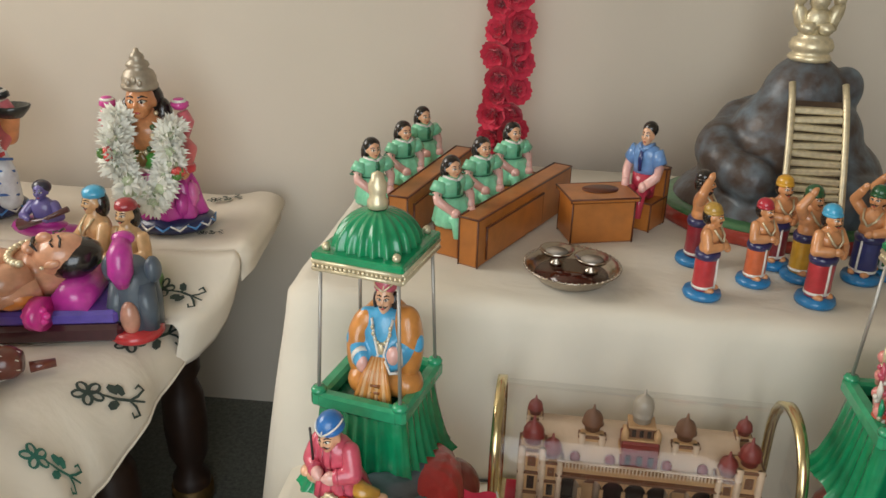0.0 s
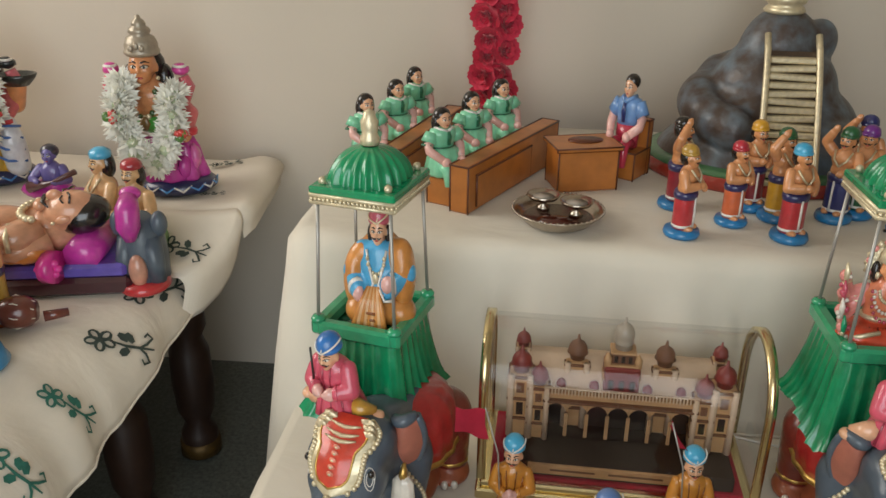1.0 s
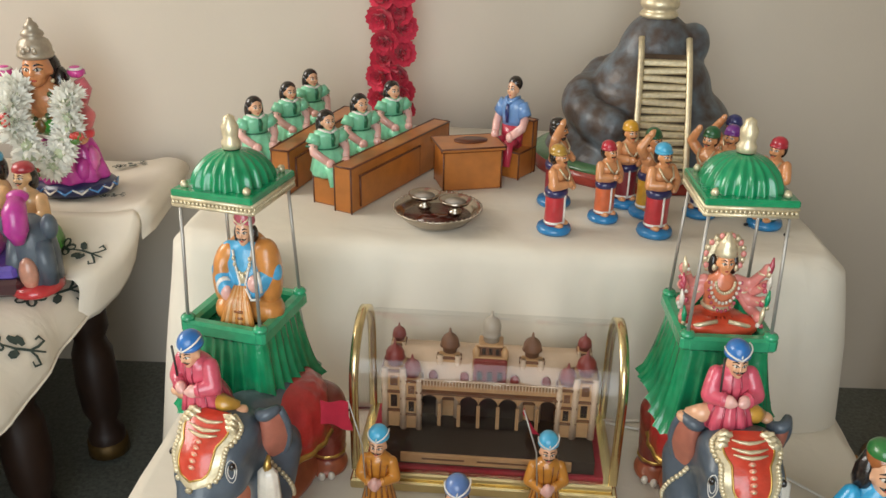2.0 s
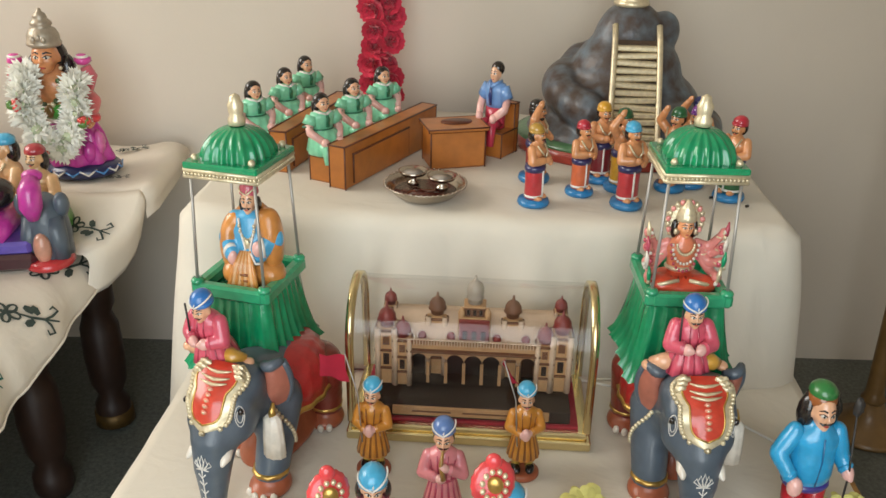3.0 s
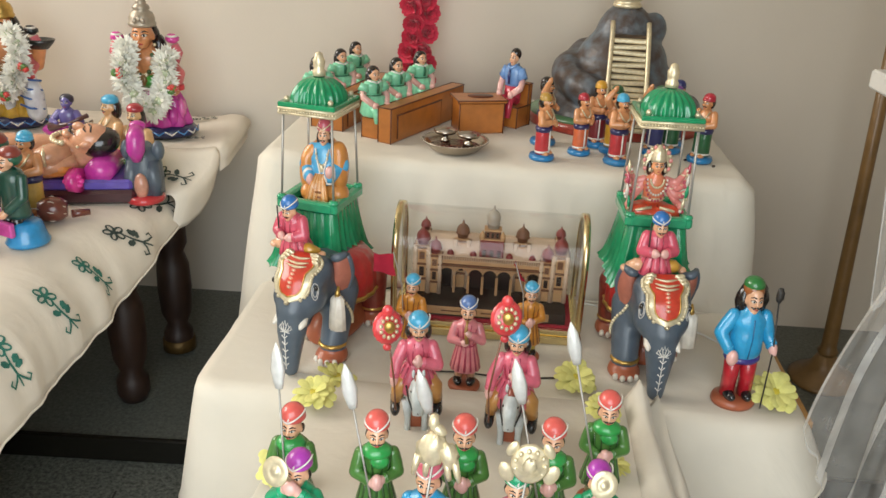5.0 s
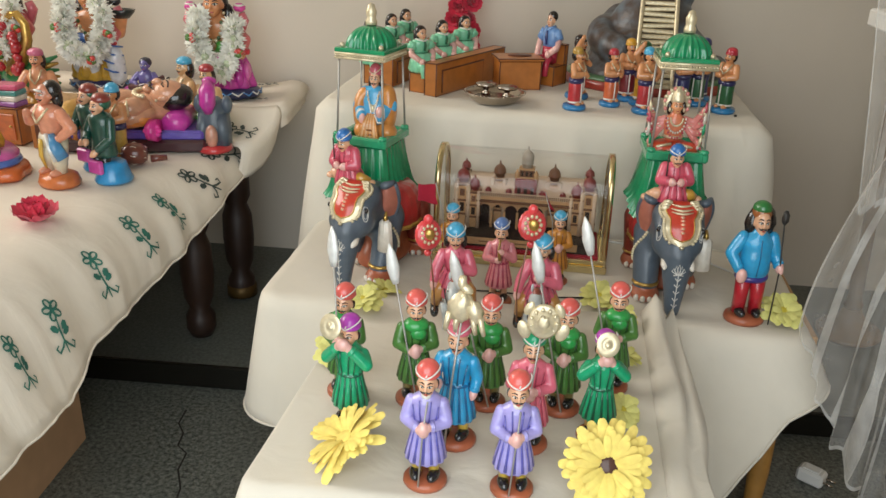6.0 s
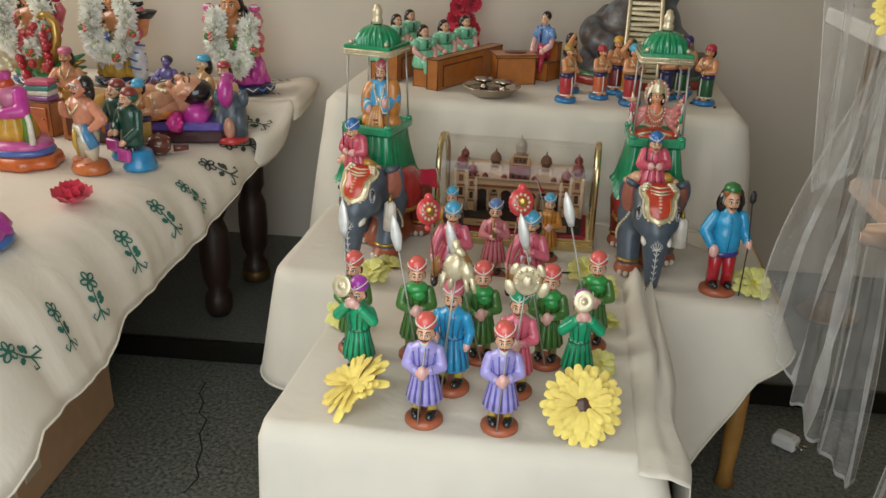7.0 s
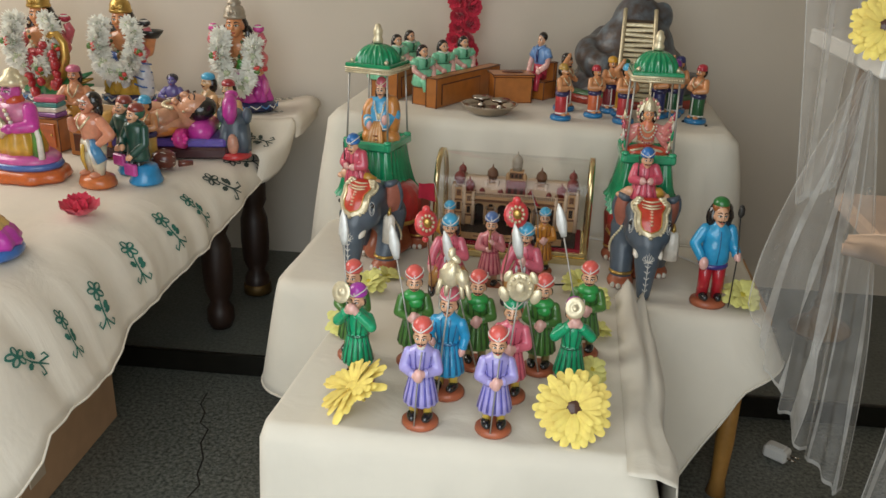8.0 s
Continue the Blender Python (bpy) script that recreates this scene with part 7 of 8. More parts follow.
b.ball((0, 0.013, 0.011), (0.0315, 0.029, 0.036), HAIR)
for s in (-1, 1):
    b.tube([(s * 0.006, -0.029, 0.008), (s * 0.013, -0.029, 0.005), (s * 0.02, -0.024, 0.008)], 0.0012, HAIR, 5)
    b.tube([(s * 0.005, -0.03, 0.016), (s * 0.013, -0.028, 0.019), (s * 0.022, -0.021, 0.015)], 0.0017, HAIR, 5)
    b.tube([(0, -0.035, -0.015), (s * 0.009, -0.033, -0.017), (s * 0.017, -0.025, -0.013)], [0.003, 0.0028, 0.001], HAIR, 6)
    b.ball((s * 0.029, -0.004, -0.004), (0.004, 0.007, 0.01), sk, n=10, k=7)
    b.ball((s * 0.031, -0.006, -0.016), 0.003, PALEGOLD, n=7, k=5)
b.m = keep_m
b.thing("figurine", pose(-0.69, 1.03, SIDE + 0.003, 0, 0, 14) @ Matrix.Diagonal((1.12, 1.12, 0.98, 1)), "painted clay giant asleep on a purple couch", "figurine")

# grey elephant-headed figure with a magenta trunk
b = Build()
b.rev([(0.0, 0.0), (0.038, 0.0), (0.042, 0.004), (0.038, 0.014), (0.0, 0.016)], paint("b02c30"), n=22, sx=0.9, sy=1.0)
b.tube([(0, 0.012, 0.012), (0, 0.014, 0.05), (0, 0.01, 0.09), (0, 0.004, 0.11)], [0.034, 0.034, 0.031, 0.018], ELEPH, 16)
for s in (-1, 1):
    b.tube([(s * 0.022, -0.006, 0.014), (s * 0.023, -0.008, 0.045), (s * 0.016, 0.0, 0.08)], [0.013, 0.014, 0.016], ELEPH, 10)
    b.ball((s * 0.03, 0.006, 0.1), (0.012, 0.014, 0.02), ELEPH)
b.ball((0, -0.02, 0.035), (0.014, 0.012, 0.026), paint("c08a74"))
b.tube([(0, -0.012, 0.15), (0, -0.026, 0.135), (0, -0.031, 0.108), (0, -0.03, 0.088)], [0.012, 0.017, 0.017, 0.008], MGT, 14)
b.ball((0, -0.008, 0.152), (0.016, 0.012, 0.01), MGT)
b.thing("figurine", pose(-0.512, 1.045, SIDE + 0.002, 0, 0, 6), "painted clay grey elephant with a magenta trunk", "figurine")


def musician(at, H, yaw, skin, cap, cloth, label, group="musicians"):
    """A seated bare-chested player."""
    b = Build(H)
    b.rev([(0.26, 0.0), (0.3, 0.04), (0.26, 0.2), (0.16, 0.34)], cloth, n=28, pleat=7, amp=0.06, sy=0.85)
    b.clay([egg((0, 0, 0.38), (0.16, 0.13, 0.12)), egg((0, 0, 0.54), (0.18, 0.125, 0.11)), limb([(0, 0, 0.6), (0, -0.01, 0.72)], [0.1, 0.06])], skin, 0.022, 0.06)
    for s in (-1, 1):
        b.ball((s * 0.22, -0.12, 0.1), (0.15, 0.13, 0.09), cloth)
        arm(b, (s * 0.17, 0, 0.58), (s * 0.26, -0.08, 0.42), (s * 0.1, -0.24, 0.4), 0.06, skin, skin)
    for s in (-1, 1):
        b.tube([(s * 0.08, -0.06, 0.66), (s * 0.06, -0.15, 0.55), (0, -0.165, 0.47)], 0.014, PALEGOLD, 6)
    face(b, (0, -0.02, 0.8), 0.098, skin)
    b.ball((0, 0.05, 0.77), (0.115, 0.09, 0.15), HAIR)
    b.rev([(0.09, 0.855), (0.108, 0.865), (0.108, 0.9), (0.095, 0.93), (0.06, 0.955), (0.02, 0.965), (0.0, 0.966)], cap, (0, 0.005, 0), n=27, pleat=9, amp=0.04)
    return b.thing("figurine", pose(*at, 0, 0, yaw), label, "figurine", group)


musician((-0.625, 1.165, SIDE + 0.027), 0.157, -40, paint("d8ae7e"), SKYT, paint("a8562c"), "painted clay seated player with a blue cap")
musician((-0.567, 1.15, SIDE + 0.021), 0.152, -14, paint("d8ae7e"), paint("a8323a"), GREEN2, "painted clay seated player with a red cap")
musician((-0.985, 1.16, SIDE + 0.024), 0.16, 10, paint("d3946c"), paint("c86a8a"), paint("b8862c"), "painted clay seated player with a pink cap")

# the reclining lute player in purple and magenta
b = Build(0.085)
pu = paint("6a62a0")
b.ball((-0.1, 0, 0.2), (0.5, 0.26, 0.17), paint("b8329a"), rz=-8)
b.ball((0.3, -0.05, 0.14), (0.32, 0.2, 0.12), paint("b8329a"), rz=14)
b.rev([(0.2, 0.2), (0.18, 0.4), (0.2, 0.58), (0.08, 0.7)], pu, n=18, sy=0.75)
face(b, (0, -0.02, 0.8), 0.12, pu, tash=False)
b.ball((0, 0.04, 0.86), (0.15, 0.13, 0.12), paint("2a2a3a"))
for s in (-1, 1):
    arm(b, (s * 0.18, 0, 0.58), (s * 0.3, -0.1, 0.42), (s * 0.16, -0.25, 0.42), 0.07, pu, pu)
b.tube([(-0.3, -0.24, 0.32), (0.1, -0.28, 0.42), (0.5, -0.22, 0.6)], [0.1, 0.03, 0.05], paint("5a3a3a"), 8)
b.thing("figurine", pose(-0.75, 1.222, SIDEB + 0.0042, 0, 0, 6) @ Matrix.Scale(1.2, 4), "painted clay purple lute player reclining in magenta", "figurine")


def guard(at, H, yaw, label):
    """A man in a dark green coat with a pink bag on a blue base."""
    b = Build(H)
    b.rev([(0.0, 0.0), (0.2, 0.0), (0.215, 0.03), (0.19, 0.08), (0.15, 0.22), (0.12, 0.24)], paint("2c8ac0"), (0.03, 0.05, 0), n=24, sx=0.95)
    cg = paint("16463a")
    for s in (-1, 1):
        b.tube([(s * 0.06 - 0.04, -0.05, 0.08), (s * 0.06 - 0.04, -0.02, 0.35)], [0.05, 0.06], BOOT, 10)
    b.rev([(0.15, 0.3), (0.155, 0.34), (0.13, 0.5), (0.14, 0.62), (0.15, 0.7), (0.12, 0.76), (0.05, 0.79)], cg, (-0.01, 0, 0), n=24, sy=0.8)
    b.box((0.0, -0.15, 0.2), (0.19, 0.06, 0.15), paint("c24a9a"), 0.02)
    arm(b, (-0.14, 0, 0.7), (-0.18, -0.06, 0.55), (-0.1, -0.16, 0.47), 0.05, cg, SKIN)
    arm(b, (0.13, 0, 0.7), (0.16, -0.04, 0.52), (0.02, -0.17, 0.36), 0.05, cg, SKIN)
    face(b, (-0.01, -0.03, 0.85), 0.082, SKIN)
    b.ball((0, 0.03, 0.88), (0.1, 0.1, 0.085), paint("1f5a44"))
    b.rev([(0.095, 0.9), (0.105, 0.93), (0.07, 0.985), (0.0, 1.0)], paint("8a3a30"), (0, 0.02, 0), n=20)
    return b.thing("figurine", pose(*at, 0, 0, yaw), label, "figurine", "guards")


guard((-0.622, 0.795, SIDE + 0.002), 0.172, -20, "painted clay guard in a dark green coat, pink bag")
guard((-0.685, 0.862, SIDE + 0.002), 0.172, -20, "painted clay guard in a dark green coat on blue")
villager((-0.665, 0.915, SIDE + 0.003), 0.165, -10, paint("c8a04a"), SKYT, "painted clay man in a yellow wrap with a blue cap", base=paint("a8562c"))

# man in a white wrap with one hand on the hip
b = Build(0.2)
sk2 = paint("d08a6c")
b.rev([(0.0, 0.0), (0.2, 0.0), (0.215, 0.03), (0.19, 0.1), (0.12, 0.13), (0.0, 0.135)], paint("c8703a"), n=26, sy=0.85)
for s in (-1, 1):
    b.ball((s * 0.08, -0.07, 0.14), (0.045, 0.08, 0.035), sk2)
    b.tube([(s * 0.08, -0.02, 0.13), (s * 0.075, -0.02, 0.3), (s * 0.06, 0, 0.45)], [0.05, 0.085, 0.095], paint("ddd5bc"), 14)
b.rev([(0.13, 0.38), (0.145, 0.46), (0.135, 0.5)], paint("e0d8c0"), n=26, sy=0.8)
b.tube([(-0.02, -0.12, 0.46), (-0.03, -0.13, 0.3), (-0.02, -0.1, 0.18)], [0.03, 0.03, 0.015], paint("c8a03a"), 8, 0.5)
b.rev([(0.125, 0.46), (0.13, 0.55), (0.155, 0.65), (0.165, 0.7), (0.1, 0.765), (0.05, 0.78)], sk2, n=24, sy=0.75)
arm(b, (0.15, 0.0, 0.7), (0.27, 0.02, 0.58), (0.15, -0.05, 0.47), 0.05, sk2, sk2)
arm(b, (-0.15, 0.0, 0.7), (-0.2, -0.08, 0.6), (-0.1, -0.16, 0.7), 0.05, sk2, sk2)
b.tube([(0.1, -0.08, 0.52), (0.17, -0.1, 0.42), (0.2, -0.06, 0.3)], [0.03, 0.055, 0.06], paint("4a8ab8"), 10, 0.5)
b.tube([(0.05, -0.1, 0.52), (0.12, -0.12, 0.4), (0.15, -0.09, 0.28)], [0.02, 0.035, 0.04], SILVER, 10, 0.5)
for s in (-1, 1):
    b.tube([(s * 0.08, -0.06, 0.75), (s * 0.06, -0.13, 0.68), (0, -0.145, 0.62)], 0.012, PALEGOLD, 6)
face(b, (0, -0.02, 0.86), 0.085, sk2)
b.tube([(-0.05, -0.085, 0.905), (0, -0.1, 0.91), (0.05, -0.085, 0.905)], 0.012, WHITE, 6)
b.ball((0.02, 0.04, 0.89), (0.095, 0.085, 0.1), HAIR)
b.ball((0.06, 0.06, 0.82), (0.05, 0.05, 0.1), HAIR)
b.thing("figurine", pose(-0.7, 0.757, SIDE + 0.002, 0, 0, -24), "painted clay bare-chested man in a white wrap, hand on hip", "figurine")

# the large seated deity in many colours
b = Build(0.226)
b.rev([(0.0, 0.0), (0.46, 0.0), (0.48, 0.03), (0.45, 0.1), (0.38, 0.12), (0.0, 0.125)], paint("c8642c"), n=48, pleat=8, amp=0.04, sx=1.0, sy=0.7)
b.rev([(0.4, 0.11), (0.43, 0.14), (0.4, 0.18)], paint("4a6ab0"), n=40, sy=0.68)
b.rev([(0.4, 0.17), (0.41, 0.2), (0.36, 0.24)], paint("c85aa0"), n=40, sy=0.68)
b.rev([(0.24, 0.2), (0.26, 0.3), (0.2, 0.45), (0.18, 0.52)], paint("cfa03a"), n=48, pleat=10, amp=0.06, sy=0.75)
b.rev([(0.17, 0.48), (0.18, 0.56), (0.2, 0.64), (0.17, 0.7), (0.06, 0.73)], paint("d07aa0"), n=24, sy=0.75)
for s in (-1, 1):
    b.tube([(s * 0.2, -0.02, 0.66), (s * 0.28, -0.04, 0.45), (s * 0.3, -0.06, 0.22)], [0.05, 0.06, 0.08], GREEN2, 10, 0.5)
    b.tube([(s * 0.24, -0.04, 0.64), (s * 0.33, -0.06, 0.42), (s * 0.36, -0.08, 0.22)], [0.02, 0.025, 0.03], WHITE, 8)
    arm(b, (s * 0.18, 0, 0.66), (s * 0.27, -0.06, 0.52), (s * 0.12, -0.2, 0.5), 0.06, paint("c03a9a"), paint("c03a9a"))
    for k in range(6):
        b.ball((s * (0.06 + 0.02 * k), -0.17, 0.66 - 0.035 * k), 0.022, (PALEGOLD, WHITE)[k % 2], n=7, k=5)
b.ball((0, -0.19, 0.5), (0.07, 0.05, 0.09), PALEGOLD, lump=0.4)
face(b, (0, -0.03, 0.81), 0.1, paint("c84a9c"), tash=False)
b.ball((0, -0.02, 0.73), (0.11, 0.09, 0.08), paint("c8502c"), lump=0.2)
b.rev([(0.11, 0.86), (0.13, 0.89), (0.12, 0.93), (0.07, 0.96), (0.06, 1.0), (0.0, 1.03)], PALEGOLD, n=24, pleat=8, amp=0.06)
for k in range(9):
    a = math.pi * k / 8
    b.ball((0.13 * math.cos(a), 0.0, 0.87 + 0.1 * math.sin(a)), 0.028, PALEGOLD, n=7, k=5, lump=0.4)
b.thing("figurine", pose(-0.885, 0.785, SIDE + 0.002, 0, 0, -18), "brightly painted clay deity seated on a scalloped orange base", "figurine")

# seated lady in magenta on a blue rimmed base
b = Build(0.125)
b.rev([(0.0, 0.0), (0.56, 0.0), (0.6, 0.06), (0.56, 0.14), (0.0, 0.15)], paint("3a6ab0"), n=36, sy=0.85)
b.rev([(0.54, 0.12), (0.57, 0.2), (0.48, 0.34), (0.36, 0.42)], paint("c03aa8"), n=60, pleat=12, amp=0.05, sy=0.85)
b.rev([(0.4, 0.36), (0.42, 0.42), (0.3, 0.52), (0.2, 0.58)], paint("d8b060"), n=40, pleat=9, amp=0.05, sy=0.85)
b.rev([(0.18, 0.52), (0.2, 0.62), (0.17, 0.72), (0.06, 0.75)], paint("c02c4a"), n=22, sy=0.75)
for s in (-1, 1):
    arm(b, (s * 0.17, 0, 0.68), (s * 0.27, -0.08, 0.56), (s * 0.12, -0.24, 0.56), 0.06, paint("2f9a5a"), SKINP)
face(b, (0, -0.03, 0.84), 0.1, SKINP, tash=False)
b.ball((0, 0.04, 0.86), (0.12, 0.1, 0.11), HAIR)
b.rev([(0.11, 0.88), (0.12, 0.92), (0.08, 0.98), (0.0, 1.02)], PALEGOLD, n=20, pleat=8, amp=0.05)
b.thing("figurine", pose(-0.68, 0.36, SIDE + 0.002, 0, 0, -14), "painted clay lady in a magenta skirt on a blue base", "figurine")
b = Build(0.06)
b.rev([(0.0, 0.0), (0.5, 0.0), (0.55, 0.1), (0.45, 0.3), (0.0, 0.34)], paint("c8703a"), n=26)
b.ball((0, 0, 0.6), (0.25, 0.22, 0.34), paint("d07a3a"))
b.ball((0, -0.03, 1.05), 0.17, SKIN)
b.ball((0, 0.02, 1.14), (0.18, 0.17, 0.13), GOLD)
b.thing("figurine", pose(-0.72, 0.225, SIDE + 0.002), "small painted clay figure on an orange base", "figurine")

# little drum
b = Build()
b.tube([(-0.024, 0, 0.024), (-0.014, 0, 0.024), (0, 0, 0.024), (0.014, 0, 0.024), (0.024, 0, 0.024)], [0.014, 0.021, 0.0235, 0.021, 0.014], paint("6a3428"), 18)
for k in range(7):
    a = 2 * math.pi * k / 7
    b.tube([(-0.024, 0.0145 * math.cos(a), 0.024 + 0.0145 * math.sin(a)), (0, 0.024 * math.cos(a + 0.4), 0.024 + 0.024 * math.sin(a + 0.4)), (0.024, 0.0145 * math.cos(a + 0.8), 0.024 + 0.0145 * math.sin(a + 0.8))], 0.0009, EYEW, 5)
b.tube([(0.03, 0.004, 0.012), (0.06, 0.014, 0.011)], [0.008, 0.006], paint("6a3428"), 8)
b.thing("drum_figurine", pose(-0.622, 0.9, SIDE + 0.002, 0, 0, 20), "small brown clay drum with pale cords", "drum")

# small brown chest
chest = holder("chest", pose(-0.83, 0.985, SIDE + 0.002, 0, 0, -4), "small brown model chest with a pale open lid", "chest")
b = Build()
b.box((0, 0, 0.032), (0.11, 0.06, 0.064), TEAK, 0.002)
b.box((0, -0.031, 0.032), (0.085, 0.003, 0.042), TEAKEDGE, 0.001)
b.part("body", chest)
b = Build()
b.box((0, 0.03, 0.088), (0.11, 0.006, 0.05), paint("b89a72"), 0.002, rx=-10)
b.part("lid", chest, "pale open lid")

# gilt long-necked bird beside the third deity
b = Build()
b.clay([egg((0, 0, 0.035), (0.05, 0.032, 0.034)), egg((0.035, 0.01, 0.05), (0.035, 0.02, 0.026), ry=30)], paint("2a7a48"), 0.004, 0.015)
b.tube([(-0.02, -0.01, 0.05), (0.012, -0.012, 0.09), (0.03, -0.012, 0.13), (0.03, -0.012, 0.165), (0.014, -0.012, 0.186), (-0.008, -0.012, 0.182), (-0.018, -0.012, 0.165)], [0.022, 0.018, 0.0125, 0.01, 0.01, 0.0115, 0.006], GOLD, 12)
for k in range(5):
    b.tube([(0.04 + 0.004 * k, -0.025, 0.03 + 0.009 * k), (0.075, -0.02, 0.035 + 0.012 * k), (0.1, -0.01, 0.03 + 0.016 * k)], [0.006, 0.008, 0.003], GOLD if k % 2 else paint("2a7a48"), 7)
b.rev([(0.0, 0.0), (0.05, 0.0), (0.053, 0.006), (0.045, 0.012), (0.0, 0.013)], paint("8a3a2c"), n=26, sy=0.7)
b.thing("bird_figurine", pose(-1.06, 1.215, SIDEB + 0.004), "gilt long-necked clay bird with green body", "figurine")

cabinet = holder("cabinet", pose(-0.955, 1.0, SIDE + 0.002, 0, 0, -4), "small orange-brown model cabinet with dark panel lines", "cabinet")
block("body", cabinet, (0, 0, 0.04), (0.075, 0.055, 0.08))
b = Build()
b.box((0, -0.0295, 0.04), (0.056, 0.004, 0.056), paint("c0622c"), 0.002)
b.part("door", cabinet, "framed orange door")
b = Build()
b.ball((0.02, -0.033, 0.042), 0.003, GOLD, n=8, k=6)
b.part("knob", cabinet, "gilt knob")
for k, col in enumerate(("8a4a9a", "d8d4cc", "3a8a8a", "c8507a")):
    b = Build()
    b.box((0, 0, 0.006), (0.062 - 0.004 * (k % 2), 0.042, 0.0118), paint(col), 0.0025)
    b.thing("book", pose(-0.953 + 0.002 * (k % 2), 0.998, SIDE + 0.0826 + 0.012 * k, 0, 0, -6 + 4 * k), "small painted clay book in a stack on the cabinet", "book", "stacked books")

# red rose on the cloth

def rose_mesh(name, m, r, seed):
    """A full cloth rose: ruffled petals in rings."""
    rg = random.Random(seed)
    b = Build()
    for ring, (n, rr, tilt) in enumerate(((3, 0.3, 80), (5, 0.55, 62), (7, 0.8, 42), (9, 1.0, 18))):
        for k in range(n):
            a = 2 * math.pi * (k + 0.5 * (ring % 2)) / n + rg.uniform(-0.15, 0.15)
            q = pose(0, 0, 0, 0, 0, math.degrees(a)) @ pose(0.0, 0, 0, 0, -tilt, 0)
            rows = []
            for i in range(4):
                u = i / 3
                w = r * rr * (0.25 + 0.5 * math.sin(u * 2.4))
                row = []
                for j in range(5):
                    v = j / 4 * 2 - 1
                    row.append(q @ Vector((r * rr * u * 1.05, v * w, r * (0.12 * v * v + 0.1 * rg.uniform(-1, 1) * u + 0.18 * u * u) - (0.1 * r if ring == 3 else 0))))
                rows.append(row)
            b.sheet(rows, m)
    return b.mesh(name, False)


ROSES = [rose_mesh("red_rose", ROSE, 0.034, k) for k in range(3)]
o = new("rose", ROSES[0])
o.matrix_basis = pose(-0.632, 0.576, SIDE + 0.004, 6, 2, 30) @ Matrix.Diagonal((1.02, 1.02, 1.35, 1))
tagged(o, "red cloth rose lying on the printed tablecloth", "flower")

# the rose garland on the wall
gar = holder("rose_garland", pose(-0.028, 1.468, 0.62), "hanging garland of red cloth roses against the wall", "garland")
rg = random.Random(21)
z = 0.015
for k in range(32):
    for s in (-1, 1):
        o = new("rose", ROSES[rg.randrange(3)])
        o.parent = gar
        o.matrix_basis = pose(s * 0.015 + rg.uniform(-0.004, 0.004) if k else rg.uniform(-0.012, 0.012), rg.uniform(-0.012, 0.0), z + s * 0.006 + rg.uniform(-0.006, 0.006), 90 + rg.uniform(-25, 25), rg.uniform(-25, 25), rg.uniform(-30, 30)) @ Matrix.Scale(rg.uniform(0.68, 0.8), 4)
    z += 0.036
b = Build()
b.tube([(0, 0.02, 0.0), (0, 0.02, 1.25)], 0.0012, ROSE, 6)
b.part("cord", gar)


# ---- yellow flowers ----
def gerbera_mesh(name, m, r, n, layers, ruffle, eye, seed):
    rg = random.Random(seed)
    b = Build()
    for L in range(layers):
        for k in range(n):
            a = 2 * math.pi * (k + 0.5 * L) / n + rg.uniform(-0.07, 0.07)
            up = 8 + L * 9 + rg.uniform(-ruffle, ruffle)
            ln = r * (1 - 0.13 * L) * rg.uniform(0.9, 1.04)
            q = pose(0, 0, 0.002 * L, 0, 0, math.degrees(a)) @ pose(0, 0, 0, rg.uniform(-ruffle, ruffle) * 1.4, -up, 0)
            rows = []
            for i in range(8):
                u = (0, 0.2, 0.4, 0.6, 0.8, 0.9, 0.97, 1.0)[i]
                w = ln * (0.05 + 0.115 * math.sin(min(1, u * 1.05) * 2.2)) * (1.35 if n < 16 else 0.74)
                w *= (1, 1, 1, 1, 1, 0.92, 0.7, 0.25)[i]
                rows.append([q @ Vector((ln * (0.1 + 0.9 * u), v * w, ln * (0.05 * math.sin(u * 3) - 0.12 * u * u + 0.035 * (1 - abs(v))))) for v in (-1, 0, 1)])
            b.sheet(rows, m)
    b.rev([(0.0, r * 0.06), (r * 0.22, r * 0.06), (r * 0.23, r * 0.16), (r * 0.14, r * 0.22), (0.0, r * 0.23)], eye, n=18)
    b.rev([(0.0, -r * 0.05), (r * 0.1, -r * 0.04), (r * 0.2, 0.0), (r * 0.15, r * 0.05), (0.0, r * 0.05)], m, n=16)
    b.tube([(0, 0, -0.002), (0.001, 0, -r * 0.4)], [r * 0.06, r * 0.05], m, 8)
    return b.mesh(name, False)


BROWN = paint("4a2a1c", 0.8)
GERB = gerbera_mesh("gerbera", YPETAL, 0.054, 23, 3, 10, BROWN, 2)
LEMON = [gerbera_mesh("lemon_flower", LPETAL, 0.036, 11, 3, 16, paint("c8b83a", 0.8), 30 + k) for k in range(2)]


def flower(mesh, at, tilt, turn, label, scale=1.0, group="yellow flowers"):
    o = new("flower", mesh)
    o.matrix_basis = pose(*at, tilt[0], tilt[1], turn) @ Matrix.Scale(scale, 4)
    return tagged(o, label, "flower", group)


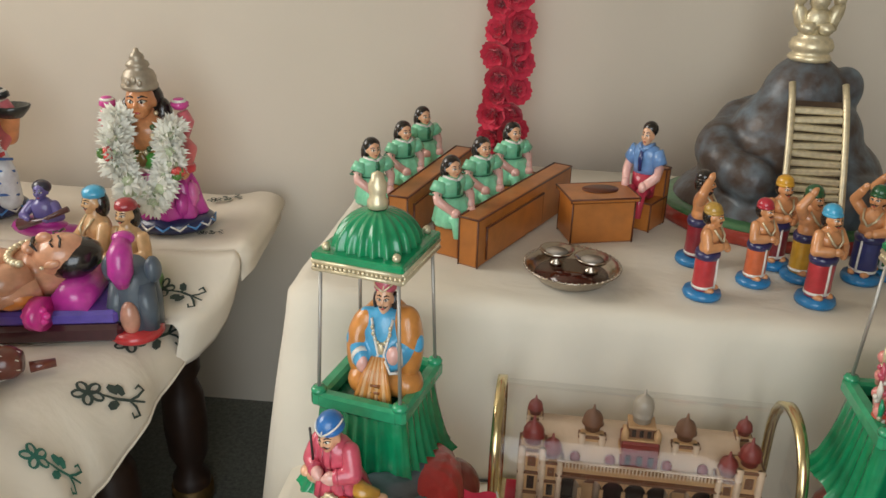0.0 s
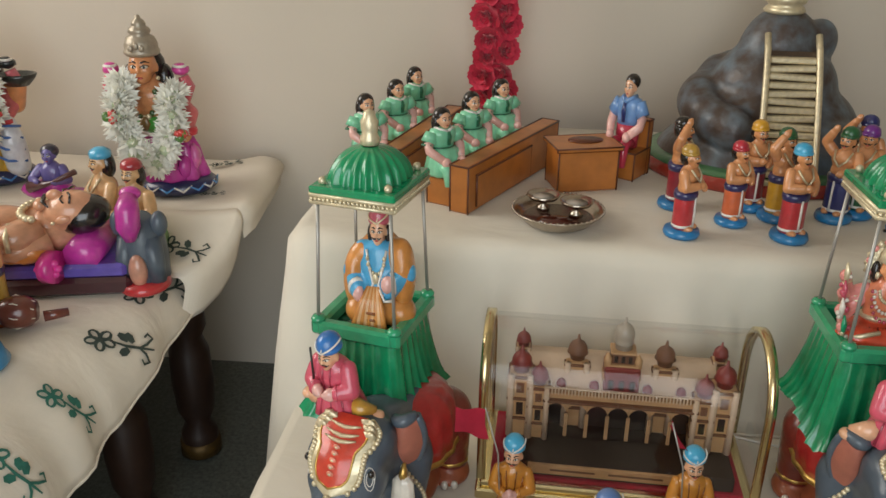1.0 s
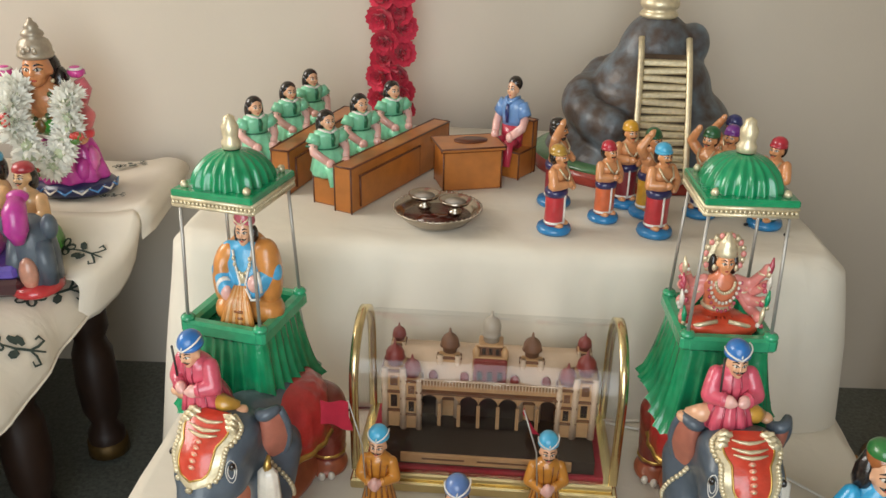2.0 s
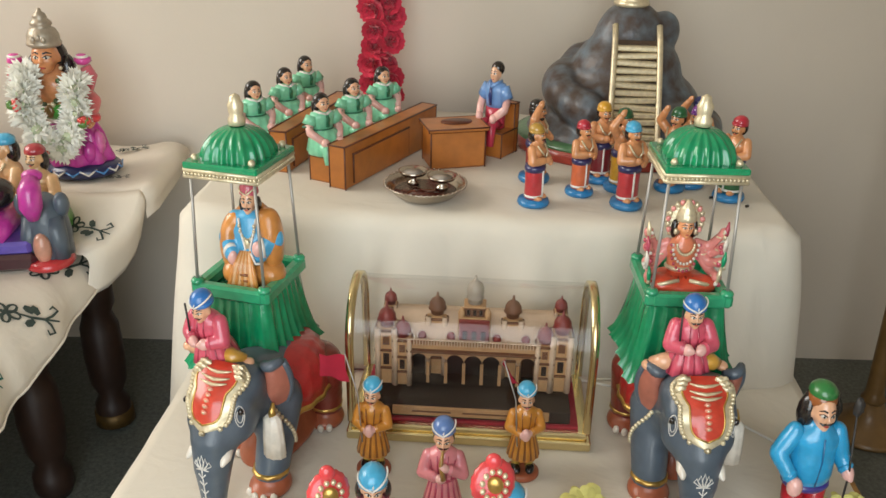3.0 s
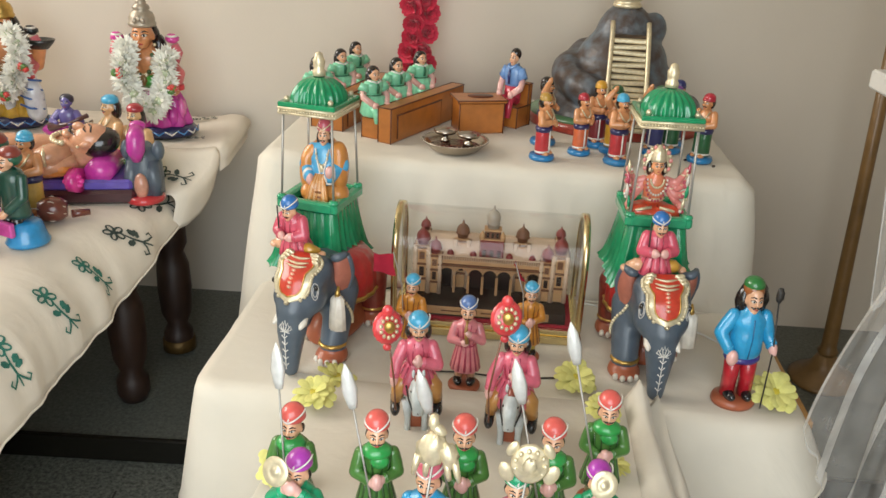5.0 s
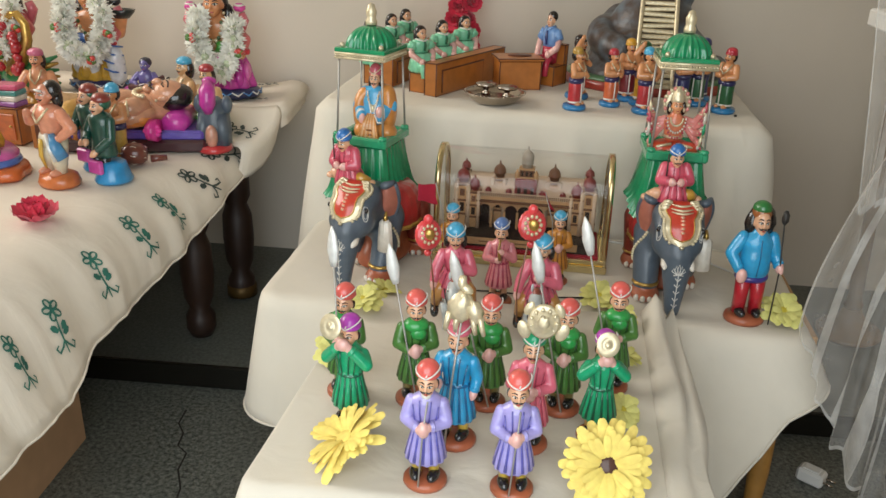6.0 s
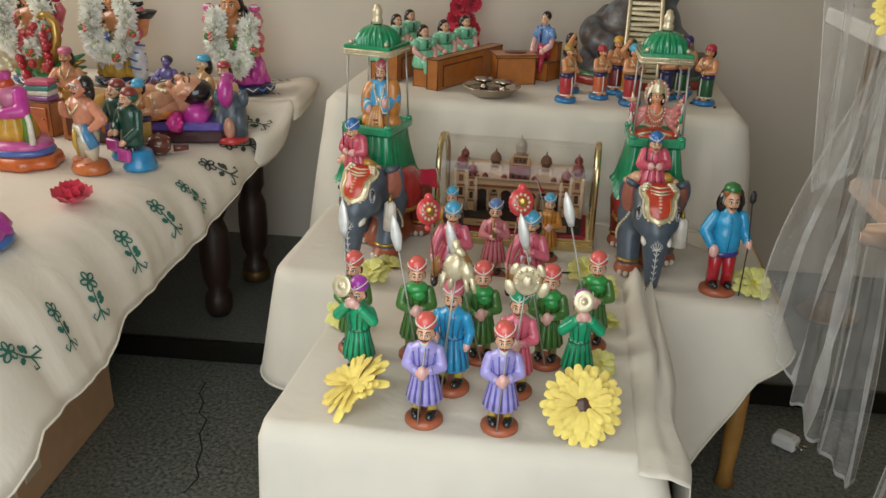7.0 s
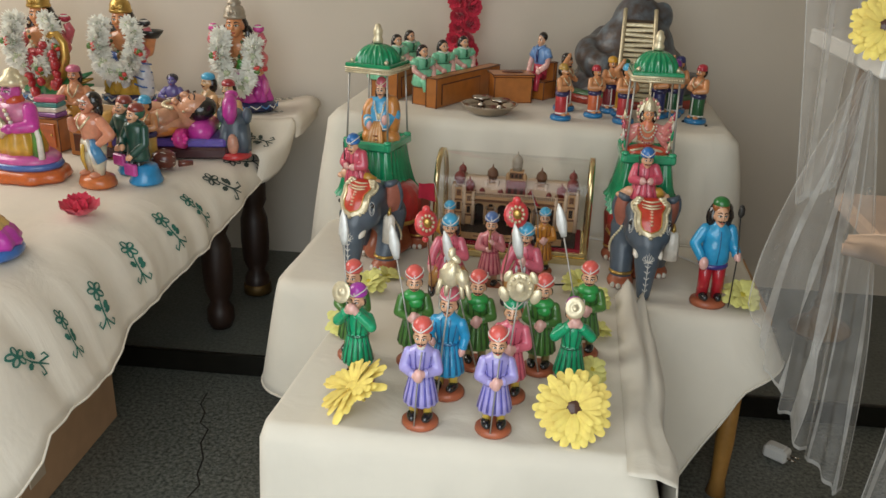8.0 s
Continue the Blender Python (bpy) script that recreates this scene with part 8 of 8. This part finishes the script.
flower(GERB, (0.309, 0.118, FRONT + 0.043), (58, -6), 8, "large yellow cloth gerbera with a brown eye", 0.94)
PLAIN_GERB = gerbera_mesh("gerbera_back", YPETAL, 0.054, 23, 3, 14, YPETAL, 5)
flower(PLAIN_GERB, (0.028, 0.122, FRONT + 0.03), (4, -30), 18, "large yellow cloth gerbera lying tilted on its side", 0.95)
for x, y, z, tx, ty, tz, s in ((-0.05, 0.335, FRONT, 40, -25, 10, 0.9), (-0.03, 0.566, LOW, 30, 12, 60, 1.0), (-0.045, 0.49, FRONT, 25, -10, 0, 1.0), (0.345, 0.52, FRONT, 30, 10, 0, 0.85),
                               (0.335, 0.268, FRONT, 40, 30, 0, 0.8), (0.315, 0.62, LOW, 35, 0, 20, 1.05), (0.603, 0.625, LOW, 48, 6, 10, 1.15), (0.345, 0.4, FRONT, 30, 20, 70, 0.8)):
    flower(LEMON[int(x * 1000) % 2], (x, y, z + 0.014 * s + 0.003), (tx * 0.7, ty * 0.6), tz, "pale lemon cloth flower lying on the cream cloth", s * 0.9)

# thin cable along the back of the lower step
b = Build()
b.tube([(-0.06, 0.868, LOW + 0.004), (0.0, 0.905, LOW + 0.004), (0.16, 0.912, LOW + 0.005), (0.3, 0.915, LOW + 0.004)], 0.0016, CABLE, 6)
b.thing("cable", None, "thin dark cable lying along the back of the step", "cable")
b = Build()
b.tube([(0.305, 0.915, LOW + 0.004), (0.36, 0.9, LOW + 0.004), (0.42, 0.885, LOW + 0.004), (0.5, 0.86, LOW + 0.004), (0.56, 0.8, LOW + 0.004), (0.6, 0.76, LOW + 0.004)], 0.0018, PLASTIC, 6)
b.thing("cable", None, "thin pale grey cable running past the elephant", "cable")
b = Build()
b.tube([(0.08, 0.63, LOW + 0.003), (0.15, 0.636, LOW + 0.003), (0.22, 0.63, LOW + 0.003), (0.3, 0.645, LOW + 0.003)], 0.0014, CABLE, 6)
b.thing("cable", None, "thin dark cable lying between the figures", "cable")

# ---- beside the steps: pedestal, plug, net and its stand ----
STANDWOOD = surface("aged_brass_wood", lin("785a32"), 0.4, coat=0.2, vary=0.3, scale=30)
lamp = holder("lamp_stand", pose(0.975, 1.325, DAIS, 2, -3, 0), "tall brown pedestal stand with a flared round foot", "stand")
b = Build()
b.rev([(0.0, 0.0), (0.075, 0.0), (0.078, 0.006), (0.072, 0.012), (0.05, 0.024), (0.032, 0.045), (0.02, 0.07), (0.0, 0.072)], STANDWOOD, n=32)
b.part("foot", lamp, "flared round foot")
b = Build()
b.rev([(0.0, 0.07), (0.019, 0.07), (0.0235, 0.078), (0.018, 0.088), (0.017, 0.1), (0.0135, 0.5), (0.013, 0.95), (0.0, 0.951)], STANDWOOD, n=24)
b.part("pole", lamp)
b = Build()
b.rev([(0.0, 0.95), (0.022, 0.952), (0.028, 0.96), (0.03, 0.985), (0.024, 0.998), (0.0, 1.0)], STANDWOOD, n=24)
b.part("cap", lamp)
b = Build()
b.box((0, 0, 0.014), (0.05, 0.034, 0.028), PLASTIC, 0.005)
b.box((0.0, 0.0, 0.029), (0.03, 0.02, 0.004), PLASTIC, 0.001)
for s in (-1, 1):
    b.tube([(0.024, s * 0.008, 0.014), (0.043, s * 0.008, 0.014)], 0.002, STEEL, 6)
b.thing("plug", pose(0.763, 0.775, 0.001, 0, 0, -35), "small white plastic charger plug lying on the floor", "plug")
# hairline crack in the floor slab
b = Build()
pts = [(-0.5, 0.77), (-0.494, 0.72), (-0.47, 0.69), (-0.463, 0.65), (-0.436, 0.63), (-0.43, 0.58), (-0.402, 0.53), (-0.392, 0.48), (-0.373, 0.45), (-0.38, 0.4)]
b.sheet([[(x - 0.0022, y, 0.0006), (x + 0.0018, y, 0.0006)] for x, y in pts], CABLE)
b.thing("floor_crack", None, "thin dark crack across the granite floor", kind="structure", normals=False)

shelf = holder("display_stand", pose(0.9, 0.5, 0), "white stand with two shelves behind a veil of net", "stand")
b = Build()
b.box((0.03, 0.0, 0.875), (0.56, 0.36, 0.025), PLASTIC, 0.003)
b.part("upper_shelf", shelf, "white shelf board")
b = Build()
b.box((0.07, 0.02, 0.6), (0.46, 0.32, 0.03), PEACH, 0.008)
b.part("lower_shelf", shelf, "peach satin covered shelf")
for sx in (-1, 1):
    for sy in (-1, 1):
        b = Build()
        b.box((0.22 + sx * 0.06, 0.02 + sy * 0.15, 0.431), (0.022, 0.022, 0.862), PLASTIC, 0.002)
        b.part("post", shelf)
b = Build()
rows = []
for i in range(16):
    u = i / 15
    rows.append([Vector((0.66 + 0.42 * u, 0.335 - 0.02 * math.sin(u * 8) + 0.02 * v, 0.64 + 0.012 * math.sin(u * 10 + v * 2) + 0.012 * math.cos(v * 6.28) - 0.03 * (v > 0.7))) for v in [k / 7 for k in range(8)]])
b.sheet(rows, PEACH)
thick(b.thing("satin_cloth", None, "crumpled peach satin cloth on the lower shelf", "cloth"))
flower(GERB, (0.648, 0.335, 0.925), (70, 20), -20, "yellow cloth flower on the white shelf", 0.8, "shelf flowers")
b = Build()
b.box((0, 0, 0.06), (0.1, 0.06, 0.12), paint("c84a34"), 0.008)
b.box((-0.065, 0.01, 0.04), (0.03, 0.05, 0.08), paint("1f4a8a"), 0.008)
b.thing("toy_block", pose(0.74, 0.42, 0.8885), "red and blue painted block on the white shelf", "ornament")


def net_sheet(name, label, top, bottom, folds, amp, seed, rows_n=44, cols=90, belly=0.0, ribs=()):
    """A hanging sheet of tulle between two edges, gathered in soft folds, with a denser selvedge."""
    b = Build()
    grid = []
    for j in range(rows_n):
        v = j / (rows_n - 1)
        row = []
        for i in range(cols):
            u = i / (cols - 1)
            p = Vector(top[0]).lerp(Vector(top[1]), u).lerp(Vector(bottom[0]).lerp(Vector(bottom[1]), u), v)
            k = noise.noise(Vector((u * folds, v * 1.1, seed)))
            k2 = noise.noise(Vector((u * folds * 2.6, v * 1.8, seed + 5)))
            p += Vector((amp * 0.6 * k2 + belly * math.sin(math.pi * v) * (u - 0.5), amp * (1.3 * k + 0.7 * k2), 0.5 * amp * k2 * v))
            p.z -= belly * math.sin(math.pi * u) * v
            row.append(p)
        grid.append(row)
    b.sheet(grid, NET)
    lift = Vector((0, -0.0012, 0))
    for run in ([r[0] for r in grid], [r[-1] for r in grid], grid[-1]):
        inner = [r[2] for r in grid] if run[1] is grid[1][0] else [r[-3] for r in grid] if run[1] is grid[1][-1] else grid[-2]
        b.sheet([[p + lift for p in run], [p.lerp(q, 0.5) + lift for p, q in zip(run, inner)]], NETEDGE)
    for u0, u1, w in ribs:  # folds where the net lies double
        left, right = [], []
        for j, row in enumerate(grid):
            v = j / (rows_n - 1)
            c = (u0 + (u1 - u0) * v + 0.03 * noise.noise(Vector((v * 3, u0 * 9, seed)))) * (cols - 1)
            k = w * (0.4 + 0.8 * abs(noise.noise(Vector((v * 2.5, u1 * 7, seed + 3))))) * (cols - 1)
            for out, x in ((left, c - k), (right, c + k)):
                i = int(min(max(x, 0), cols - 2))
                out.append(row[i].lerp(row[i + 1], min(max(x, 0), cols - 1.001) - i) + lift * 2)
        b.sheet([left, right], NETEDGE)
    return b.thing(name, None, label, "net", "net drapes", normals=False)


net_sheet("net_drape", "sheer white net hanging straight from above", ((0.5, 0.44, 1.5), (0.8, 0.47, 1.5)), ((0.608, 0.43, 0.66), (0.66, 0.43, 0.69)), 5, 0.02, 1, ribs=((0.2, 0.3, 0.03), (0.45, 0.55, 0.05), (0.7, 0.75, 0.02)))
net_sheet("net_drape", "sheer white net gathered at the shelf and spreading towards the floor", ((0.645, 0.36, 0.868), (0.662, 0.37, 0.868)), ((0.572, 0.43, 0.5), (0.76, 0.42, 0.18)), 6, 0.022, 2, belly=0.05, ribs=((0.3, 0.14, 0.05), (0.5, 0.36, 0.03), (0.62, 0.5, 0.05), (0.75, 0.72, 0.02), (0.9, 0.93, 0.03)))
net_sheet("net_drape", "sheer white net hanging in front of the shelves", ((0.8, 0.3, 0.862), (1.15, 0.29, 0.862)), ((0.742, 0.33, 0.1), (1.15, 0.28, 0.06)), 7, 0.02, 4, ribs=((0.05, 0.04, 0.02), (0.16, 0.12, 0.03), (0.3, 0.28, 0.03)))
